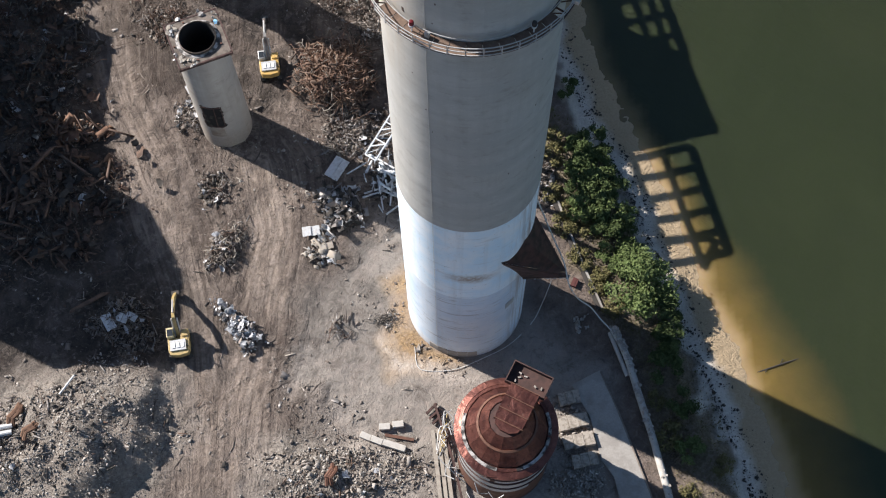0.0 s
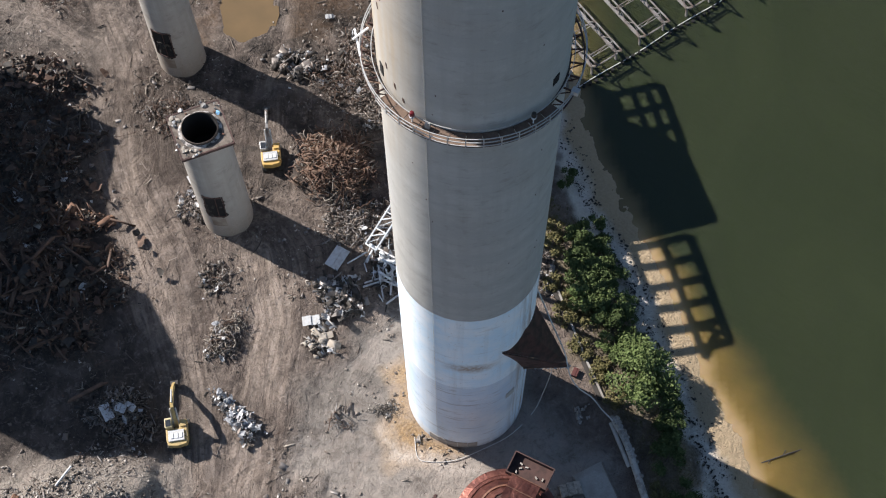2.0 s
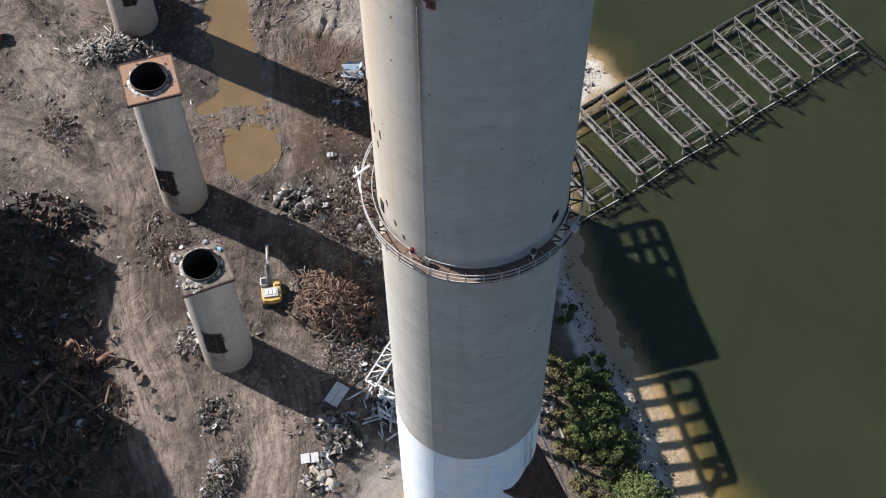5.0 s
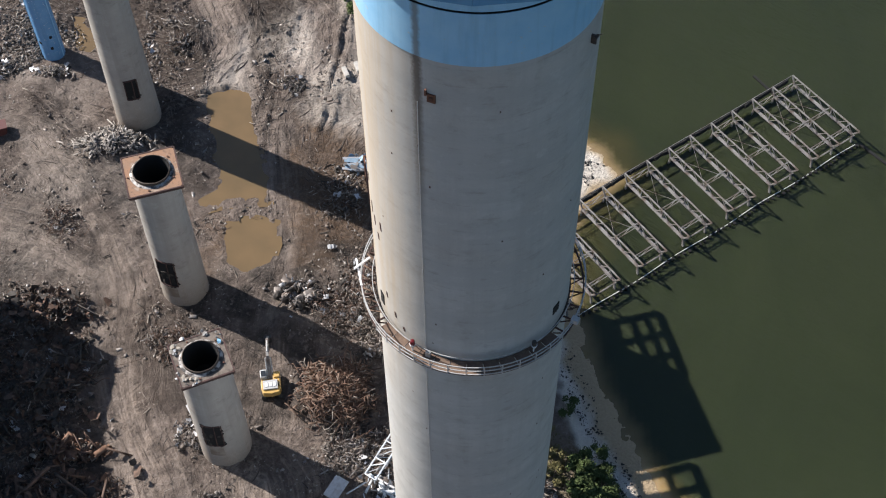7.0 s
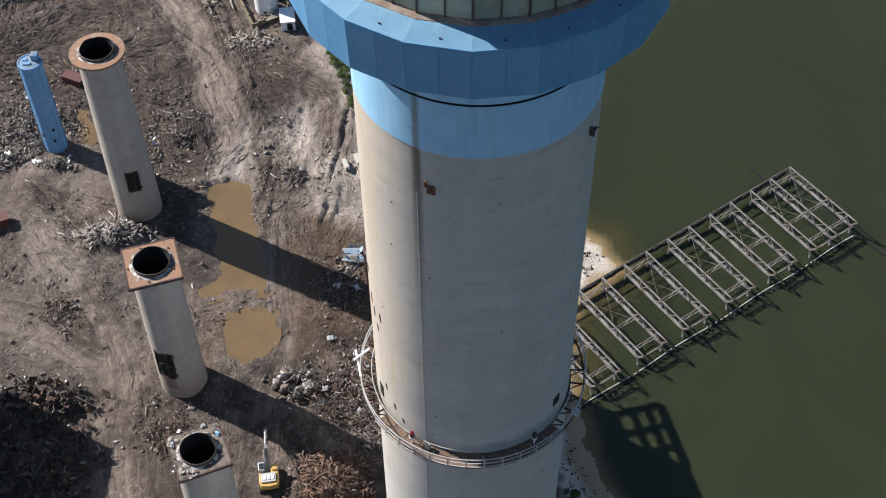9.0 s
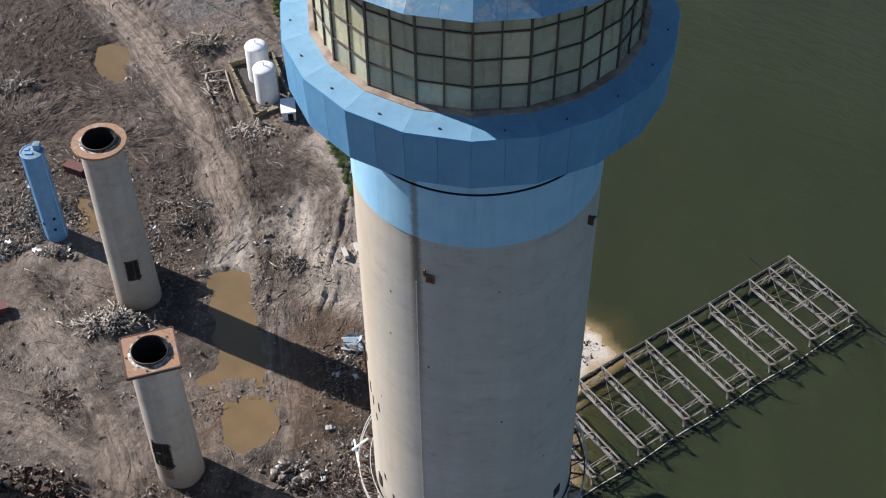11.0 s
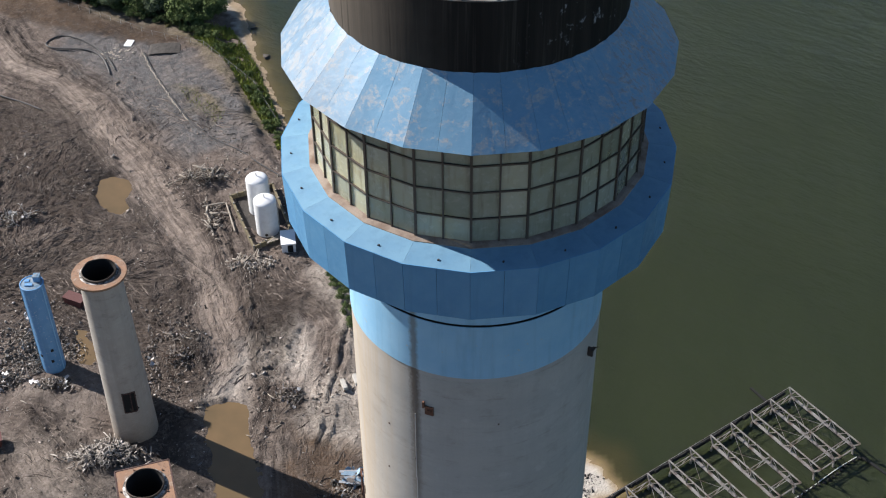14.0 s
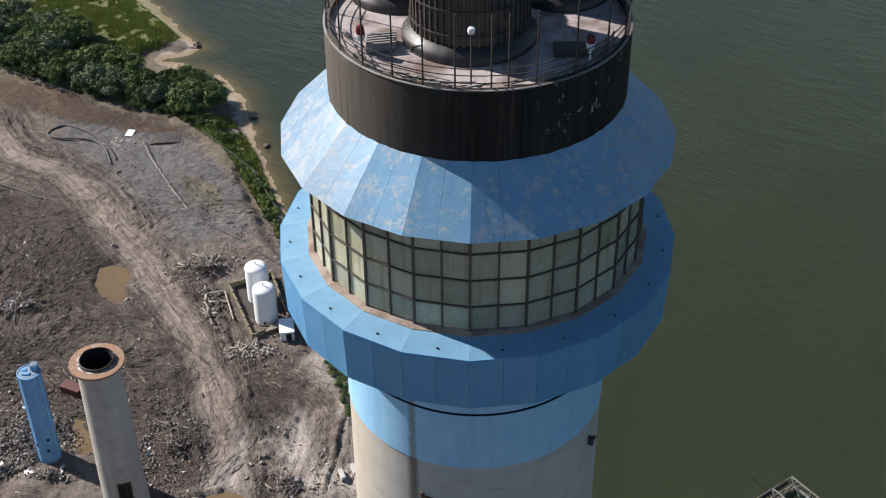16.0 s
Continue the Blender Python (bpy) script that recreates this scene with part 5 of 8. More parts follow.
gallery = part("gallery", Shape().lathe([(TR, 122.6), (11.1, 124.0), (11.1, 124.1), (TR, 122.75)], SIDES, start=radians(-90 + TURN0) ), M["blue"], stack, "blue sheet-metal gallery")
part("core", Shape().lathe([(8.6, 126.2), (8.6, 136.5)], 60), M["inner_wall"], stack, "dingy inner wall", True)
part("gallery_floor", Shape().lathe([(9.4, 127.68), (8.55, 127.7)], 60), M["rust_dark"], stack, "dark gallery floor")


def slab_between(quad, thick):
    """A plate with the given outer corners and a thickness inwards."""
    a, b, c, d_ = quad
    n = (b - a).cross(d_ - a).normalized() * thick
    return Shape().add([*quad, *[p + n for p in quad]], [(3, 2, 1, 0), (4, 5, 6, 7), (0, 1, 5, 4), (1, 2, 6, 5), (2, 3, 7, 6), (3, 0, 4, 7)])


def facet_parts(name, z0, r0, z1, r1, thick, material, split=2, gap=0.03, label=""):
    """Flat plates between two polygons, split along each facet."""
    out = []
    for s in range(split):
        f0, f1 = -1 + 2 * s / split, -1 + 2 * (s + 1) / split
        q = [facet(z0, r0, f0), facet(z0, r0, f1), facet(z1, r1, f1), facet(z1, r1, f0)]
        q[0].x += gap / 2
        q[3].x += gap / 2
        q[1].x -= gap / 2
        q[2].x -= gap / 2
        out.append(mesh_of(name, slab_between(q, -thick), material))
    for k in range(SIDES):
        for data in out:
            ob = new(name, data)
            ob.parent, ob.matrix_basis = gallery, pose(0, 0, 0, 0, 0, TURN0 + 9 + 18 * k)
            tagged(ob, label)


facet_parts("fascia_panel", 124.0, 11.32, 127.45, 11.46, 0.06, M["blue"], 2, 0.02)
facet_parts("ledge_panel", 127.45, 11.42, 127.75, 9.45, 0.06, M["ledge"], 1, 0.008)
lugs = Shape().box(-0.05, -10.81, 127.48, 0.03, -10.74, 127.6).box(0.0, -10.77, 127.52, 0.06, -10.71, 127.6)
lug_me = mesh_of("lug", lugs, M["dark_metal"])
for k in range(SIDES):
    for dz, dr in ((0, 0), (7.9, 1.55)):
        ob = new("lug", lug_me)
        ob.parent, ob.matrix_basis = gallery, pose(0, 0, 0, 0, 0, TURN0 + 9 + 18 * k) @ pose(0, dr, dz)
facet_parts("hood_panel", 134.45, 10.85, 137.35, 8.05, 0.05, M["hood"], 2, 0.012, "faded peeling blue sheet")
part("hood_lining", Shape().lathe([(10.7, 134.36), (7.95, 137.2)], SIDES, start=radians(-90 + TURN0)), M["dark_metal"], stack)
part("ledge_base", Shape().lathe([(11.15, 124.05), (11.2, 127.3), (9.3, 127.55)], SIDES, start=radians(-90 + TURN0)), M["dark_metal"], stack)
part("rust_line", Shape().lathe([(9.86, 127.66), (9.83, 127.73), (9.6, 127.80), (9.30, 127.84)], SIDES, start=radians(-90 + TURN0)), M["flashing"], stack, "rust-stained flashing at the foot of the glazing")
GR = 9.45
ROWS_Z = [127.75, 129.34, 131.04, 132.72, 134.4]
frame_shape = Shape()
for z in ROWS_Z:
    frame_shape.beam(facet(z, GR, -1), facet(z, GR, 1), 0.1, 0.085)
for f in (-1, 0):
    frame_shape.beam(facet(127.7, GR, f), facet(135.2, GR, f), 0.13 if f else 0.085, 0.1, (0, 1, 0))
frame_me = mesh_of("mullion", frame_shape, M["glass_frame"])
pane_me = []
for f in (-1, 0):
    for z0, z1 in zip(ROWS_Z[:-1], ROWS_Z[1:]):
        q = [facet(z0 + 0.05, GR - 0.05, f), facet(z0 + 0.05, GR - 0.05, f + 1), facet(z1 - 0.05, GR - 0.05, f + 1), facet(z1 - 0.05, GR - 0.05, f)]
        pane_me.append(mesh_of("pane", slab_between(q, -0.03), M["pane"]))
window_band = part("window_band", Shape().lathe([(GR - 0.06, 127.5), (GR - 0.06, 127.72)], SIDES, start=radians(-90 + TURN0)), M["glass_frame"], stack, "ring of dusty bronze-framed windows")
for k in range(SIDES):
    m = pose(0, 0, 0, 0, 0, TURN0 + 8.75 + 18 * k)
    for nm, data in [("mullion", frame_me)] + [("pane", p) for p in pane_me]:
        ob = new(nm, data)
        ob.parent, ob.matrix_basis = window_band, m
        ob.visible_shadow = nm != "pane" or TO_SUN.x * math.sin(radians(TURN0 + 8.75 + 18 * k)) - TO_SUN.y * math.cos(radians(TURN0 + 8.75 + 18 * k)) < 0.1

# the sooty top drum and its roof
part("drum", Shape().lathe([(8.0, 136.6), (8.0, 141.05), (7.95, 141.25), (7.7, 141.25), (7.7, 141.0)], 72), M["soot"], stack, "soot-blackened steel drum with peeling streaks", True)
part("drum_rim", Shape().lathe([(8.0, 141.2), (8.025, 141.21), (8.025, 141.26), (7.93, 141.28), (7.88, 141.2)], 72), M["truss"], stack, "pale battered rim", True)
part("roof_deck", Shape().lathe([(7.75, 141.0), (0.01, 141.06)], 48), M["deck"], stack, "pale weathered roof deck with rust stains")
rails = Shape()
POSTS = [-168, -150, -132, -115, -97, -80, -62, -47, -33, -21, -9.5, 3, 9, 19, 35, 52, 68, 84, 100, 118, 136, 154, 172]
for h in (0.35, 0.75, 1.1):
    rails.lathe([(7.82, 141.2 + h), (7.86, 141.2 + h), (7.86, 141.24 + h), (7.82, 141.24 + h), (7.82, 141.2 + h)], 60)
part("roof_rail", rails, M["dark_metal"], stack, "rusty thin guard rails")
for deg in POSTS:
    tall = 1.2 if deg in (-168, 172) else 3.9
    part("roof_post", Shape().cylinder((0, 0, 0), (0, 0, tall), 0.045, n=6), M["dark_metal"], stack, at=on_shaft(deg, 141.2, 7.84))
clutter = Shape()
for k in range(46):
    a = radians(random.uniform(-80, 80))
    r = random.uniform(6.9, 7.45)
    clutter.beam((r * math.sin(a), -r * math.cos(a), 141.1), (r * math.sin(a + 0.12), -r * math.cos(a + 0.12), 141.1 + random.uniform(0.02, 0.2)), random.uniform(0.04, 0.11))
part("roof_clutter", clutter, M["truss"], stack, "loose boards and pipes along the edge", kind="stuff")
for x, y, r, top in ((-0.45, -1.75, 2.95, 6.0), (-4.15, 3.1, 2.1, 5.0), (4.55, 3.1, 2.1, 5.0)):
    flue = part("flue", Shape().lathe([(r, 0.6), (r, top), (r - 0.2, top), (r - 0.2, 1)], 48), M["flue"], stack, "dark ribbed steel flue", True, at=pose(x, y, 141.02))
    part("skirt", Shape().lathe([(r + 0.55, 0), (r + 0.52, 0.3), (r + 0.42, 0.42), (r + 0.1, 0.78), (r, 0.8)], 48), M["skirt"], flue, "dark conical skirt", True)
    ribs = Shape()
    for k in range(52):
        a = math.tau * k / 52
        ribs.beam(((r + 0.05) * math.cos(a), (r + 0.05) * math.sin(a), 0.8), ((r + 0.05) * math.cos(a), (r + 0.05) * math.sin(a), top), 0.1, 0.1, (math.cos(a), math.sin(a), 0))
    part("rib", ribs, M["flue"], flue)
    for h in (1.3, 2.6, 3.9):
        part("hoop", Shape().lathe([(r + 0.1, h), (r + 0.15, h), (r + 0.15, h + 0.1), (r + 0.1, h + 0.1)], 48), M["dark_metal"], flue)
beacon("beacon", pose(-5.9, -3.6, 141.05), stack)
beacon("beacon", pose(5.35, -4.75, 141.05), stack)
globe = part("lamp_post", Shape().cylinder((0, 0, 0), (0, 0, 2.7), 0.045, n=6), M["dark_metal"], stack, at=pose(-0.52, -7.0, 141.05))
part("globe", Shape().lathe([(0.03, 2.66), (0.15, 2.71), (0.19, 2.85), (0.15, 2.99), (0.03, 3.04)], 14), M["white"], globe, "white globe", True)
part("hatch", Shape().box(-0.8, -0.5, 0, 0.8, 0.5, 0.35), M["dark_metal"], stack, at=pose(4.45, -3.9, 141.05))
for k in range(5):
    part("rack", Shape().box(-0.75, -0.06, 0, 0.75, 0.06, 0.5), M["truss"], stack, at=pose(-4.9, -3.6 + k * 0.26, 141.05, 0, 0, 10))

# ---- the three stubby concrete chimneys and the blue stack ----


def opening_box(w, h, depth=0.5):
    return Shape().box(-w / 2, -0.05, -h / 2, w / 2, depth, h / 2)


def pierced_square(size, hole, z0, z1, n=48):
    """A square plate with a round hole."""
    outer, inner = [], []
    for i in range(n):
        a = math.tau * (i + 0.5) / n
        c, s = math.cos(a), math.sin(a)
        k = size / 2 / max(abs(c), abs(s))
        outer.append((k * c, k * s))
        inner.append((hole * c, hole * s))
    rings = [[(x, y, z0) for x, y in inner], [(x, y, z0) for x, y in outer], [(x, y, z1) for x, y in outer], [(x, y, z1) for x, y in inner]]
    return Shape().add([p for ring in rings for p in ring], [(a * n + i, a * n + (i + 1) % n, b * n + (i + 1) % n, b * n + i) for a, b in ((0, 1), (1, 2), (2, 3), (3, 0)) for i in range(n)])


def chimney(x, y, r0, r1, top, label, cap, hole, win_deg, win_z, win_w, win_h, cap_mat="cap_plate", cap_label="rust-orange square cap plate"):
    c = thing("chimney", label, "chimney", pose(x, y, 0), "row of concrete chimneys")
    k = 12
    part("shaft", Shape().lathe([(r0 + (r1 - r0) * i / k, -0.6 + (top + 0.6) * i / k) for i in range(k + 1)], 56), M["chimney"], c, "dusty beige concrete", True)
    half_w = win_w / 2 / r0
    mid = radians(win_deg - 90)
    rr = [r0 + (r1 - r0) * z / top for z in (win_z - win_h / 2, win_z + win_h / 2)]
    w = part("opening", Shape().lathe([(rr[0] + 0.02, win_z - win_h / 2), (rr[1] + 0.02, win_z + win_h / 2)], 8, start=mid - half_w, turn=2 * half_w), M["black"], c, "dark broken breach opening")
    fr = Shape()
    for q in (mid - half_w, mid + half_w, mid + half_w * 0.25):
        jit = half_w * 0.12
        fr.beam(((rr[0] + 0.06) * math.cos(q), (rr[0] + 0.06) * math.sin(q), win_z - win_h / 2), ((rr[1] + 0.06) * math.cos(q + jit), (rr[1] + 0.06) * math.sin(q + jit), win_z + win_h / 2), 0.14)
    for r, z in zip(rr, (win_z - win_h / 2, win_z + win_h / 2)):
        fr.lathe([(r, z - 0.1), (r + 0.12, z - 0.1), (r + 0.12, z + 0.1), (r, z + 0.1)], 8, start=mid - half_w, turn=2 * half_w)
    part("frame", fr, M["rust_dark"], w, "rusted frame")
    torn = win_w > 2.5
    debris = Shape()
    jag = random.Random(int(abs(x) * 10))
    for i in range(9 if torn else 1):
        q, z = mid + half_w * jag.uniform(-0.9, 0.9), win_z + win_h * jag.uniform(-0.48, 0.1)
        r = r0 + (r1 - r0) * z / top + 0.04
        debris.box(-jag.uniform(0.05, 0.3), -0.05, -jag.uniform(0.1, 0.6), jag.uniform(0.05, 0.3), 0.05, jag.uniform(0.1, 0.5), pose(r * math.cos(q), r * math.sin(q), z, jag.uniform(-20, 20), jag.uniform(-25, 25), math.degrees(q) + 90))
    part("torn_lining", debris, M["scrap_dark"], w, "torn dark lining inside the breach", kind="stuff")
    chips = Shape()
    for i in range(22 if torn else 3):
        side, z = jag.choice((-1, 1)), win_z + win_h * jag.uniform(-0.52, 0.52)
        q = mid + side * half_w * jag.uniform(0.94, 1.12)
        if i % 3 == 0:
            q, z = mid + half_w * jag.uniform(-1, 1), win_z + jag.choice((-1, 1)) * win_h * jag.uniform(0.48, 0.54)
        r = r0 + (r1 - r0) * z / top + 0.03
        chips.box(-jag.uniform(0.08, 0.25), -0.03, -jag.uniform(0.1, 0.3), jag.uniform(0.08, 0.25), 0.03, jag.uniform(0.1, 0.3), pose(r * math.cos(q), r * math.sin(q), z, 0, jag.uniform(-40, 40), math.degrees(q) + 90))
    part("broken_edge", chips, M["black"], w, "chipped sooty edge of the breach", kind="stuff")
    if not torn:
        return crown(c, x, y, r1, top, cap, hole, cap_mat, cap_label)
    soot = Shape().lathe([(r0 + (r1 - r0) * z / top + 0.012, z) for z in (win_z - win_h / 2 - 3.0, win_z - win_h / 2)], 6, start=mid - half_w * 0.8, turn=1.6 * half_w)
    part("run_off_stain", soot, M["stain"], c, "brown run-off stain below the breach")
    return crown(c, x, y, r1, top, cap, hole, cap_mat, cap_label)


def crown(c, x, y, r1, top, cap, hole, cap_mat, cap_label):
    """The cap plate, the flue liner and its torn lip."""
    kind, size, turn = cap
    if kind == "square":
        cp = part("cap", pierced_square(size, hole, top - 0.35, top), M[cap_mat], c, cap_label, at=pose(0, 0, 0, 0, 0, turn))
        rim = Shape()
        for i in range(4):
            b = pose(0, 0, 0, 0, 0, 90 * i)
            rim.beam(b @ Vector((-size / 2, -size / 2, top - 0.2)), b @ Vector((size / 2, -size / 2, top - 0.2)), 0.2, 0.5)
        part("rim", rim, M["rust_dark"], cp)
    else:
        cp = part("cap", Shape().lathe([(r1, top - 0.5), (size, top - 0.35), (size, top + 0.05), (hole, top + 0.1), (hole - 0.02, top - 0.4)], 40), M["cap_plate"], c, "rust-orange round cap ring")
    part("liner", Shape().lathe([(hole + 0.12, top + 0.02), (hole + 0.1, top + 0.3), (hole + 0.03, top + 0.42), (hole, top + 0.42), (hole - 0.05, top - 0.2), (hole - 0.1, top - 5), (0.02, top - 5.1)], 40), M["black"], c, "soot-black flue liner", True)
    lip = Shape()
    for i in range(40):
        q0, q1 = math.tau * i / 40, math.tau * (i + 1) / 40
        h = 0.45 + 0.28 * value_noise(np.array([math.cos(q0) * 2.4 + x]), np.array([math.sin(q0) * 2.4 + y]))[0]
        lip.add([((hole + r) * math.cos(q), (hole + r) * math.sin(q), top + z) for q in (q0, q1) for r, z in ((0.2, 0.0), (0.17, h), (0.07, h + 0.03))], [(0, 3, 4, 1), (1, 4, 5, 2)])
    part("liner_lip", lip, M["liner_rim"], c, "jagged blackened metal lip")
    part("lip_flange", Shape().lathe([(hole + 0.62, top + 0.015), (hole + 0.5, top + 0.1), (hole + 0.18, top + 0.13)], 40), M["torn_rim"], c, "torn pale flange", True)
    if kind == "square":
        for i in range(5):
            q = math.tau * i / 5 + turn
            part("bolt", Shape().box(-0.1, -0.1, top, 0.1, 0.1, top + 0.18, pose((hole + 0.9) * math.cos(q), (hole + 0.9) * math.sin(q), 0, 0, 0, i * 31)), M["rust"], cp)
    return c


c1 = chimney(-32.78, 89.61, 3.67, 3.45, 24.3, "squat concrete chimney with torn square cap plate", ("square", 7.1, 22), 2.3, -6, 9.2, 2.7, 5.4, "torn_cap", "grimy torn square cap plate")
torn = thing("torn_sheeting", "torn white and blue sheeting snagged on the chimney cap", "sheeting", pose(-32.78, 89.61, 0))
for k in range(30):
    q = random.choice((1, 2, 2, 0)) * math.pi / 2 + radians(22) + random.uniform(-0.5, 0.5) + math.pi / 4
    r = random.uniform(3.2, 4.3)
    sh = Shape()
    w = random.uniform(0.15, 0.45)
    sh.add([(-w, -w * 0.5, 0), (w * 0.2, -w * 0.7, 0.15), (w, -w * 0.2, -0.1), (w * 0.8, w * 0.5, 0.1), (0, w * 0.7, 0.2), (-w * 0.9, w * 0.4, -0.05)], [(0, 1, 4, 5), (1, 2, 3, 4)])
    part("scrap_sheet", sh, M["pale_blue" if k == 0 else "galv" if k % 5 == 0 else "truss" if k % 2 else "plank"], torn, at=pose(r * math.cos(q), r * math.sin(q), 24.36 + random.uniform(0, 0.12), random.uniform(-15, 15), random.uniform(-15, 15), random.uniform(0, 360)))
c2 = chimney(-41.9, 117.44, 3.65, 3.3, 29.0, "concrete chimney with rusty square cap plate", ("square", 7.6, 17), 2.5, -20, 8.6, 3.0, 6.0)
c3 = chimney(-54.2, 154.24, 3.87, 3.3, 36.2, "concrete chimney with rusty round cap ring", ("round", 4.3, 0), 2.55, 18, 10.1, 2.2, 4.4)

blue = thing("blue_stack", "slim bright blue painted steel stack on the rubble", "chimney", pose(-71.75, 169.6, 0))
part("shaft", Shape().lathe([(2.0, -0.5), (2.0, 20.1), (2.06, 20.12), (2.06, 20.42), (1.9, 20.45), (1.88, 20.3)], 36), M["bright_blue"], blue, "", True)
part("top", Shape().lathe([(1.9, 20.32), (1.2, 20.4), (0.02, 20.42)], 24), M["hood"], blue, "peeling blue top")
part("box", Shape().box(0.3, 0.2, 20.3, 1.4, 1.3, 21.5), M["bright_blue"], blue, "blue box on the lid")
part("box_lid", Shape().box(0.25, 0.15, 21.5, 1.45, 1.35, 21.56).box(0.65, 0.55, 21.56, 1.05, 0.95, 21.62), M["hood"], blue, "pale peeling lid")
part("hatch", Shape().box(-1.0, -0.9, 20.36, 0.3, -0.3, 20.62).box(-1.3, 0.2, 20.36, -0.5, 0.9, 20.55), M["bright_blue"], blue)
part("seam", Shape().beam((-1.9, -0.75, 0), (-1.9, -0.75, 20.1), 0.12).beam((1.9, -0.75, 0), (1.9, -0.75, 20.1), 0.12), M["pale_blue"], blue, "pale weld seams")
part("bracket", Shape().box(-2.6, -0.6, 12, -1.8, 0.2, 12.3).beam((-2.6, -0.5, 12), (-2.6, -0.5, 13.4), 0.1).beam((-2.6, 0.1, 12), (-2.6, 0.1, 13.4), 0.1).beam((-2.6, -0.5, 13.4), (-2.6, 0.1, 13.4), 0.1), M["galv"], blue)
for a, z in ((20, 3.0), (-35, 4.2), (30, 5.6)):
    part("opening", Shape().box(-0.25, -0.05, -0.3, 0.25, 0.1, 0.3), M["black"], blue, at=pose(2.0 * math.sin(radians(a)), -2.0 * math.cos(radians(a)), z, 0, 0, a))

# ---- buildings that stand out of sight and cast their shade into the yard ----


def plant_building(x0, y0, x1, y1, top, label, north=None):
    """north: the eaves' height on the north side, where the roof slopes."""
    n = north or top
    b = thing("plant_building", label, "building", pose(0, 0, 0))
    turn90 = pose(0, 0, 0, 0, 0, 90)
    part("wall", Shape().side([(y0, -0.5), (y1, -0.5), (y1, n), (y0, top)], -x1, -x0, turn90), M["cladding"], b)
    part("roof", Shape().side([(y0, top), (y1, n), (y1, n + 0.4), (y0, top + 0.4)], -x1 - 0.3, -x0 + 0.3, turn90), M["dark_metal"], b)
    return b


plant_building(-118, 88.9, -79, 95.4, 30.2, "grey corrugated plant building with a sloping roof", 26.0)
plant_building(-118, 95.8, -79, 101.6, 22.1, "grey corrugated plant annexe beside the yard")
plant_building(-94, 73.3, -79, 88.6, 30.6, "tall grey corrugated plant building beside the yard")
plant_building(-118, 104.5, -79, 119.5, 20.5, "low grey corrugated plant building beside the yard")

# the half-stripped steel building behind the stack
frame_house = thing("steel_frame_building", "half-stripped steel frame building behind the stack", "building")
FA, FB = Vector((0.24, -0.97, 0)).normalized(), Vector((0.97, 0.24, 0)).normalized()
FO = Vector((0.07, 120.8, 0))


def fp(s, w, z):
    return FO + FA * s - FB * w + Vector((0, 0, z))


def bar(a, b, w=0.55, name="girder"):
    part(name, Shape().beam(a, b, w, 0.7), M["rust"], frame_house, "rusted steel girder")


FT = 20.5
for s0, s1, n, first, wide in ((19, 36.4, 5, -1.0, 14.2), (-7.4, 4.2, 3, -5.0, 7.4)):
    for u, thick in ((0, 0.75), (wide * 0.3, 0.4), (wide * 0.62, 0.4), (wide, 0.4)):
        bar(fp(s0, first + u, FT), fp(s1, first + u, FT), thick)
    for i in range(n + 1):
        s = s0 + (s1 - s0) * i / n
        bar(fp(s, first, FT), fp(s, first + wide, FT), 0.7)
        bar(fp(s, first + wide, -0.5), fp(s, first + wide, FT), 0.6, "column")
bar(fp(34.2, 0, FT), fp(38, 3.4, FT), 0.3)
bar(fp(34.2, 0, FT), fp(32.4, 7.0, FT), 0.3)
# clad volume hidden behind the stack, sized by the shadow it has to cast
clad = Shape().add([fp(s, u, z) for z in (1.0, 20.8) for s, u in ((3.8, -5.0), (17.6, -5.6), (17.8, 12.6), (3.8, 11.6))], [(3, 2, 1, 0), (4, 5, 6, 7), (0, 1, 5, 4), (1, 2, 6, 5), (2, 3, 7, 6), (3, 0, 4, 7)])
part("clad_house", clad, M["cladding"], frame_house, "clad upper house")
# unseen extra block, added only to keep the sun off the beach
rear = Shape().add([fp(s, u, z) for z in (-0.5, 20.8) for s, u in ((-8.0, 2.5), (3.7, 2.5), (3.7, 11.0), (-8.0, 10.0))], [(3, 2, 1, 0), (4, 5, 6, 7), (0, 1, 5, 4), (1, 2, 6, 5), (2, 3, 7, 6), (3, 0, 4, 7)])
part("rear_shade_block", rear, M["cladding"], frame_house, "unseen clad rear block that shades the beach")
low = Shape().add([fp(s, u, z) for z in (-0.5, 11.0) for s, u in ((-5, 2), (20, 2), (20, 10), (-5, 8))], [(3, 2, 1, 0), (4, 5, 6, 7), (0, 1, 5, 4), (1, 2, 6, 5), (2, 3, 7, 6), (3, 0, 4, 7)])
part("lower_house", low, M["cladding"], frame_house, "clad lower house")

# ---- the rusty silo with a cone top ----
silo = thing("silo", "squat steel silo with a rust-red cone roof and duct box", "silo", pose(6.66, 39.76, 6.02) @ Matrix.Scale(0.965, 4))
part("body", Shape().lathe([(6.1, -7.0), (6.1, 9.4)], 56), M["rust"], silo, "rusted banded body", True)
for z, hh, a0, a1 in ((8.0, 0.5, 170, 268), (8.0, 0.5, 274, 360), (6.0, 0.7, 180, 250), (6.2, 0.5, 256, 340), (3.6, 0.9, 170, 350), (1.0, 0.7, 185, 300)):
    part("hoop", Shape().lathe([(6.1, z - hh), (6.2, z - hh + 0.05), (6.2, z + hh - 0.05), (6.1, z + hh)], 40, start=radians(a0), turn=radians(a1 - a0)), M["galv"], silo, "dull silver band plate")
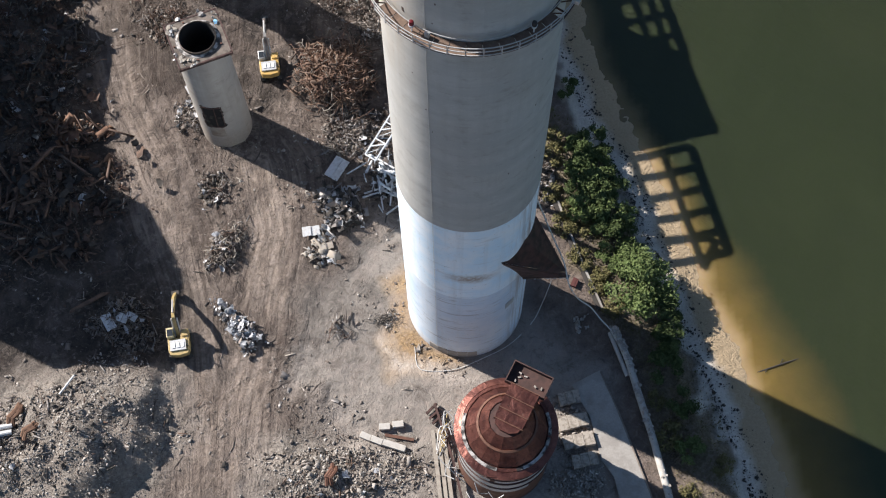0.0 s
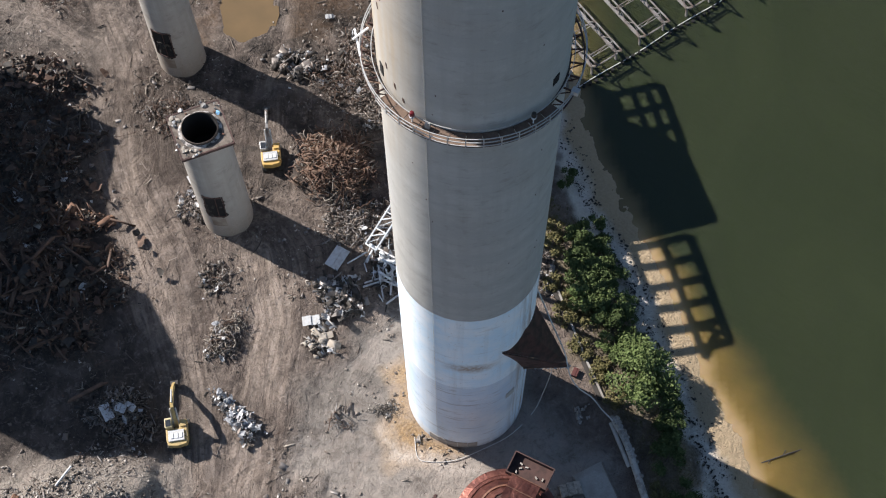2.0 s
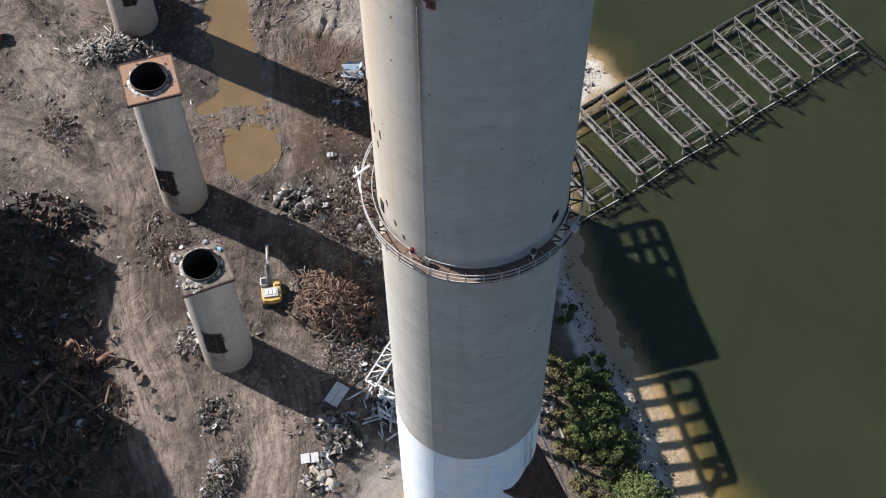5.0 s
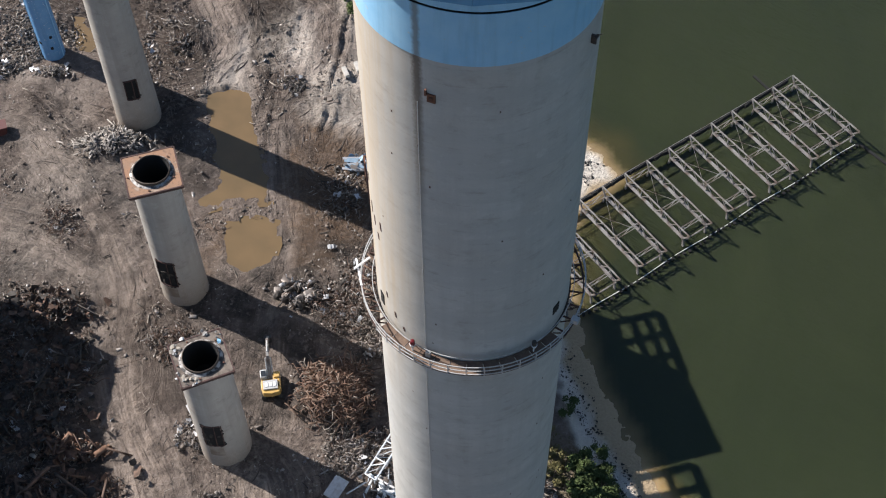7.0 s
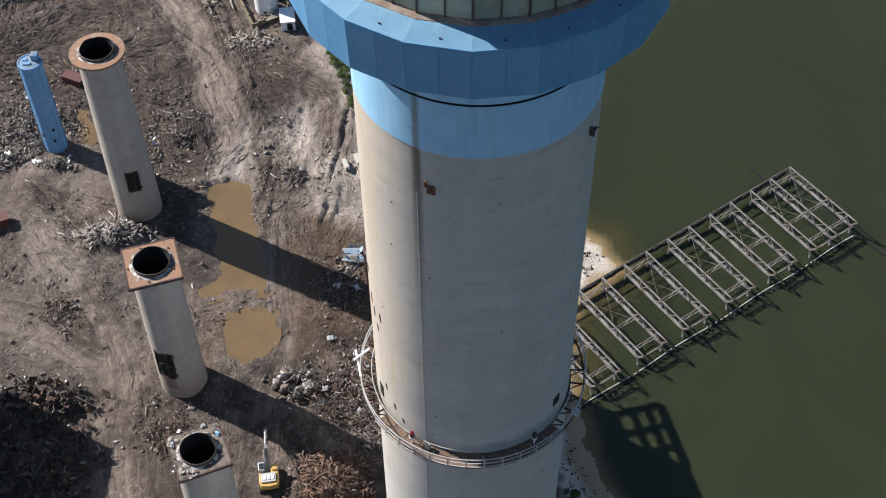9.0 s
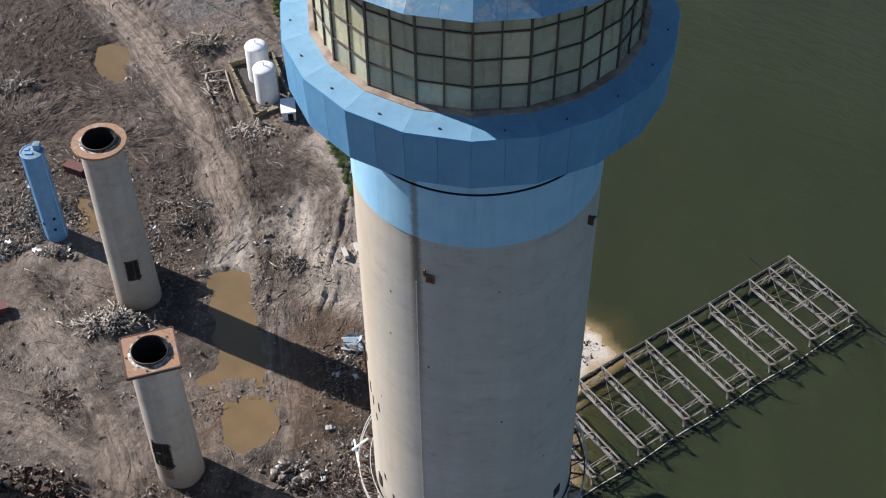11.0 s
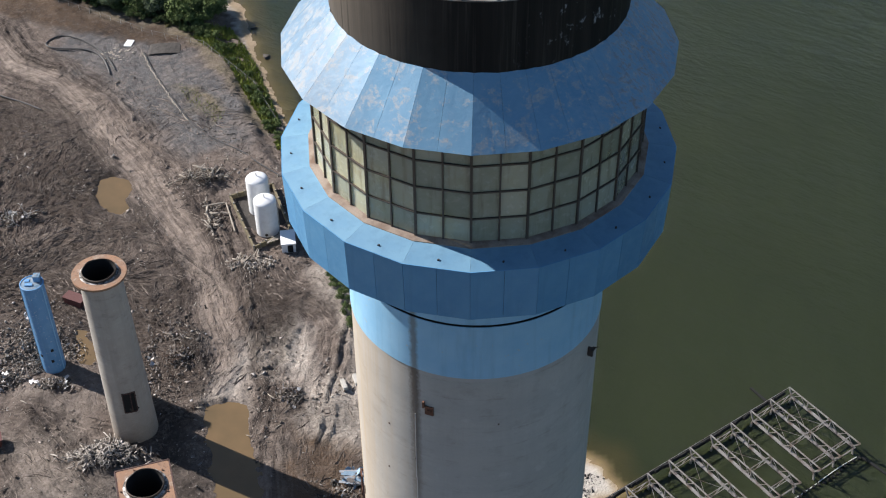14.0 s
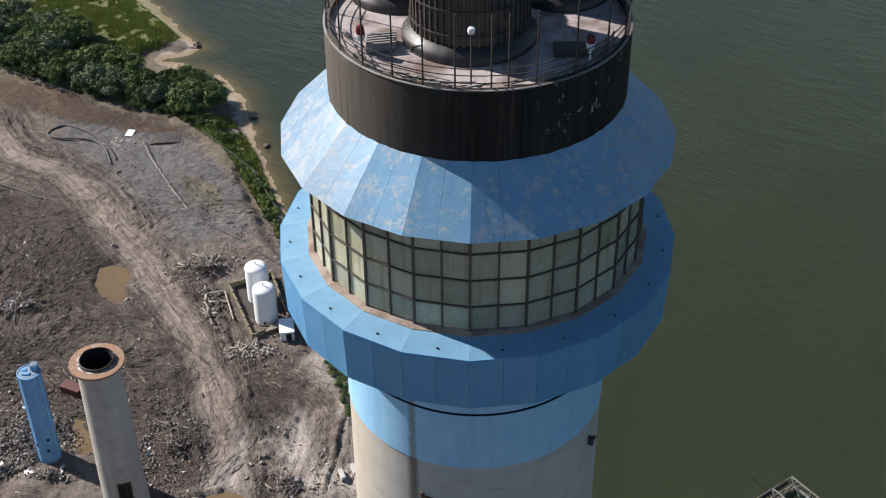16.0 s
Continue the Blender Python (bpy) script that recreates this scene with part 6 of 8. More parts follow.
for z in (9.0, 7.0, 4.9, 2.2):
    part("stiffener", Shape().lathe([(6.1, z - 0.15), (6.28, z - 0.1), (6.28, z + 0.1), (6.1, z + 0.15)], 56), M["rust_dark"], silo)
part("eave", Shape().lathe([(6.1, 9.3), (6.65, 9.4), (6.65, 9.75), (5.75, 10.05), (5.7, 10.0)], 56), M["rust_red"], silo, "rust-red eave ring")
part("curb", Shape().lathe([(5.72, 9.98), (5.66, 10.1), (5.32, 10.16), (5.2, 10.1)], 56), M["rust_red"], silo)
for a0, a1 in ((160, 256), (282, 346), (349, 380)):
    part("walk_ring", Shape().lathe([(5.74, 10.0), (5.70, 10.16), (5.32, 10.24), (5.27, 10.1)], 20, start=radians(a0), turn=radians(a1 - a0)), M["torn_rim"], silo, "pale torn ring band")
NC = 14
gore = Shape()
for k in range(NC):
    a0, a1 = math.tau * k / NC + 0.003, math.tau * (k + 1) / NC - 0.003
    prof = ((5.22, 10.25), (3.75, 12.5), (3.6, 12.6), (2.4, 14.4))
    gore = Shape()
    for (ra, za), (rb, zb) in zip(prof[:-1], prof[1:]):
        gore.add([(ra * math.cos(a0), ra * math.sin(a0), za), (ra * math.cos(a1), ra * math.sin(a1), za), (rb * math.cos(a1), rb * math.sin(a1), zb), (rb * math.cos(a0), rb * math.sin(a0), zb)], [(0, 1, 2, 3)])
    part("roof_panel", gore, M["rust_red"], silo)
part("roof_ring", Shape().lathe([(3.85, 12.3), (3.85, 12.6), (3.6, 12.75), (3.5, 12.6)], 48), M["rust"], silo)
part("cone_core", Shape().lathe([(5.15, 10.1), (3.65, 12.35), (2.3, 14.3), (0.02, 14.4)], 32), M["rust_dark"], silo)
# the duct runs off the cone towards the stack
duct = part("duct", Shape().prism([(-1.9, 3.4), (-1.9, -1.2), (-1.5, -2.2), (-0.6, -2.7), (0.6, -2.7), (1.5, -2.2), (1.9, -1.2), (1.9, 3.4)], 12.4, 14.9), M["rust_red"], silo, "rust-red duct hood", at=pose(0.75, 0.7, 0, 0, 0, -27))
for y in (-1.6, -0.1, 1.6, 3.3):
    part("flange", Shape().box(-1.98, y - 0.05, 12.4, 1.98, y + 0.05, 15.04), M["rust"], duct)
tray = Shape().box(-2.7, 0, 0, 2.7, 3.0, 0.2).box(-2.7, 0, 0.2, -2.55, 3.0, 1.0).box(2.55, 0, 0.2, 2.7, 3.0, 1.0).box(-2.55, 0, 0.2, 2.55, 0.15, 1.0).box(-2.55, 2.85, 0.2, 2.55, 3.0, 1.0)
tray = part("duct_tray", tray, M["rust_dark"], silo, "open rusted duct end with rubble in it", at=pose(2.15, 3.75, 13.4, 0, 0, -27))
bits = Shape()
for k in range(6):
    bits.box(-0.2, -0.09, 0.2, 0.2, 0.09, 0.4, pose(random.uniform(-2, 2), random.uniform(0.5, 2.5), 0, 0, 0, random.uniform(0, 180)))
part("fallen_bricks", bits, M["pale_rubble"], tray)
tie = Shape()
for k in range(18):
    a = random.uniform(2.4, 4.6)
    r = random.uniform(6.6, 8.2)
    tie.tube([(r * math.cos(a), r * math.sin(a), random.uniform(0.5, 3)), ((r + 0.8) * math.cos(a + 0.15), (r + 0.8) * math.sin(a + 0.15), random.uniform(1, 4)), ((r + 0.2) * math.cos(a + 0.3), (r + 0.2) * math.sin(a + 0.3), random.uniform(0.5, 5))], 0.06, 5)
part("torn_pipes", tie, M["galv"], silo, "torn pale pipes and wires hanging at its side", kind="stuff")
part("hatch", Shape().box(-1.9, -0.8, -0.12, 1.9, 0.8, 0.12), M["rust_red"], silo, at=pose(-0.6, -5.6, 9.5, -18, 0, -4))

# ---- the stripped pier ----
pier = thing("pier", "stripped steel truss pier standing in green water", "pier")
PU, PV = Vector((0.8205, 0.5716, 0)), Vector((-0.5716, 0.8205, 0))
PO = Vector((70.5, 147.6, 0))
SPACE, SPAN, TOP, BOT = 4.82, 16.3, 1.5, -0.2


def pp(s, w, z):
    return PO - PU * s + PV * w + Vector((0, 0, z))


def truss_shape():
    sh = Shape()
    sh.beam(pp(0, 0, TOP), pp(0, SPAN, TOP), 0.2, 0.18)
    sh.beam(pp(0, 1.2, BOT), pp(0, SPAN - 0.9, BOT), 0.5, 0.22)
    sh.beam(pp(0, 0, TOP), pp(0, 1.2, BOT), 0.22)
    sh.beam(pp(0, SPAN, TOP), pp(0, SPAN - 0.9, BOT), 0.22)
    n = 8
    for i in range(n):
        a, b = 1.2 + (SPAN - 2.1) * i / n, 1.2 + (SPAN - 2.1) * (i + 1) / n
        if i % 2:
            sh.beam(pp(0, a, TOP), pp(0, b, BOT), 0.085)
        else:
            sh.beam(pp(0, a, BOT), pp(0, b, TOP), 0.085)
        if i in (3, 6):
            sh.beam(pp(0, a, BOT), pp(0, a, TOP), 0.2)
    for w in (1.2, SPAN - 0.9):
        sh.beam(pp(0, w, BOT), pp(0, w + (-0.5 if w < 2 else 0.4), WATER - 1.5), 0.3)
    return sh


truss_me = mesh_of("truss", truss_shape(), M["truss"])
brace = Shape()
for w in (2.2, 7.0, 14.9):
    brace.beam(pp(0.1, w, TOP), pp(SPACE - 0.1, w, TOP), 0.13)
    brace.beam(pp(0.1, w + 0.1, BOT + 0.5), pp(SPACE - 0.1, w + 0.1, BOT + 0.5), 0.1)
    for i in range(3):
        brace.beam(pp(0.1 + 1.54 * i, w, TOP if i % 2 else BOT + 0.5), pp(1.64 + 1.54 * i, w + 0.1, BOT + 0.5 if i % 2 else TOP), 0.08)
brace.beam(pp(0.1, 0.7, BOT + 0.2), pp(SPACE - 0.1, 0.7, BOT + 0.2), 0.2)
for wa, wb in ((7.0, 14.9),):
    brace.beam(pp(0.2, wa, BOT), pp(SPACE - 0.2, wb, BOT), 0.05)
    brace.beam(pp(SPACE - 0.2, wa, BOT), pp(0.2, wb, BOT), 0.05)
brace_me = mesh_of("cross_brace", brace, M["truss"])
for k in range(14):
    ob = new("truss", truss_me)
    ob.parent, ob.matrix_basis = pier, Matrix.Translation(-PU * SPACE * k)
for k in (0, 1, 3, 5, 7, 9, 11):
    ob = new("cross_brace", brace_me)
    ob.parent, ob.matrix_basis = pier, Matrix.Translation(-PU * SPACE * k)
for w, z in ((SPAN, TOP), (SPAN + 0.5, TOP - 0.9)):
    part("edge_rail", Shape().beam(pp(0, w, z), pp(SPACE * 13, w, z), 0.07 if w == SPAN else 0.16), M["truss" if w == SPAN else "black"], pier)
walkstuff = Shape()
for k in range(60):
    s = SPACE * 13 * k / 60
    walkstuff.cylinder(pp(s, SPAN + 0.75 + random.uniform(-0.2, 0.2), BOT - 0.5), pp(s + random.uniform(0.9, 1.5), SPAN + 0.75 + random.uniform(-0.2, 0.2), BOT - 0.4), 0.36, n=7)
part("timber_kerb", walkstuff, M["black"], pier, "broken dark timbers along the far edge", kind="stuff")
piles = Shape()
for k in range(58):
    s = SPACE * 13.2 * k / 58
    piles.cylinder(pp(s, -0.45 + 0.25 * math.sin(k * 0.7), WATER - 1), pp(s, -0.45 + 0.25 * math.sin(k * 0.7), WATER + 0.25 + 0.35 * random.random()), 0.27, n=7)
part("pile_stub", piles, M["black"], pier, "row of dark pile stubs", kind="stuff")
boom = thing("floating_boom", "thin white floating boom lying round the pier", "boom")
for a, b in ((0.0, 9.5), (10, 17), (17.6, 27), (27.6, 41), (41.6, 50), (50.8, 61)):
    part("float", Shape().tube([pp(s, 0.0 + 0.14 * math.sin(s * 0.35), WATER + 0.14) for s in np.linspace(a, b, 14)], 0.085, 6), M["cable"], boom)
chain = Shape()
for k in range(12):
    q = pp(-0.8 - k * 0.05, -0.8 - k * 0.62, WATER + 0.1)
    chain.box(-0.32, -0.22, -0.1, 0.32, 0.22, 0.2, Matrix.Translation(q) @ pose(0, 0, 0, 0, 0, -50))
    q = pp(3.2 - k * 0.02, SPAN + 0.6 + k * 0.62, WATER + 0.1)
    if k < 9:
        chain.box(-0.32, -0.22, -0.1, 0.32, 0.22, 0.2, Matrix.Translation(q) @ pose(0, 0, 0, 0, 0, -50))
part("chain", chain, M["black"], boom, "dark float chain", kind="stuff")

# ---- excavators ----


def excavator(at, paint, arm, reach, label, cab="galv"):
    e = thing("excavator", label, "excavator", at, "demolition excavators")
    for x in (-1.25, 1.25):
        tr = part("track", Shape().side([(-2.0, 0.25), (-1.75, 0.0), (1.75, 0.0), (2.0, 0.25), (2.05, 0.6), (1.75, 0.95), (-1.75, 0.95), (-2.05, 0.6)], x - 0.32, x + 0.32, pose(0, 0, 0, 0, 0, 90) @ pose(0, 0, 0)), M["rubber"], e, "dusty steel crawler track")
        shoes = Shape()
        for k in range(16):
            shoes.box(x - 0.36, -1.75 + k * 0.23, 0.95, x + 0.36, -1.75 + k * 0.23 + 0.13, 1.0)
        part("track_shoes", shoes, M["rubber"], tr)
    part("undercarriage", Shape().box(-0.95, -1.1, 0.4, 0.95, 1.1, 0.95).cylinder((0, 0, 0.9), (0, 0, 1.2), 0.75, n=20), M["dark_metal"], e)
    house = softened(part("house", Shape().prism([(-1.45, -1.3), (-1.2, -1.95), (0, -2.15), (1.2, -1.95), (1.45, -1.3), (1.45, 1.5), (0.35, 1.5), (0.35, 0.4), (-0.4, 0.4), (-1.45, 0.4)], 1.2, 2.25), M[paint], e, "body with rounded counterweight"), 0.08)
    part("engine_cover", Shape().box(-1.15, -1.45, 2.25, 1.0, 0.05, 2.5), M["galv"], house, "grey engine cover")
    for k in range(3):
        part("vent", Shape().box(-0.85 + k * 0.6, -1.1, 2.55, -0.45 + k * 0.6, -0.4, 2.6), M["white"], house)
    part("exhaust", Shape().cylinder((1.15, -0.9, 2.25), (1.15, -0.9, 3.0), 0.08, n=10), M["dark_metal"], house)
    cabin = softened(part("cab", Shape().side([(0.3, 1.2), (1.9, 1.2), (2.05, 1.7), (1.75, 2.9), (0.4, 2.95)], 0.5, 1.45, pose(0, 0, 0, 0, 0, 90)), M[cab], e, "operator cab"), 0.06)
    part("windscreen", Shape().side([(1.93, 1.5), (2.09, 1.72), (1.82, 2.78), (1.7, 2.7)], 0.56, 1.39, pose(0, 0, 0, 0, 0, 90)), M["cabglass"], cabin, "dark windscreen")
    part("side_window", Shape().side([(0.55, 1.9), (1.8, 1.9), (1.62, 2.75), (0.6, 2.78)], 1.44, 1.47, pose(0, 0, 0, 0, 0, 90)), M["cabglass"], cabin, "dark side window")
    part("roof_hatch", Shape().side([(0.55, 2.93), (1.5, 2.9), (1.5, 2.99), (0.55, 3.02)], 0.62, 1.32, pose(0, 0, 0, 0, 0, 90)), M["cabglass"], cabin, "dark roof hatch")
    part("toolbox", Shape().box(0.55, 0.5, 2.25, 1.35, 1.4, 2.5), M[paint], house)
    part("handrail", Shape().tube([(1.4, -1.2, 2.25), (1.4, -1.2, 2.9), (1.4, 0.3, 2.9), (1.4, 0.3, 2.25)], 0.04, 6), M["dark_metal"], house)
    part("boom", Shape().side([(0.6, 1.6), (0.9, 2.0), (reach * 0.33, 4.9), (reach * 0.4, 5.0), (reach * 0.72, 3.6), (reach * 0.72, 3.2), (reach * 0.4, 4.4), (reach * 0.33, 4.3), (1.0, 1.3)], -0.2, 0.2, pose(0.0, 0, 0, 0, 0, 90)), M[arm], e, "curved boom")
    part("stick", Shape().side([(reach * 0.68, 3.9), (reach * 0.78, 3.7), (reach * 1.0, 1.5), (reach * 0.97, 1.2), (reach * 0.7, 3.1)], -0.18, 0.18, pose(0, 0, 0, 0, 0, 90)), M[arm], e, "stick")
    part("grapple", Shape().side([(reach * 0.95, 1.6), (reach * 1.05, 1.2), (reach * 1.08, 0.5), (reach * 0.98, 0.1), (reach * 0.93, 0.5)], -0.5, 0.5, pose(0, 0, 0, 0, 0, 90)), M["dark_metal"], e, "dark grapple bucket")
    for x in (-0.38, 0.38):
        part("ram", Shape().cylinder((x, 0.9, 1.6), (x, reach * 0.34, 4.3), 0.12, n=10), M["galv"], e, "hydraulic ram")
    part("stick_ram", Shape().cylinder((0, reach * 0.42, 5.0), (0, reach * 0.72, 4.1), 0.11, n=10), M["galv"], e, "hydraulic ram")
    return e


excavator(pose(-37.1, 55.5, ground_at(-37.1, 55.5), 0, 0, 9), "yellow", "yellow", 7.3, "faded yellow excavator with raised boom on the yard", "cream")
excavator(pose(-26.8, 98.9, ground_at(-26.8, 98.9), 0, 0, 8), "orange", "truss", 8.4, "orange-yellow excavator beside a rusty scrap heap")

# ---- tanks and their pen ----
TANK_Z = ground_at(-38, 210)


def tank(x, y, r, h):
    t = thing("tank", "white domed upright storage tank", "tank", pose(x, y, TANK_Z), "pair of white tanks")
    dome = [(r, h - 0.2)] + [(r * math.cos(a), h - 0.2 + r * 0.36 * math.sin(a)) for a in np.linspace(0.2, 1.5, 6)]
    part("shell", Shape().lathe([(r, 0.3), (r, h * 0.5)] + dome, 36, cap_top=True), M["white"], t, "", True)
    part("skirt", Shape().lathe([(r * 0.94, -0.3), (r * 0.94, 0.32)], 36), M["dark_metal"], t)
    part("nozzle", Shape().cylinder((0, -r - 0.15, 1.0), (0, -r + 0.1, 1.0), 0.3, n=12), M["dark_metal"], t)
    part("vent", Shape().cylinder((0, 0, h + r * 0.3), (0, 0, h + r * 0.62), 0.12, n=8), M["galv"], t)
    part("ladder", Shape().beam((r + 0.15, -0.2, 0), (r + 0.15, -0.2, h), 0.06).beam((r + 0.15, 0.2, 0), (r + 0.15, 0.2, h), 0.06), M["galv"], t)
    return t


tank(-38.5, 214.6, 2.3, 8.5)
tank(-36.2, 207.6, 2.3, 8.3)
pen = thing("containment_pen", "low timber containment wall round the tanks", "enclosure")
corners = [(-45.2, 218.4), (-36.6, 222.4), (-31.4, 206.8), (-38.4, 201.6)]
for (ax, ay), (bx, by) in zip(corners, corners[1:] + corners[:1]):
    part("pen_wall", Shape().beam((ax, ay, TANK_Z + 0.4), (bx, by, TANK_Z + 0.4), 0.35, 1.5), M["pen_timber"], pen)
for (ax, ay), (bx, by) in zip(corners, corners[1:] + corners[:1]):
    for k in range(6):
        part("pen_post", Shape().box(-0.16, -0.16, -0.3, 0.16, 0.16, 1.45, pose(ax + (bx - ax) * k / 6, ay + (by - ay) * k / 6, TANK_Z)), M["plank"], pen)
part("pen_floor", Shape().prism(corners, TANK_Z - 0.4, TANK_Z + 0.02), M["timber"], pen, "wet dark floor")
for k in range(5):
    q = Vector((-34.8 + k * 0.55, 203.6 + k * 0.3, TANK_Z + 1.3))
    part("board", Shape().box(-0.18, -1.5, -0.06, 0.18, 1.5, 0.06, Matrix.Translation(q) @ pose(0, 0, 0, 0, 0, -38)), M["plank"], pen)
hut = thing("hut", "small white site hut with an open dark doorway", "hut", pose(-31.6, 203.0, TANK_Z, 0, 0, 8))
softened(part("wall", Shape().box(-1.4, -2.2, 0, 1.4, 2.2, 2.2), M["white"], hut), 0.05)
part("doorway", Shape().box(-0.2, -2.23, 0.1, 0.9, -2.19, 1.9), M["black"], hut)
part("roof", Shape().box(-1.5, -2.3, 2.2, 1.5, 2.3, 2.32), M["white"], hut)

# ---- scrap and rubble ----


def turned(n, flat=0.0):
    """Random rotations; flat: 1 keeps things lying down."""
    a, b, c = rng.uniform(0, math.tau, n), rng.normal(0, 1, n) * (1 - flat) * 1.2, rng.normal(0, 1, n) * (1 - flat) * 1.2
    ca, sa, cb, sb, cc, sc = np.cos(a), np.sin(a), np.cos(b), np.sin(b), np.cos(c), np.sin(c)
    o, i = np.zeros(n), np.ones(n)
    rz = np.stack([np.stack([ca, -sa, o], -1), np.stack([sa, ca, o], -1), np.stack([o, o, i], -1)], -2)
    rx = np.stack([np.stack([i, o, o], -1), np.stack([o, cb, -sb], -1), np.stack([o, sb, cb], -1)], -2)
    ry = np.stack([np.stack([cc, o, sc], -1), np.stack([o, i, o], -1), np.stack([-sc, o, cc], -1)], -2)
    return rz @ rx @ ry


CUBE = np.array([(x, y, z) for z in (-0.5, 0.5) for y in (-0.5, 0.5) for x in (-0.5, 0.5)])
CUBE_F = np.array([(0, 2, 3, 1), (4, 5, 7, 6), (0, 1, 5, 4), (2, 6, 7, 3), (0, 4, 6, 2), (1, 3, 7, 5)])


def pieces(n, kind, lo, hi):
    """n pieces about the origin: verts (n, k, 3) and the faces of one."""
    size = lo + (hi - lo) * rng.random(n) ** (4.5 if kind == "chunk" else 3.0)
    if kind in ("chunk", "plate", "slab", "strip"):
        v = CUBE[None] + rng.normal(0, 0.2 if kind == "chunk" else 0.08, (n, 8, 3))
        prop = {"chunk": (1, 0.75, 0.6), "plate": (1, 0.6, 0.06), "slab": (1, 0.6, 0.18), "strip": (1, 0.11, 0.06)}[kind]
        v = v * np.array(prop) * (0.6 + 0.8 * rng.random((n, 1, 3))) * size[:, None, None]
        f = CUBE_F
    elif kind == "crumple":
        g = np.array([(x, y, 0) for y in (-0.5, 0, 0.5) for x in (-0.5, 0, 0.5)])
        v = (g[None] * np.array([1, 0.7, 1]) + rng.normal(0, 0.12, (n, 9, 3))) * size[:, None, None]
        f = np.array([(0, 1, 4, 3), (1, 2, 5, 4), (3, 4, 7, 6), (4, 5, 8, 7)])
    else:
        k = 5
        s = np.linspace(-0.5, 0.5, k)
        bend = rng.normal(0, 0.9 if kind == "curl" else 0.3, (n, 1))
        twist = rng.normal(0, 0.5 if kind == "curl" else 0.12, (n, 1))
        mid = np.stack([s[None] + 0 * bend, bend * (s[None] ** 2 - 0.1) * 1.4, twist * np.sin(s[None] * 4)], -1) * size[:, None, None]
        w = (0.02 + 0.025 * rng.random(n)) * np.clip(size / 2, 0.7, 1.5)
        ring = np.array([(0, -1, -1), (0, 1, -1), (0, 1, 1), (0, -1, 1)])
        v = (mid[:, :, None, :] + ring[None, None] * w[:, None, None, None]).reshape(n, k * 4, 3)
        f = [(i * 4 + j, i * 4 + (j + 1) % 4, i * 4 + 4 + (j + 1) % 4, i * 4 + 4 + j) for i in range(k - 1) for j in range(4)]
        f = np.array(f + [(3, 2, 1, 0), (k * 4 - 4, k * 4 - 3, k * 4 - 2, k * 4 - 1)])
    return v, f, size


def heap_mesh(name, xy, kind, lo, hi, material, flat=0.5, lift=0.25, pile=0.0):
    n = len(xy)
    v, f, size = pieces(n, kind, lo, hi)
    v = np.einsum("nij,nkj->nki", turned(n, flat), v)
    z = top_of_ground(xy[:, 0], xy[:, 1]) + size * lift * 0.5 + pile * rng.random(n)
    v = v + np.stack([xy[:, 0], xy[:, 1], z], -1)[:, None]
    k = v.shape[1]
    faces = (f[None] + (np.arange(n) * k)[:, None, None]).reshape(-1, 4)
    me = bpy.data.meshes.new(name)
    me.vertices.add(n * k)
    me.vertices.foreach_set("co", v.astype(np.float32).ravel())
    me.loops.add(faces.size)
    me.loops.foreach_set("vertex_index", faces.astype(np.int32).ravel())
    me.polygons.add(len(faces))
    me.polygons.foreach_set("loop_start", np.arange(0, faces.size, 4, dtype=np.int32))
    me.update(calc_edges=True)
    me.materials.append(material)
    return me


def blob(n, cx, cy, rx, ry, turn=0.0, core=0.55):
    """n places in a ragged oval, denser in the middle."""
    a, r = rng.uniform(0, math.tau, n), rng.random(n) ** core
    r = r * (0.45 + 1.0 * value_noise(np.cos(a) * 2.3 + cx, np.sin(a) * 2.3 + cy)) * np.where(rng.random(n) < 0.12, 1.5, 1.0)
    x, y = np.cos(a) * r * rx, np.sin(a) * r * ry
    c, s = math.cos(radians(turn)), math.sin(radians(turn))
    return np.stack([cx + x * c - y * s, cy + x * s + y * c], -1)


def scrap_heap(label, cx, cy, rx, ry, turn, layers, category="scrap heap"):
    h = thing("scrap_heap", label, category, group="scrap heaps in the yard")
    for name, kind, n, lo, hi, mat, pile in layers:
        ob = new(name, heap_mesh(name, blob(n, cx, cy, rx, ry, turn), kind, lo, hi, M[mat], 0.45, 0.3, pile))
        ob.parent = h
        tagged(ob, kind="stuff")
    return h


MIXED = [("rubble", "chunk", 300, 0.07, 0.45, "rubble", 0.15), ("shard", "plate", 200, 0.15, 0.8, "rubble", 0.25), ("scrap_strip", "strip", 260, 0.3, 1.6, "scrap_grey", 0.4), ("splinter", "strip", 120, 0.25, 1.2, "plank", 0.35), ("pale_rubble", "chunk", 140, 0.07, 0.38, "pale_rubble", 0.2), ("dark_scrap", "plate", 70, 0.3, 1.2, "scrap_dark", 0.3), ("dark_bar", "rod", 60, 0.5, 2.2, "scrap_dark", 0.4)]


FINE = [("rubble", "chunk", 1400, 0.06, 0.36, "rubble", 0.03), ("stone", "chunk", 3000, 0.05, 0.30, "pale_rubble", 0.04), ("shard", "plate", 700, 0.12, 0.55, "pale_rubble", 0.06), ("rusty_bit", "strip", 90, 0.3, 1.2, "scrap_rust", 0.15)]


def mixed(k, rust=0, bright=0):
    out = [(a, b, int(n * k), lo, hi, m, p) for a, b, n, lo, hi, m, p in MIXED]
    if rust:
        out.append(("rusty_scrap", "curl", int(rust), 0.8, 2.6, "scrap_rust", 0.7))
    if bright:
        out.append(("bright_scrap", "crumple", int(bright), 0.3, 1.2, "scrap_bright", 0.5))
    return out


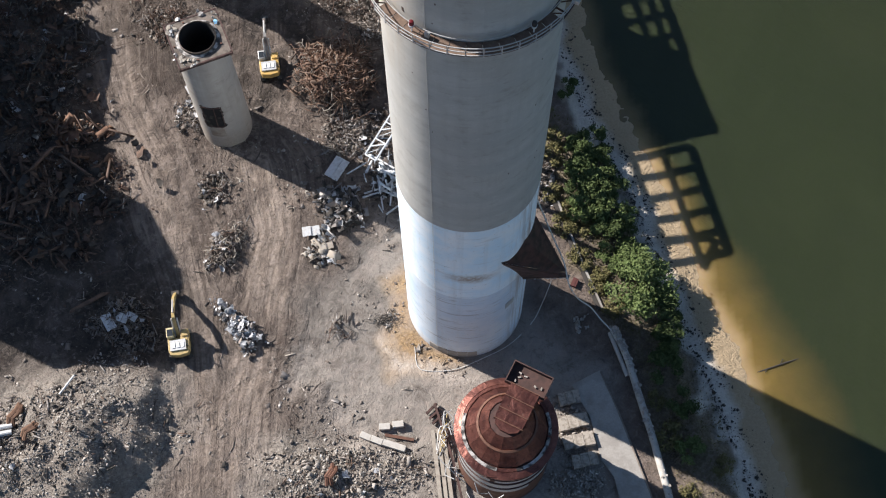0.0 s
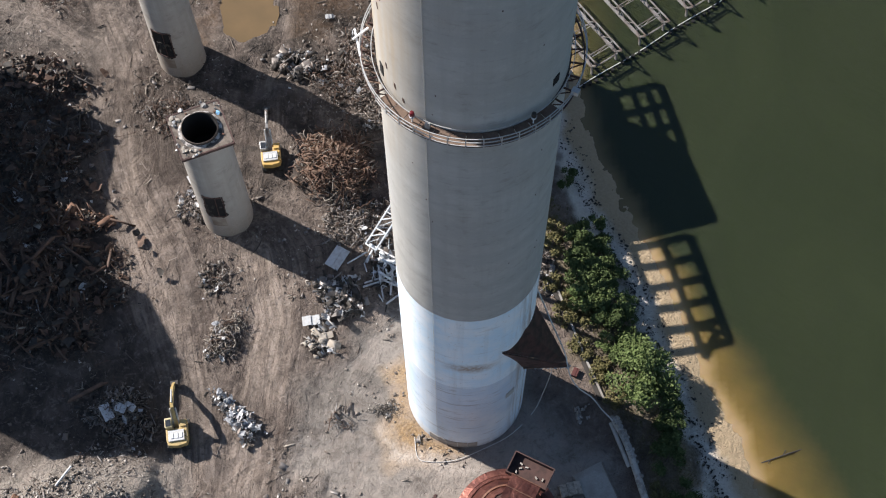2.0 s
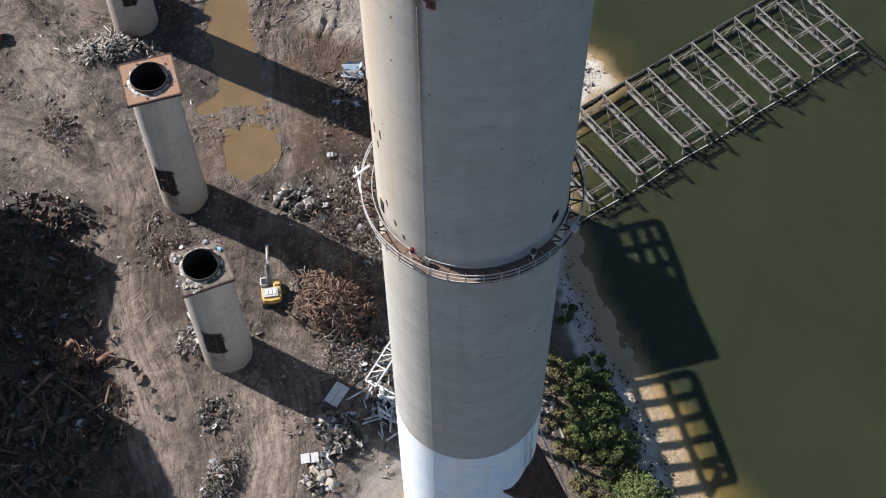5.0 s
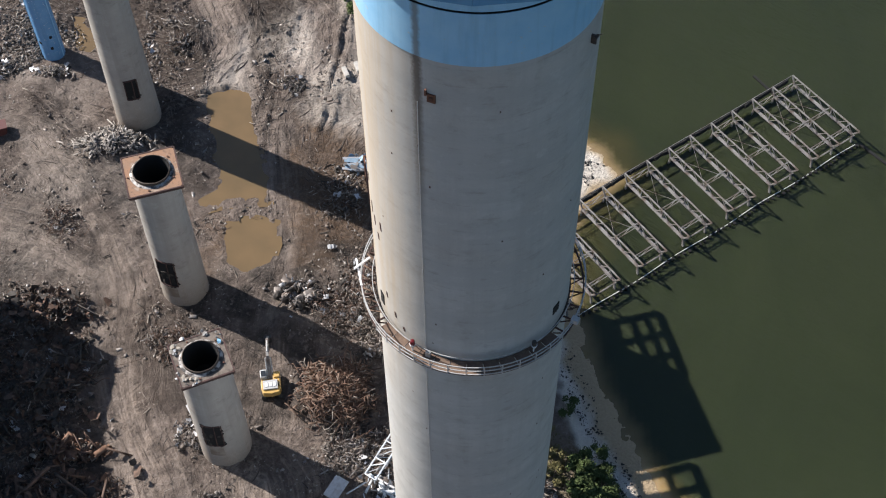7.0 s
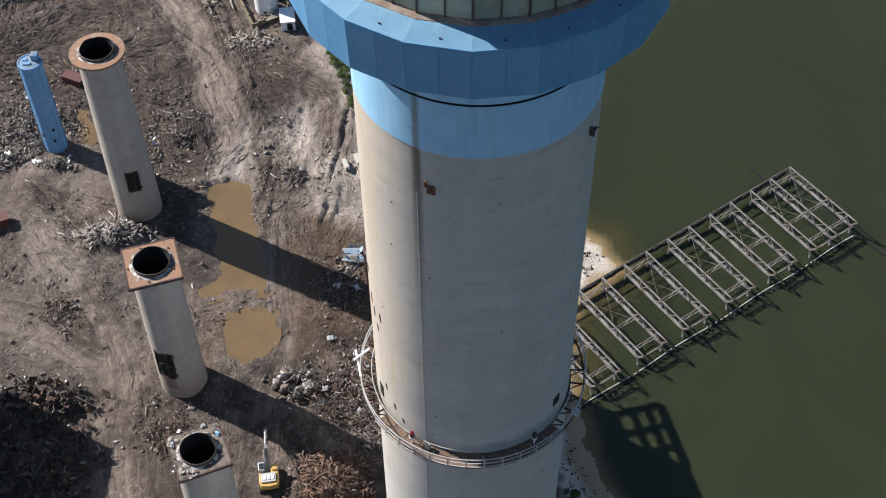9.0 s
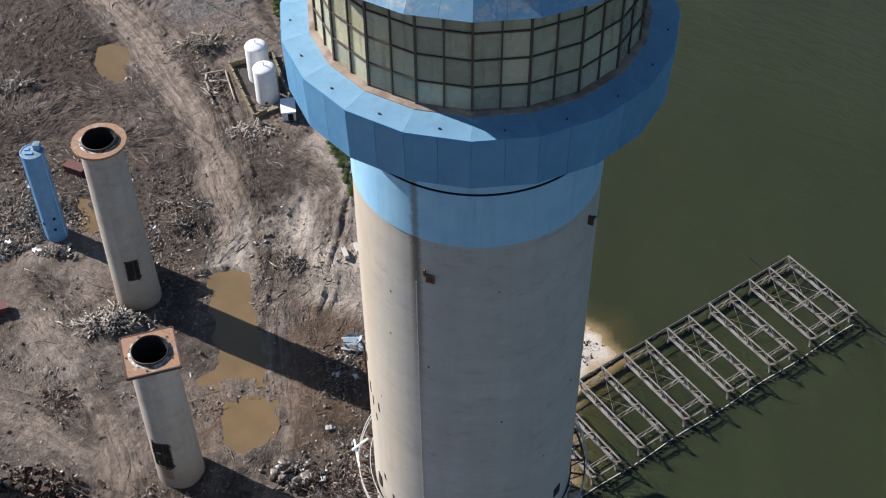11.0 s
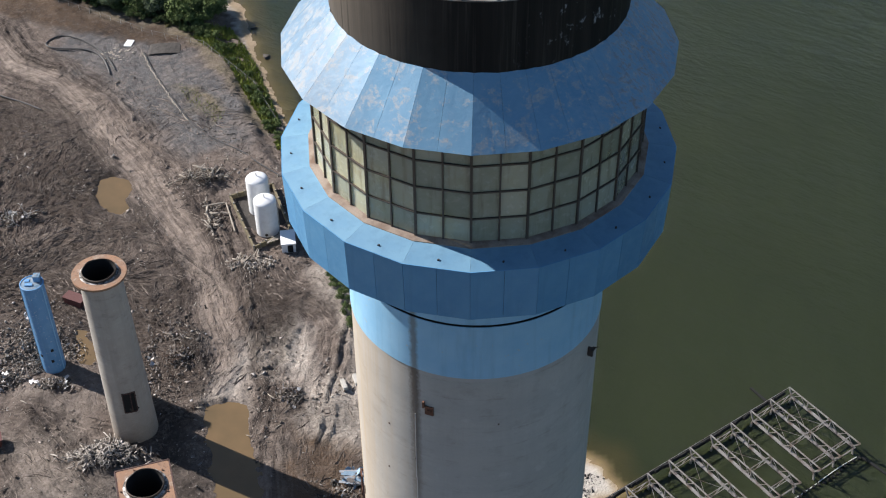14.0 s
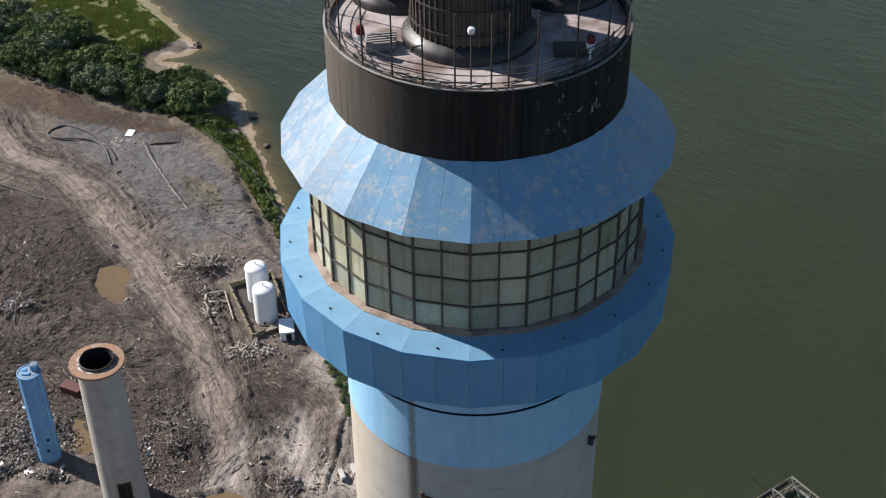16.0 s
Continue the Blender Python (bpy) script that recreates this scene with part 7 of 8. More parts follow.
scrap_heap("broad heap of broken masonry and grey rubble", -50, 43.5, 12.5, 9.5, 20, FINE + [("dark_scrap", "plate", 130, 0.3, 1.0, "scrap_dark", 0.2), ("scrap_strip", "strip", 160, 0.4, 1.6, "scrap_grey", 0.2)], "rubble heap")
scrap_heap("rubble heap with pale stones at the yard edge", -61, 40, 8, 9, 0, [(a, b, n // 2, lo, hi, m, p) for a, b, n, lo, hi, m, p in FINE] + mixed(0.7, 20, 25), "rubble heap")
scrap_heap("low spread of broken masonry and pale stones", -15, 37, 10.5, 5, 0, [(a, b, int(n * 0.8), lo, hi, m, p) for a, b, n, lo, hi, m, p in FINE] + mixed(0.5, 12, 14) + [("block", "slab", 60, 0.4, 1.1, "pale_rubble", 0.15)], "rubble heap")
scrap_heap("dark heap of mixed scrap with rusty beams", -58, 78, 9.5, 10, 0, mixed(1.2, 900, 40) + [("torn_plate", "crumple", 260, 0.4, 1.8, "scrap_rust", 0.9), ("dark_plate", "crumple", 260, 0.4, 1.8, "scrap_dark", 0.9), ("pale_strip", "strip", 40, 0.6, 2.4, "plank", 0.9), ("beam", "strip", 90, 2.0, 5.0, "scrap_rust", 1.2)])
scrap_heap("dark heap of rusty scrap in the shade", -62, 98, 9.5, 11, 0, mixed(1.4, 800, 40) + [("torn_plate", "crumple", 240, 0.4, 1.8, "scrap_rust", 0.9), ("dark_plate", "crumple", 300, 0.4, 1.8, "scrap_dark", 0.9), ("pale_strip", "strip", 40, 0.5, 2.0, "plank", 0.9), ("beam", "strip", 60, 1.5, 4.0, "scrap_dark", 1.2)])
scrap_heap("ragged rusty scrap along the heap's lit crest", -63, 113, 8, 4.2, -8, mixed(1.2, 300, 25) + [("torn_plate", "crumple", 140, 0.4, 1.6, "scrap_rust", 0.9), ("dark_plate", "crumple", 160, 0.4, 1.6, "scrap_dark", 0.9), ("pale_strip", "strip", 40, 0.5, 2.0, "plank", 0.6)])
scrap_heap("rusty and orange scrap at the heap's sunlit rim", -55.5, 88.6, 5.5, 1.8, -5, [("scrap_plate", "plate", 90, 0.6, 2.4, "rust_orange", 0.8), ("beam", "strip", 60, 1.5, 4.0, "scrap_rust", 0.8), ("pale_plate", "plate", 50, 0.5, 1.8, "plank", 0.8)])
scrap_heap("tangled heap of rusty reinforcing bars", -16.8, 97.0, 4.7, 5.0, 15, [("rebar", "curl", 800, 1.2, 3.6, "rebar", 1.6), ("pale_rebar", "strip", 420, 1.0, 3.0, "walkway", 1.7), ("rusty_bar", "strip", 520, 1.0, 3.0, "scrap_rust", 1.7), ("grey_bar", "curl", 380, 0.8, 2.8, "plank", 1.7), ("dark_scrap", "plate", 120, 0.4, 1.4, "scrap_dark", 0.6)])
scrap_heap("scattered scrap and rubble beyond the rebar heap", -14.2, 88.6, 4.5, 4.5, 0, mixed(2.2, 60, 25))
scrap_heap("twisted scrap with a purple-grey sheen", -23.4, 115.4, 3.4, 2.6, -15, [("scrap_plate", "plate", 130, 0.6, 1.8, "scrap_grey", 1.0), ("dark_scrap", "plate", 70, 0.5, 1.5, "scrap_dark", 0.9), ("bright_scrap", "plate", 30, 0.4, 1.2, "scrap_bright", 0.9)])
scrap_heap("brown tangle of scrap beside the puddle road", -17.2, 113, 4.6, 4.2, -20, mixed(1.2, 260, 10))
scrap_heap("long ridge of scrap and rubble behind the stack", -12.5, 115, 3.4, 10, 8, mixed(2.6, 130, 40))
scrap_heap("dark tangle of rusty scrap on the churned soil", -63.8, 130.8, 3.2, 3.6, 0, mixed(0.35, 110, 6))
scrap_heap("pale scrap pile beside the concrete chimney", -37.2, 92, 2.6, 4.5, 0, mixed(1.0, 10, 60))
scrap_heap("rusty bars behind the concrete chimney", -42, 107, 4.5, 4.0, 0, mixed(0.8, 200, 10))
scrap_heap("grey torn sheet metal heap on bare soil", -15.9, 76.2, 3.0, 2.8, 0, [("scrap_plate", "crumple", 90, 0.5, 1.7, "scrap_bright", 0.6), ("torn_sheet", "crumple", 80, 0.5, 1.8, "scrap_grey", 0.7), ("dark_scrap", "plate", 150, 0.5, 1.8, "scrap_dark", 0.7), ("scrap_strip", "strip", 70, 0.6, 2.2, "scrap_grey", 0.7)])
scrap_heap("torn pale sheets and boards on the soil", -18.4, 69.6, 2.2, 2.6, 0, [("pale_plate", "plate", 26, 0.6, 2.2, "plank", 0.4), ("scrap_plate", "crumple", 36, 0.4, 1.4, "scrap_bright", 0.4), ("board", "strip", 24, 0.8, 2.2, "pale_rubble", 0.4)])
scrap_heap("small mixed scrap heap with straw-coloured bits", -32.2, 69.8, 2.9, 3.6, -10, mixed(0.8, 50, 25) + [("board", "strip", 60, 0.5, 1.6, "plank", 0.5)])
scrap_heap("dark little scrap heap", -34.3, 79, 2.2, 2.6, 0, mixed(0.5, 20, 8))
scrap_heap("crumpled bright aluminium sheet heap", -29.6, 58.2, 1.35, 4.4, 40, [("sheet", "crumple", 620, 0.25, 0.95, "scrap_bright", 1.2), ("torn_sheet", "crumple", 260, 0.3, 1.0, "scrap_grey", 1.2), ("dark_scrap", "plate", 50, 0.4, 1.2, "scrap_dark", 0.8)])
scrap_heap("small tangle of blue-grey and rusty bars", -15.2, 57.8, 1.8, 1.8, 0, [("scrap_strip", "strip", 26, 0.6, 2.4, "scrap_grey", 0.4), ("rusty_bar", "curl", 16, 0.8, 2.2, "scrap_rust", 0.3)])
scrap_heap("small heap of rusty bars near the stack", -9.2, 59.2, 2.0, 1.0, 10, [("rusty_bar", "curl", 40, 0.8, 2.2, "scrap_dark", 0.3), ("bit", "chunk", 40, 0.15, 0.5, "pale_rubble", 0.1)])
scrap_heap("shaded scrap with pale torn panels", -45.6, 58.2, 4.5, 4.2, 0, mixed(1.4, 90, 14))
scrap_heap("heap of pale shredded scrap at the chimney foot", -58.2, 147.4, 6.2, 3.4, 10, [("shred", "strip", 1300, 0.4, 1.9, "pale_rubble", 0.6), ("scrap_plate", "plate", 300, 0.3, 1.1, "scrap_grey", 0.7), ("dark_scrap", "plate", 300, 0.3, 1.1, "scrap_dark", 0.7)])
scrap_heap("wide spread of rubble round the blue stack", -77, 172, 8, 7, 20, mixed(2.4, 0, 25) + [("stone", "chunk", 400, 0.1, 0.5, "pale_rubble", 0.2)], "rubble heap")
scrap_heap("small heap of slatted scrap below the blue stack", -71, 164.6, 2.4, 1.5, 0, mixed(0.7, 0, 30))
scrap_heap("low rubble between the chimneys", -52, 172, 6.5, 10, 0, mixed(0.7, 20, 8), "rubble heap")
scrap_heap("dark knot of bars in the yard", -49.2, 171, 2.0, 1.8, 0, mixed(0.6, 60, 6))
scrap_heap("heap of torn timber and pipes", -52, 226.4, 4.2, 3.2, 0, mixed(1.2, 120, 10) + [("board", "strip", 120, 1.0, 3.0, "plank", 0.9)])
scrap_heap("broken concrete blocks before the tank pen", -39, 197.6, 5.4, 2.6, 8, [("block", "slab", 90, 0.3, 1.0, "rubble", 0.3), ("rubble", "chunk", 420, 0.1, 0.5, "pale_rubble", 0.2), ("board", "strip", 40, 0.8, 2.4, "plank", 0.4)], "rubble heap")
scrap_heap("pale boards and pipes beside the tank pen", -48, 211.5, 2.0, 6.5, 15, [("board", "strip", 50, 1.0, 3.0, "plank", 0.3), ("rubble", "chunk", 120, 0.2, 0.6, "rubble", 0.2)])
scrap_heap("dark mangled machine scrap with pale pipes", -89, 212.5, 4.0, 2.4, 10, mixed(0.9, 60, 20) + [("pipe", "curl", 30, 1.5, 3.5, "cable", 0.9)])
scrap_heap("blue-grey scrap beside the churned track", -81, 166, 3.0, 2.5, 0, mixed(0.8, 0, 50))
scrap_heap("broken slab pieces on the pale concrete floor", -27.6, 161.2, 2.2, 2.0, 0, mixed(0.5, 14, 6))
scrap_heap("low rubble and torn timber behind the stack", -17, 136, 3.5, 5, 0, mixed(0.7, 30, 10), "rubble heap")
scrap_heap("pale debris under the shaded dock edge", 13.8, 81.5, 1.8, 4.5, 0, mixed(0.8, 20, 12), "rubble heap")
scrap_heap("small pale rubble on the shaded apron", 18.0, 58.4, 1.6, 1.3, 0, [("stone", "chunk", 26, 0.3, 0.8, "pale_rubble", 0.1)], "rubble heap")
scrap_heap("broken bits of slab beside the silo", 16.2, 43.4, 3.4, 5.2, 10, [("stone", "chunk", 420, 0.08, 0.45, "pale_rubble", 0.05), ("rubble", "chunk", 260, 0.08, 0.5, "rubble", 0.05), ("bar", "rod", 22, 0.6, 2.0, "scrap_rust", 0.2)], "rubble heap")
scrap_heap("blue-grey crushed gravel heap beside the silo", 16.6, 36.6, 3.2, 3.0, 0, [("stone", "chunk", 1600, 0.1, 0.35, "pale_rubble", 0.5)], "rubble heap")

# loose bits over the yard: dense where the ground is rough, thin on the tracks


def yard_bits(name, n, kind, lo, hi, mat, box, label, flat=0.7):
    x, y = rng.uniform(box[0], box[2], n * 2), rng.uniform(box[1], box[3], n * 2)
    near = np.min([line_distance(x, y, p) for p in TRACKS], 0)
    keep = (rng.random(n * 2) < np.clip(fbm(x * 0.13, y * 0.13, 3) * 4.2 - 1.9, 0.02, 1)) & ((near > 2.6) | (rng.random(n * 2) < 0.12)) & (shore_distance(x, y) > 6)
    keep &= np.hypot(x - TX, y - TY) > TR + 0.4
    for pts in PUDDLES.values():
        keep &= ~inside(x, y, pts)
    xy = np.stack([x, y], -1)[keep][:n]
    tagged(new(name, heap_mesh(name, xy, kind, lo, hi, M[mat], flat, 0.2)), label, "debris", kind="stuff")


yard_bits("loose_rubble", 24000, "chunk", 0.06, 0.45, "rubble", (-112, 28, 14, 268), "grey bits of rubble strewn over the soil")
yard_bits("loose_pale_rubble", 11000, "chunk", 0.06, 0.34, "pale_rubble", (-112, 28, 14, 235), "pale bits of rubble strewn over the soil")
yard_bits("loose_strips", 3400, "strip", 0.3, 1.6, "scrap_dark", (-112, 28, 14, 262), "dark strips of scrap strewn over the soil")
yard_bits("loose_pale_strips", 2200, "strip", 0.25, 1.3, "plank", (-112, 28, 14, 235), "pale splinters and strips strewn over the soil")
yard_bits("loose_clods", 11000, "slab", 0.1, 0.6, "clod", (-112, 28, 14, 268), "brown clods of soil strewn over the yard", 0.35)


def ridges(name, n, mat, label, seed):
    """Low crumbled lips of soil along the ways of the machines."""
    r = np.random.default_rng(seed)
    x, y = r.uniform(-118, -11, n * 4), r.uniform(28, 272, n * 4)
    best, flow = np.full(n * 4, 1e9), np.zeros(n * 4)
    for pts in TRACKS + [STRIP, SWEEP] + TREADS[0][4::2]:
        for (ax, ay), (bx, by) in zip(pts[:-1], pts[1:]):
            off = line_distance(x, y, [(ax, ay), (bx, by)])
            flow = np.where(off < best, math.atan2(by - ay, bx - ax), flow)
            best = np.minimum(best, off)
    churned = np.clip(sum(area(x, y, p, 8, 7) for p in CHURN), 0, 1) * (1 - np.clip(sum(area(x, y, p, 3, 2) for p in PALE_SOIL), 0, 1))
    want = np.clip(0.04 + 0.8 * churned + 0.35 * np.exp(-best / 4) * (y > 135) * (y < 260) * (1 - np.clip(sum(area(x, y, p, 3, 2) for p in PALE_SOIL), 0, 1)), 0, 1) * np.clip(fbm(x * 0.13 + seed, y * 0.13, 3) * 6 - 2.8, 0.0, 1)
    keep = (r.random(n * 4) < want) & (shore_distance(x, y) > 8) & (np.hypot(x - TX, y - TY) > TR + 2)
    for pts in PUDDLES.values():
        keep &= ~inside(x, y, pts)
    x, y, flow = x[keep][:n], y[keep][:n], flow[keep][:n]
    n = len(x)
    flow = flow + r.normal(0, 0.1, n) + (fbm(x * 0.07 + 3, y * 0.07, 2) - 0.5) * 3.0
    length, wide = 0.5 + 4.0 * r.random(n) ** 1.8, 0.04 + 0.08 * r.random(n)
    k = 6
    q = np.linspace(-0.5, 0.5, k)[None] * length[:, None]
    bend = r.normal(0, 0.12, (n, 1)) * (q ** 2) + r.normal(0, 0.05, (n, k))
    taper = np.array([0.25, 0.8, 1, 0.9, 0.75, 0.2])[None] * (0.6 + 0.8 * r.random((n, k)))
    c, s_ = np.cos(flow)[:, None], np.sin(flow)[:, None]
    rows = []
    for side, high in ((-1, 0), (-0.25, 1), (0.3, 0.85), (1, 0)):
        o = bend + side * wide[:, None] * taper
        px_, py_ = x[:, None] + q * c - o * s_, y[:, None] + q * s_ + o * c
        rows.append(np.stack([px_, py_, top_of_ground(px_, py_) - 0.05 + high * wide[:, None] * taper * 1.15 + 0.05 * high], -1))
    v = np.stack(rows, 2).reshape(-1, 3)
    cell = np.array([(i * 4 + j, i * 4 + j + 1, i * 4 + j + 5, i * 4 + j + 4) for i in range(k - 1) for j in range(3)])
    faces = (cell[None] + (np.arange(n) * k * 4)[:, None, None]).reshape(-1, 4)
    mesh = bpy.data.meshes.new(name)
    mesh.vertices.add(len(v))
    mesh.vertices.foreach_set("co", v.astype(np.float32).ravel())
    mesh.loops.add(faces.size)
    mesh.loops.foreach_set("vertex_index", faces.astype(np.int32).ravel())
    mesh.polygons.add(len(faces))
    mesh.polygons.foreach_set("loop_start", np.arange(0, faces.size, 4, dtype=np.int32))
    mesh.update(calc_edges=True)
    mesh.materials.append(M[mat])
    tagged(new(name, mesh), label, "soil", kind="stuff")


ridges("soil_ridges", 6500, "clod", "crumbled brown ridges of soil along machine tracks", 21)
ridges("dark_ridges", 4200, "wet_clod", "dark damp ridges of soil along machine tracks", 22)
ridges("pale_ridges", 3600, "dry_clod", "pale dry ridges of soil along machine tracks", 23)
yard_bits("loose_rods", 1500, "rod", 0.6, 2.4, "scrap_rust", (-100, 28, 10, 200), "rusty rods strewn over the soil")
yard_bits("loose_plates", 1500, "plate", 0.3, 1.1, "scrap_grey", (-100, 28, 10, 235), "grey torn plates strewn over the soil")
S = np.array(SHORE[2:26])
seg = np.hypot(*np.diff(S, axis=0).T)
k = rng.choice(len(seg), 6000, p=seg / seg.sum())
fr = rng.random(6000)[:, None]
out = np.stack([-np.diff(S, axis=0)[k][:, 1], np.diff(S, axis=0)[k][:, 0]], -1) / seg[k][:, None]
off = np.where(rng.random(6000) < 0.6, rng.normal(5.2, 0.3, 6000), rng.normal(3.4, 0.7, 6000))
wrack = S[k] * (1 - fr) + S[k + 1] * fr + out * off[:, None]
wrack = wrack[(fbm(wrack[:, 0] * 0.35, wrack[:, 1] * 0.35, 2) > 0.45) & (shore_distance(wrack[:, 0], wrack[:, 1]) > 0.5)]
tagged(new("beach_wrack", heap_mesh("beach_wrack", wrack, "chunk", 0.1, 0.38, M["timber"], 0.9, 0.2)), "dark driftwood and wrack on the sand", "driftwood", kind="stuff")

# ---- larger single pieces in the yard ----


def laid(name, label, category, shape, mat, x, y, turn=0, z=0.0, tilt=0.0, group="", bevel=0.0):
    ob = part(name, shape, M[mat], at=pose(x, y, ground_at(x, y) + z, tilt, 0, turn))
    if bevel:
        softened(ob, bevel)
    return tagged(ob, label, category, group)


barrier = [(-0.3, 0.0), (-0.3, 0.15), (-0.14, 0.4), (-0.1, 0.8), (0.1, 0.8), (0.14, 0.4), (0.3, 0.15), (0.3, 0.0)]
for x, y, turn, n in ((-11.5, 42.6, -24, 1.5), (-10.0, 42.0, -22, 1.6), (-7.7, 41.3, -18, 3.2), (-9.0, 43.9, 3, 1.5), (-7.2, 44.2, 6, 1.5)):
    laid("concrete_block", "pale cast concrete block lying on the yard", "concrete block", Shape().box(-n / 2, -0.42, 0, n / 2, 0.42, 0.8), "block", x, y, turn, -0.05, 0, "loose concrete blocks", 0.05)
laid("steel_beam", "brown rusted steel beam beside concrete blocks", "beam", Shape().box(-2.0, -0.2, 0, 2.0, 0.2, 0.06).box(-2.0, -0.03, 0.06, 2.0, 0.03, 0.35).box(-2.0, -0.2, 0.35, 2.0, 0.2, 0.41), "rust", -7.0, 42.5, -10)
laid("white_pole", "white straight pole lying on the rubble heap", "pole", Shape().cylinder((-1.6, 0, 0.3), (1.6, 0, 0.3), 0.16, n=10), "cable", -51.3, 49.0, 57, 0.5)
for x, y, turn, s in ((-58.1, 45.2, 70, 1.7), (-55.6, 42.9, 50, 1.6), (-15.8, 37.1, 75, 1.5)):
    sh = Shape()
    for k in range(5):
        a, b = random.uniform(-0.35, 0.35), random.uniform(0.5, 1.0)
        sh.tube([(-s * b, a, 0.3), (-s * 0.3, a + 0.3, 0.8 + 0.3 * random.random()), (s * 0.4, a - 0.1, 0.9), (s * b, a + 0.1, 0.3)], 0.3, 7)
    laid("rusted_casing", "crushed orange-rusted casing on the rubble", "scrap metal", sh, "rust_orange" if x < -20 else "rust", x, y, turn, 0.3)
laid("pipe_pair", "two short silver pipes on the rubble", "pipe", Shape().cylinder((-1.2, -0.4, 0.4), (1.2, -0.4, 0.4), 0.38, n=14).cylinder((-1.0, 0.5, 0.4), (1.3, 0.5, 0.4), 0.38, n=14), "galv", -59.6, 43.2, 10, 0.4)
laid("roof_panel", "pale grey roof panel lying in the shade", "panel", Shape().box(-1.1, -1.7, 0, 1.1, 1.7, 0.12).box(-0.05, -1.7, 0.12, 0.05, 1.7, 0.2), "galv", -16.4, 82.2, -32, 0.35, 6)
for x, y, turn, w, h in ((-17.3, 77.6, 10, 1.9, 2.3), (-14.4, 77.2, 0, 1.8, 1.4), (-19.8, 72.3, 8, 2.5, 1.5), (-17.6, 70.0, 15, 2.0, 1.0), (-45.2, 59.0, -20, 1.6, 1.2), (-47.0, 58.4, 30, 1.4, 2.4), (-44.0, 59.3, -30, 1.6, 1.0), (-19.2, 125, 10, 1.0, 0.8), (-35.8, 94.5, 60, 0.8, 1.9), (-38.6, 95, 30, 0.7, 2.0)):
    sh = Shape()
    n = 4
    for i in range(n):
        sh.box(-w / 2 + w * i / n, -h / 2, 0.1 * math.sin(i * 2.1), -w / 2 + w * (i + 1) / n, h / 2, 0.07 + 0.1 * math.sin(i * 2.1))
    laid("sheet_metal", "torn pale sheet metal lying on the soil", "sheet metal", sh, "galv" if w != 2.0 else "plank", x, y, turn, 0.5, random.uniform(-8, 8), "torn metal sheets")
laid("white_sheet", "white sheet lying by the far fence", "panel", Shape().box(-0.95, -1.5, 0, 0.95, 1.5, 0.12), "white", -77.9, 281.5, -8, 0.3)
laid("skip", "brown-red steel skip at the yard edge", "skip", Shape().side([(-2.2, 0), (2.2, 0), (2.7, 1.7), (-2.7, 1.7)], -1.1, 1.1), "brown_red", -79.2, 150.4, 20, 0.0)
for x, y, s in ((-18.3, 163.6, 1), (-16.2, 164.8, 1)):
    laid("concrete_block", "pale concrete block on the stripped floor", "concrete block", Shape().box(-0.4, -1.2, 0, 0.4, 1.2, 0.8), "block", x, y, 20, 0, 0, "loose concrete blocks", 0.06)
bundle = thing("blue_bundle", "crumpled heap of pale blue sheeting on the yard", "sheeting")
for name, n, mat in (("sheet", 60, "faded_blue"), ("grey_sheet", 22, "scrap_grey"), ("bright_sheet", 14, "scrap_bright")):
    ob = new(name, heap_mesh(name, blob(n, -15.6, 142.4, 2.2, 1.7, 5), "crumple", 0.5, 1.7, M[mat], 0.6, 0.3, 0.7))
    ob.parent = bundle
    tagged(ob, kind="stuff")
for k in range(7):
    part("long_sheet", Shape().box(-2.4 + 0.3 * (k % 3), -0.22, 0, 2.3, 0.22, 0.05), M["faded_blue" if k % 3 else "scrap_bright"], bundle, at=pose(-15.6 + 0.2 * (k % 2), 141.0 + 0.42 * k, ground_at(-15.6, 142.4) + 0.75 + 0.05 * (k % 3), 8, 3, 4 * (k % 4) - 4))
laid("skip", "dark red steel skip behind the tall chimney", "skip", Shape().side([(-1.8, 0), (1.8, 0), (2.2, 1.6), (-2.2, 1.6)], -1.1, 1.1), "brown_red", -71.3, 186.4, -25, 0.0)
pipes = thing("pipe_run", "rusty pale pipes laid out beside the tank pen", "pipe")
for a, b in (((-45.9, 216.7), (-43.0, 207.5)), ((-50.8, 215.5), (-46.2, 216.9)), ((-49.8, 214.3), (-47.2, 206.0)), ((-46.6, 213.6), (-44.6, 213.0))):
    part("pipe", Shape().cylinder((*a, ground_at(*a) + 0.35), (*b, ground_at(*b) + 0.35), 0.17, n=8), M["plank"], pipes)
laid("broken_manhole", "square broken concrete pit edge", "pit", Shape().box(-1.5, -1.0, 0, 1.5, -0.6, 0.3).box(-1.5, 0.6, 0, 1.5, 1.0, 0.3).box(-1.5, -0.6, 0, -1.1, 0.6, 0.3).box(1.1, -0.6, 0, 1.5, 0.6, 0.3).box(-0.4, -0.4, 0, 0.4, 0.4, 0.4), "rubble", -20.9, 157.2, 10, 0.05)

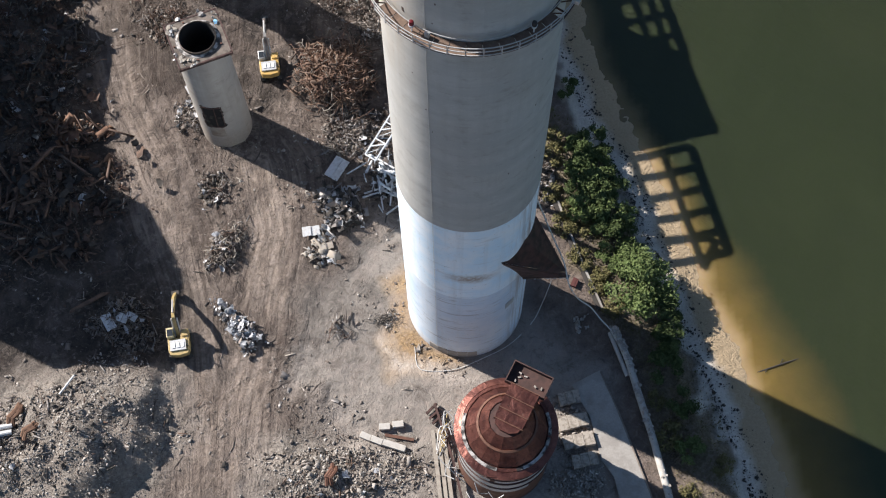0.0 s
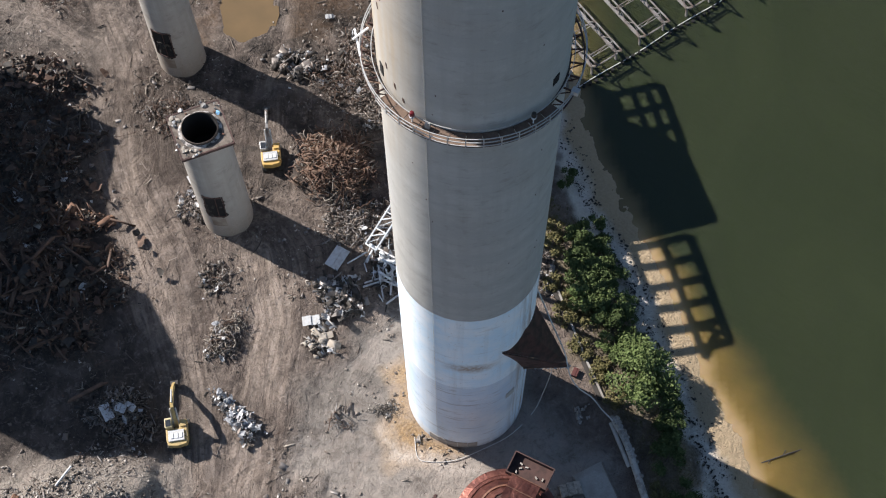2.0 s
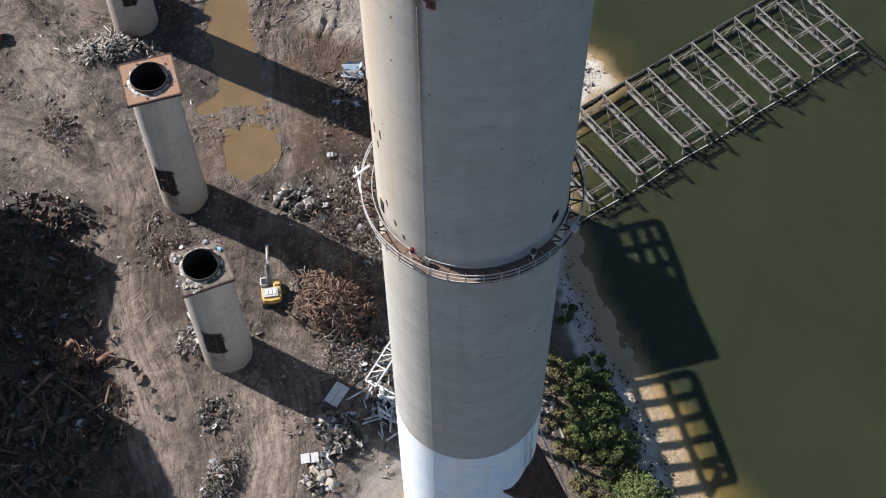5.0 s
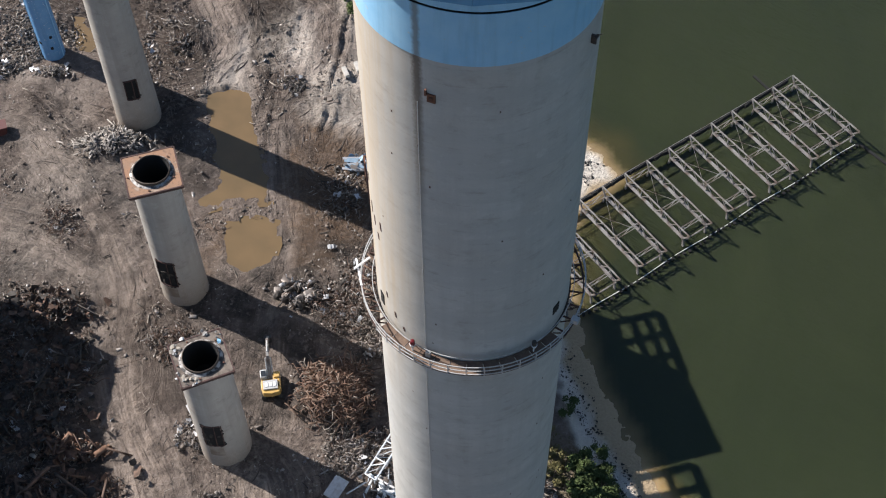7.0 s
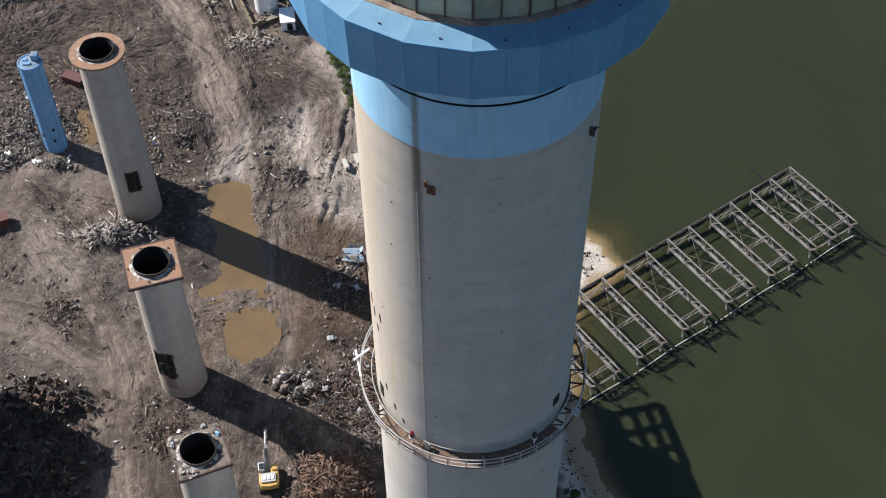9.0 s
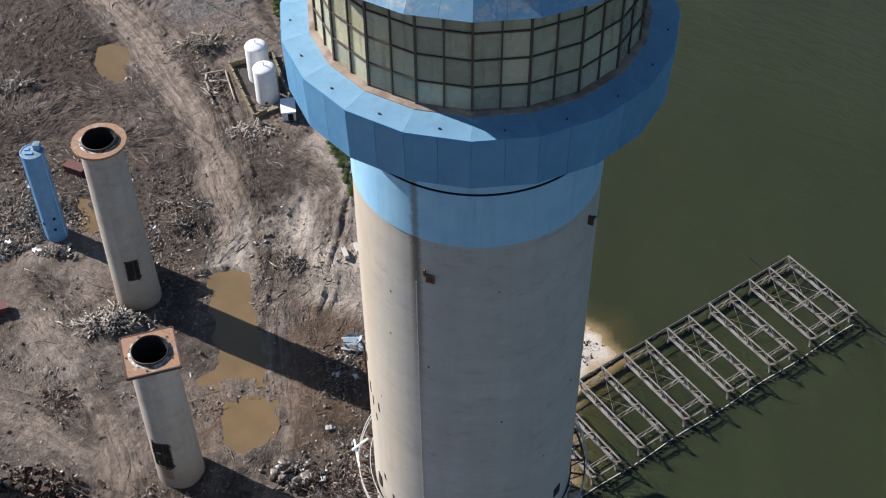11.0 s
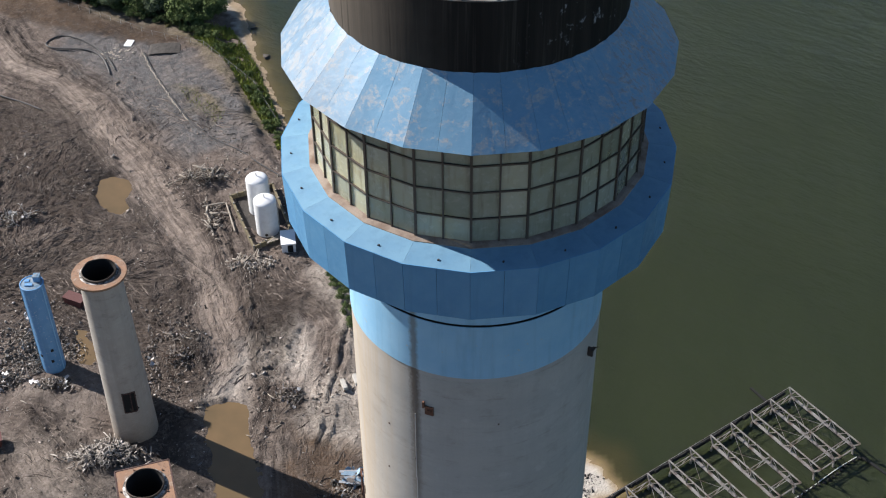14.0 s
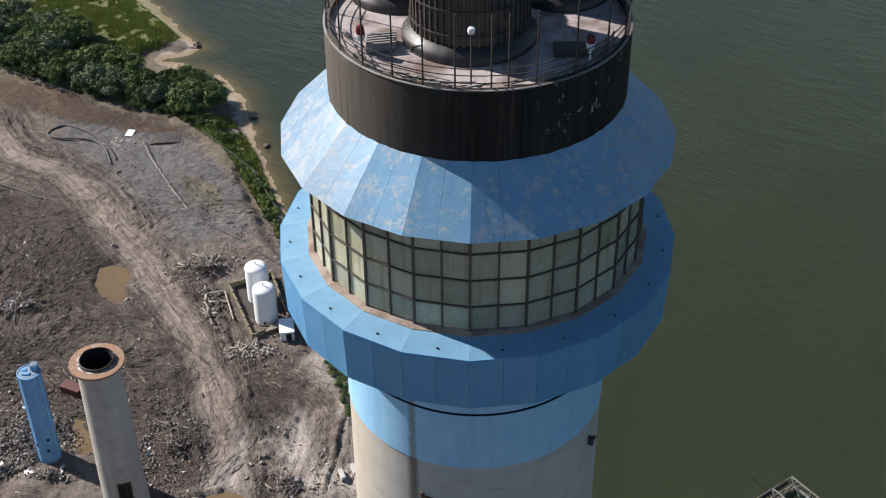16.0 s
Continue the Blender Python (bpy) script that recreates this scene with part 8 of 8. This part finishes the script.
# white lattice mast sections against the back of the stack
mast = thing("lattice_mast", "fallen white steel lattice mast leaning behind the stack", "lattice mast")
legs = [Vector((-12.3, 84.2, 1.0)), Vector((-10.7, 82.4, 2.6)), Vector((-9.4, 85.4, 1.0))]
axis = Vector((5.4, 6.6, 5.0))
for a in legs:
    part("leg", Shape().angle_bar(a, a + axis, 0.2, 0.05), M["mast"], mast)
for i in range(7):
    for j in range(3):
        p, q = legs[j] + axis * (i / 7), legs[(j + 1) % 3] + axis * ((i + (1 if i % 2 else 0)) / 7)
        part("lacing", Shape().angle_bar(p, q, 0.12, 0.04), M["mast"], mast)
mast_low = thing("lattice_mast", "bent grey-white lattice frame lying against the stack", "lattice mast")
for a, b in (((-10.2, 81.8, 1.4), (-7.4, 79.4, 2.2)), ((-10.4, 80.4, 0.6), (-9.6, 75.6, 0.5)), ((-9.9, 78.6, 0.8), (-6.9, 76.9, 1.5)), ((-9.9, 78.6, 0.8), (-7.2, 80.6, 1.5)), ((-8.2, 81.2, 1.4), (-8.6, 76.2, 0.6)), ((-9.2, 74.9, 0.4), (-7.0, 76.4, 0.9)), ((-10.9, 83.6, 1.2), (-8.0, 81.4, 2.0)), ((-12.4, 78.2, 0.4), (-8.6, 79.4, 0.6)), ((-12.6, 77.6, 0.4), (-8.8, 78.8, 0.5))):
    part("bar", Shape().beam(a, b, 0.22), M["galv"], mast_low)
tangle = thing("scrap_heap", "white bars and pale sheets tangled at the mast's foot", "scrap heap", group="scrap heaps in the yard")
for nm, kd, cnt, lo, hi, mt, up in (("bar", "strip", 46, 1.2, 3.6, "mast", 1.2), ("sheet", "crumple", 26, 0.6, 1.8, "scrap_bright", 0.8), ("dark_scrap", "plate", 60, 0.4, 1.4, "scrap_dark", 0.7), ("grey_scrap", "crumple", 40, 0.5, 1.5, "scrap_grey", 0.7)):
    ob = new(nm, heap_mesh(nm, blob(cnt, -9.6, 80.6, 2.6, 4.2, 10), kd, lo, hi, M[mt], 0.5, 0.3, up))
    ob.parent = tangle
    tagged(ob, kind="stuff")
for a, b in (((-12.6, 132.6, 2.0), (-8.4, 127.4, 3.4)), ((-11.8, 128.0, 2.2), (-8.2, 131.0, 2.6))):
    mast_bar = tagged(part("fallen_bar", Shape().beam(a, b, 0.4), M["white"]), "white steel bar leaning behind the stack", "steel bar", "fallen white bars")
rack = thing("pipe_rack", "tall rusted pipe rack behind the stack", "pipe rack")
for a, b in (((-13.9, 139.0, 0), (-13.9, 139.0, 6.5)), ((-12.2, 127.6, 0), (-12.2, 127.6, 6.5)), ((-13.9, 139.0, 6.3), (-12.2, 127.6, 6.3)), ((-13.9, 139.0, 4.2), (-12.2, 127.6, 3.0)), ((-11.6, 139.2, 6.3), (-10.2, 127.8, 6.3)), ((-13.9, 139, 6.3), (-11.6, 139.2, 6.3)), ((-12.2, 127.6, 6.3), (-10.2, 127.8, 6.3))):
    part("member", Shape().beam(a, b, 0.3), M["rust"], rack)

# ---- the dock edge: pipe, kerbs, slabs, hoses ----
culvert = thing("pipeline", "fat pale concrete-cased pipeline along the dock edge", "pipe")
line = [(22.2, 57.6), (23.3, 55.2), (24.1, 53.0), (25.4, 47.5), (26.7, 42.4), (28.4, 34.3), (31, 22)]
part("pipe", Shape().tube([(x, y, 0.6) for x, y in line], 0.5, 10), M["block"], culvert, "", True)
rocks = Shape()
for k in range(150):
    i = random.randrange(len(line) - 1)
    f = random.random()
    x, y = (line[i][j] * (1 - f) + line[i + 1][j] * f for j in (0, 1))
    s = random.uniform(0.08, 0.22)
    rocks.box(-s, -s, -s, s, s, s * 0.8, pose(x + random.uniform(-0.4, 0.5), y, 0.98 + random.uniform(-0.1, 0.15), random.uniform(0, 90), random.uniform(0, 90), random.uniform(0, 90)))
part("stone", rocks, M["pale_rubble"], culvert, "stones on the casing", kind="stuff")
part("small_pipe", Shape().tube([(21.8, 57, 0.3), (22.9, 53.8, 0.3), (23.9, 50.8, 0.3)], 0.3, 8), M["block"], culvert)
kerb = thing("kerb", "long low concrete kerb with a dark open channel", "kerb", kind="structure")
for a, b in zip([(14.9, 77.0), (16.9, 70.8), (18.6, 65.8), (20.6, 60.4)][:-1], [(14.9, 77.0), (16.9, 70.8), (18.6, 65.8), (20.6, 60.4)][1:]):
    part("kerb_stone", Shape().beam((a[0] + 0.5, a[1], 0.05), (b[0] + 0.5, b[1], 0.05), 0.3, 0.5), M["apron"], kerb)
    part("channel", Shape().beam((a[0], a[1], 0.12), (b[0], b[1], 0.12), 0.55, 0.3), M["timber"], kerb)
apron = [(16.3, 49.6), (20.2, 51.6), (22.2, 46.2), (25.9, 34.9), (27, 31), (22.6, 31), (21.4, 37.0), (19.8, 39.3), (18.6, 45.1)]
tagged(part("apron", Shape().prism(apron, -0.6, 0.3), M["apron"]), "smooth pale concrete apron beside the silo", "pavement", kind="structure")
tagged(part("apron_kerb", Shape().tube([(20.3, 51.4, 0.25), (22.3, 46.2, 0.25), (26.0, 34.9, 0.25), (27, 31, 0.25)], 0.14, 6), M["rubble"]), "broken kerb at the apron's edge", "kerb", kind="structure")
for x, y, w in ((15.9, 47.7, 2.9), (16.3, 44.4, 4.1), (16.9, 41.8, 4.3), (17.6, 39.2, 3.4)):
    slab_shape = Shape()
    cols = 3
    for i in range(cols):
        xa, xb = -w / 2 + w * i / cols, -w / 2 + w * (i + 1) / cols - 0.03
        slab_shape.prism([(xa, -0.85 + random.uniform(-0.18, 0.12)), (xb, -0.85 + random.uniform(-0.18, 0.12)), (xb, 0.85 + random.uniform(-0.15, 0.15)), (xa, 0.85 + random.uniform(-0.15, 0.15))], 0.0, 0.8 + random.uniform(-0.08, 0.1))
    laid("broken_slab", "broken rough concrete slab beside the silo", "concrete slab", slab_shape, "rough_slab", x, y, 12, 0, random.uniform(-3, 3), "broken slabs", 0.05)


def hose(name, label, pts, r, mat, category="hose"):
    fine = []
    for i in range(len(pts) - 1):
        p0, p1, p2, p3 = (Vector(pts[max(0, min(len(pts) - 1, j))]) for j in (i - 1, i, i + 1, i + 2))
        for k in range(6):
            t = k / 6
            fine.append(0.5 * (2 * p1 + (p2 - p0) * t + (2 * p0 - 5 * p1 + 4 * p2 - p3) * t * t + (3 * p1 - p0 - 3 * p2 + p3) * t ** 3))
    fine.append(Vector(pts[-1]))
    return tagged(part(name, Shape().tube(fine, r, 7), M[mat], smooth=True), label, category)


hose("hose", "white hose hanging past the duct hood and over the dock", [(10.05, 62.6, 33.0), (12.2, 60.4, 27.0), (13.9, 58.6, 22.5), (14.7, 57.2, 19.0), (16.6, 58.6, 10.0), (18.9, 59.0, 5.0), (20.6, 58.6, 1.2), (22.0, 57.0, 1.2)], 0.09, "cable")
hose("cable", "grey cable trailing round the stack foot", [(-5.0, 55.2, 0.1), (-4.6, 52.4, 0.1), (-3.0, 51.7, 0.1), (0.5, 51.9, 0.15), (4.2, 53.4, 0.15), (8.0, 55.4, 0.15), (11.2, 58.6, 0.15), (12.4, 60.0, 4), (13.0, 60.0, 12), (12.4, 57.6, 20)], 0.05, "cable", "cable")
laid("red_crate", "small brownish red crate on the dock", "crate", Shape().box(-0.4, -0.62, 0, 0.4, 0.62, 0.6).box(-0.1, -0.64, 0.6, 0.1, 0.64, 0.65), "brown_red", 17.3, 64.4, -25)
frame_r = thing("conveyor_frame", "rusted conveyor frame with planks beside the silo", "conveyor")
for a, b in (((-2.3, 46.9, 0.8), (0.2, 38.9, 1.2)), ((0.2, 38.9, 1.2), (1.6, 32.5, 1.2)), ((-3.4, 45.6, 0.5), (-2.0, 47.0, 0.6)), ((-3.0, 44.9, 0.5), (-1.6, 46.2, 0.6)), ((-2.6, 44.2, 0.5), (-1.3, 45.4, 0.6))):
    part("rail", Shape().beam(a, b, 0.3, 0.45), M["rust_dark"], frame_r)
for dx in (0, 0.75, 1.45):
    part("plank", Shape().beam((-2.6 + dx, 43.4, 0.5), (-1.4 + dx, 33.0, 0.5), 0.5, 0.16), M["plank"], frame_r)
for k in range(7):
    hose("strap", "torn yellowish strap beside the silo", [(-2.2 + random.uniform(-0.4, 2.0), 40 + random.uniform(-1, 5.0), 0.9), (-1.8 + random.uniform(0, 1.2), 41 + random.uniform(-1, 5.0), 1.6), (-1.0 + random.uniform(0, 1.6), 42 + random.uniform(-1, 4.5), 1.0)], 0.07, "yellow" if k % 2 else "cable", "strap")

tagged(part("snag", Shape().tube([(41.6, 51.7, WATER - 0.15), (43.8, 52.4, WATER + 0.08), (46.2, 53.2, WATER + 0.12), (48.6, 54.0, WATER - 0.15)], 0.1, 7).cylinder((45.4, 53.0, WATER), (45.8, 53.7, WATER + 0.2), 0.07, n=6).cylinder((43.6, 52.4, WATER), (43.2, 51.8, WATER + 0.25), 0.06, n=6), M["timber"]), "dark waterlogged log lying in the shallows", "log")
# hoses, a boulder line and the fence on the far flats
hose("hose", "coiled black hose lying on the grey flats", [(x, y, ground_at(x, y) + 0.25) for x, y in ((-80, 267.5), (-83, 274.5), (-87.4, 278.2), (-95.9, 279), (-98.4, 281.6), (-95.4, 285), (-89, 282.4), (-82.5, 275.7), (-79, 269))], 0.2, "black_hose")
laid("dark_tarp", "dark tarpaulin mound at the edge of the flats", "tarpaulin", Shape().side([(-4.0, 0), (4.0, 0), (3.7, 0.2), (2.4, 0.35), (0.3, 0.4), (-1.8, 0.35), (-3.4, 0.2)], -2.4, 2.4), "scrap_dark", -68.5, 278.8, 4, 0, 0, "", 0.35)
silt = Shape()
for (ax, ay), (bx_, by_) in zip([(-73.9, 277.2), (-70.2, 268.7), (-63.9, 256.7), (-58.3, 247.4)][:-1], [(-73.9, 277.2), (-70.2, 268.7), (-63.9, 256.7), (-58.3, 247.4)][1:]):
    for k in range(10):
        f = k / 10
        x, y = ax + (bx_ - ax) * f, ay + (by_ - ay) * f
        silt.box(-0.5, -0.1, -0.1, 0.5, 0.1, 0.3, pose(x + random.uniform(-0.15, 0.15), y, ground_at(x, y), 0, 0, math.degrees(math.atan2(by_ - ay, bx_ - ax)) + random.uniform(-14, 14)))
tagged(part("sandbag_line", silt, M["plank"]), "ragged line of pale sandbags on the flats", "sandbags", kind="stuff")
for seam_line in ([(-73.4, 277.0), (-69.7, 268.5), (-63.4, 256.5), (-57.8, 247.2), (-54.1, 243.6)], [(-53, 242), (-49.3, 238.9), (-44.6, 235.2), (-40.9, 231.4), (-35.2, 226.2)]):
    hose("silt_fence", "low black silt fence slumped on the flats", [(x, y, ground_at(x, y) + 0.15) for x, y in seam_line], 0.17, "black_hose", "fence")
hose("hose", "straight black hose lying on the flats", [(x, y, ground_at(x, y) + 0.15) for x, y in ((-112, 263), (-104.3, 258.8), (-98, 255.6), (-93.2, 252.6))], 0.2, "black_hose")
fence = thing("fence", "thin chain-link fence along the trees", "fence")
FL = [(-140, 327), (-119.5, 314.3), (-103, 304), (-87.5, 294.4), (-72.7, 285.2), (-59.1, 280), (-45.2, 264.6), (-37.5, 247), (-33.5, 238), (-24, 226)]
post = mesh_of("post", Shape().cylinder((0, 0, -0.3), (0, 0, 1.4), 0.05, n=6), M["galv"])
for (ax, ay), (bx_, by_) in zip(FL[:-1], FL[1:]):
    n = max(2, int(math.hypot(bx_ - ax, by_ - ay) / 3.2))
    za, zb = ground_at(ax, ay), ground_at(bx_, by_)
    for i in range(n):
        x, y = ax + (bx_ - ax) * i / n, ay + (by_ - ay) * i / n
        ob = new("post", post)
        ob.parent, ob.matrix_basis = fence, pose(x, y, za + (zb - za) * i / n)
    part("rail", Shape().beam((ax, ay, za + 1.35), (bx_, by_, zb + 1.35), 0.06), M["truss"], fence)
    part("wire", Shape().beam((ax, ay, za + 0.5), (bx_, by_, zb + 0.5), 0.04), M["truss"], fence)

# ---- shrubs and trees ----


def foliage(n, lobes, size, seed):
    """Leaf quads spread through lobes (x, y, z, radius)."""
    r = np.random.default_rng(seed)
    pick = r.choice(len(lobes), n, p=np.array([l[3] ** 2 for l in lobes]) / sum(l[3] ** 2 for l in lobes))
    L = np.array(lobes)[pick]
    d = r.normal(size=(n, 3))
    d /= np.linalg.norm(d, axis=1)[:, None]
    d[:, 2] = np.abs(d[:, 2]) * np.where(r.random(n) < 0.85, 1, -0.5)
    rad = L[:, 3] * (0.55 + 0.5 * r.random(n) ** 0.6) * (0.5 + 0.85 * value_noise(d[:, 0] * 4 + L[:, 0] * 5 + 9, d[:, 1] * 4 + L[:, 1] * 5 + d[:, 2] * 3)) * np.where(r.random(n) < 0.1, 1.2, 1.0)
    c = L[:, :3] + d * rad[:, None] * np.array([1, 1, 0.8])
    nrm = d + r.normal(0, 0.55, (n, 3))
    nrm /= np.linalg.norm(nrm, axis=1)[:, None]
    t = np.cross(nrm, r.normal(size=(n, 3)))
    t /= np.linalg.norm(t, axis=1)[:, None]
    b = np.cross(nrm, t)
    s = size * (0.6 + 0.8 * r.random(n))[:, None]
    v = np.stack([c - t * s, c + b * s * 0.45 + nrm * s * 0.12, c + t * s, c - b * s * 0.45 + nrm * s * 0.12], 1)
    sh = Shape()
    sh.v = [tuple(p) for p in v.reshape(-1, 3)]
    sh.f = [(4 * i, 4 * i + 1, 4 * i + 2, 4 * i + 3) for i in range(n)]
    return sh


def plant(name, label, category, lobes, n, size, mat, seed, height):
    p = thing(name, label, category, pose(0, 0, -50))
    r = random.Random(seed)
    trunk = Shape()
    trunk.cylinder((0, 0, -0.4), (0, 0, height * 0.55), 0.06 * height ** 0.7, 0.03 * height ** 0.7, 7)
    for x, y, z, rad in lobes[:7]:
        trunk.cylinder((0, 0, height * r.uniform(0.15, 0.5)), (x * 0.8, y * 0.8, z), 0.03 * height ** 0.7, 0.012 * height ** 0.7, 5)
    part("trunk", trunk, M["bark"], p)
    part("crown", foliage(n, lobes, size, seed), M[mat], p)
    return p


def lobes_for(seed, spread, height, n):
    r = random.Random(seed)
    out = []
    for k in range(n):
        a, q = r.uniform(0, math.tau), spread * math.sqrt(r.random())
        out.append((q * math.cos(a), q * math.sin(a), height * (0.45 + 0.4 * r.random()) * (1 - 0.35 * q / spread), spread * r.uniform(0.26, 0.5)))
    return out


SHRUBS = [plant("shrub", "dense dark green shore shrub", "shrub", lobes_for(11 + k, 2.3, 3.4, 11), 2300, 0.2, m, 11 + k, 3.2) for k, m in enumerate(("leaf", "leaf", "leaf_light", "leaf"))]
BIG = plant("shrub", "large bright green bush above the beach", "shrub", lobes_for(31, 4.2, 5.6, 20), 7000, 0.23, "leaf_light", 31, 5.6)
SCRUB = plant("scrub", "low dry yellow-green scrub", "shrub", lobes_for(41, 1.6, 0.9, 8), 800, 0.18, "scrub", 41, 0.9)
TREES = [plant("tree", "broad green deciduous tree in the shore wood", "tree", lobes_for(51 + k, 4.6, 8.0, 17), 2900, 0.38, m, 51 + k, 7.0) for k, m in enumerate(("leaf_light", "leaf_grey", "leaf", "leaf_light"))]


def planted(src, x, y, s, turn, dz=0.0):
    ob = copy_thing(src, pose(x, y, ground_at(x, y) + dz, 0, 0, turn) @ Matrix.Scale(s, 4))
    ob.scale = (s, s, s)
    return ob


for x, y, s in ((22.0, 84.0, 0.85), (19.1, 81.1, 1.15), (23.2, 79.6, 0.95), (19.8, 75.3, 1.15), (22.0, 72.8, 1.1), (24.2, 71.3, 0.9), (17.6, 95.6, 0.7),
                (20.8, 78.0, 1.0), (18.4, 83.2, 1.0), (25.4, 69.2, 0.7), (28.6, 59.2, 1.1), (29.8, 57.6, 0.9), (27.9, 61.5, 1.1), (30.1, 56.2, 0.9), (30.8, 46.7, 0.9), (31.4, 40.4, 0.7), (29.6, 53.2, 0.7), (22.6, 68.4, 0.8), (24.0, 66.8, 0.8), (21.4, 75.6, 1.0), (20.6, 82.6, 0.9)):
    planted(random.choice(SHRUBS), x, y, s * random.uniform(0.9, 1.1), random.uniform(0, 360))
planted(BIG, 25.9, 63.6, 1.0, 40)
for x, y in ((15.9, 73.0), (18.3, 68.2), (21.0, 65.6), (14.6, 78.2), (18.9, 72.9), (17.2, 75.6), (14.9, 84.5), (15.4, 87.2), (13.8, 91.5), (22.8, 60.8), (27.6, 47.2), (29.0, 42.2), (36.0, 38.4), (31.2, 34.4)):
    planted(SCRUB, x, y, random.uniform(0.7, 1.2), random.uniform(0, 360))
r = random.Random(5)
wood = [(-119, 317), (-101.6, 307.5), (-85, 300), (-65, 290.5), (-55.5, 287), (-61, 297), (-71.5, 304), (-79, 311), (-102, 334), (-130, 352), (-170, 380), (-170, 345)]
count = 0
while count < 125:
    x, y = r.uniform(-165, -55), r.uniform(285, 380)
    if inside(np.array([x]), np.array([y]), wood)[0]:
        planted(r.choice(TREES), x, y, r.uniform(0.55, 1.05), r.uniform(0, 360), -0.3)
        count += 1
for x, y in ((-52, 274), (-50, 271), (-47.5, 268.5), (-55, 279), (-45.6, 262), (-43, 258), (-40.6, 252), (-57.5, 284), (-60, 287), (-39, 247), (-36.6, 243), (-34.5, 240), (-32, 236), (-30, 233), (-53, 281), (-24, 221), (-22.6, 218.5), (-21.4, 215.6), (-20.6, 213), (-62, 290)):
    planted(SHRUBS[2], x, y, random.uniform(0.5, 0.85), random.uniform(0, 360), -0.2)
for x, y in ((-21.6, 193.4), (-20.8, 191.0), (-19.6, 187.2), (-18.4, 183.4), (-17.2, 179.6), (-22.4, 196.6)):
    planted(SHRUBS[2], x, y, random.uniform(0.5, 0.7), random.uniform(0, 360), -0.2)
for k in range(26):
    x, y = r.uniform(-73, -57), r.uniform(292, 309)
    if 3.5 < float(shore_distance(np.array([x]), np.array([y]))[0]) < 16:
        planted(r.choice(TREES), x, y, r.uniform(0.4, 0.6), r.uniform(0, 360), -0.2)
for k in range(46):
    f = k / 46
    x, y = -121 + 62 * f + r.uniform(-1, 1), 317.5 - 32.5 * f + r.uniform(-1.0, 1.6)
    planted(r.choice(SHRUBS + [SCRUB]), x, y, r.uniform(0.45, 0.85), r.uniform(0, 360), -0.2)
# the plants that were copied stand in the scrub belt too
for src, (x, y) in zip(SHRUBS + [BIG, SCRUB] + TREES, ((19.8, 86.4), (18.8, 78.4), (23.6, 74.6), (29.0, 51.6), (30.6, 25.0), (20.6, 64.2), (-92, 314), (-108, 322), (-76, 300), (-120, 334))):
    src.matrix_basis = pose(x, y, ground_at(x, y), 0, 0, 25)


def tufts(name, n, outline, size, mat, label):
    xs_, ys_ = [p[0] for p in outline], [p[1] for p in outline]
    x, y = rng.uniform(min(xs_), max(xs_), n * 3), rng.uniform(min(ys_), max(ys_), n * 3)
    keep = inside(x, y, outline) & (fbm(x * 0.3, y * 0.3, 3) > 0.36) & (shore_distance(x, y) > 1.5)
    x, y = x[keep][:n], y[keep][:n]
    n = len(x)
    z = ground_height(x, y)
    a = rng.uniform(0, math.tau, n)
    h = size * (0.5 + rng.random(n))
    lx, ly = rng.normal(0, 0.35, n) * h, rng.normal(0, 0.35, n) * h
    w = h * 0.16
    v = np.stack([np.stack([x - np.cos(a) * w, y - np.sin(a) * w, z - 0.05], -1), np.stack([x + np.cos(a) * w, y + np.sin(a) * w, z - 0.05], -1), np.stack([x + lx, y + ly, z + h], -1)], 1)
    sh = Shape()
    sh.v, sh.f = [tuple(p) for p in v.reshape(-1, 3)], [(3 * i, 3 * i + 1, 3 * i + 2) for i in range(n)]
    tagged(part(name, sh, M[mat]), label, "grass", kind="stuff")


tufts("marsh_grass", 60000, [(-100, 372), (-80, 345), (-74, 336), (-80, 326), (-92, 322), (-110, 335), (-132, 372)], 0.5, "grass", "bright green marsh grass by the water")
tufts("shore_grass", 12000, [(-63, 284), (-57, 291), (-54, 291), (-47.5, 278), (-41, 262), (-34, 240), (-37, 238), (-44, 254), (-53, 274)], 0.8, "grass", "green grass along the shore fence")
tufts("dock_grass", 6000, GREEN[0], 0.45, "scrub", "dry grass and weeds on the dock bank")
tufts("flat_grass", 500, GREEN[3], 0.4, "grass", "thin grass on the grey flats")

rock_xy = np.concatenate([blob(14, -52, 314, 4, 5), blob(16, -45.6, 288, 2.2, 9, 12), blob(10, -68, 331, 4, 3)])
tagged(new("shore_rocks", heap_mesh("shore_rocks", rock_xy, "chunk", 0.4, 1.6, M["timber"], 0.6, 0.2)), "dark wet rocks scattered in the shallows", "rocks", kind="stuff")
white_xy = blob(60, -80, 276.5, 4.5, 4.5)
tagged(new("pale_litter", heap_mesh("pale_litter", white_xy, "plate", 0.25, 1.0, M["plank"], 0.9, 0.1)), "pale torn litter beside the coiled hose", "litter", kind="stuff")
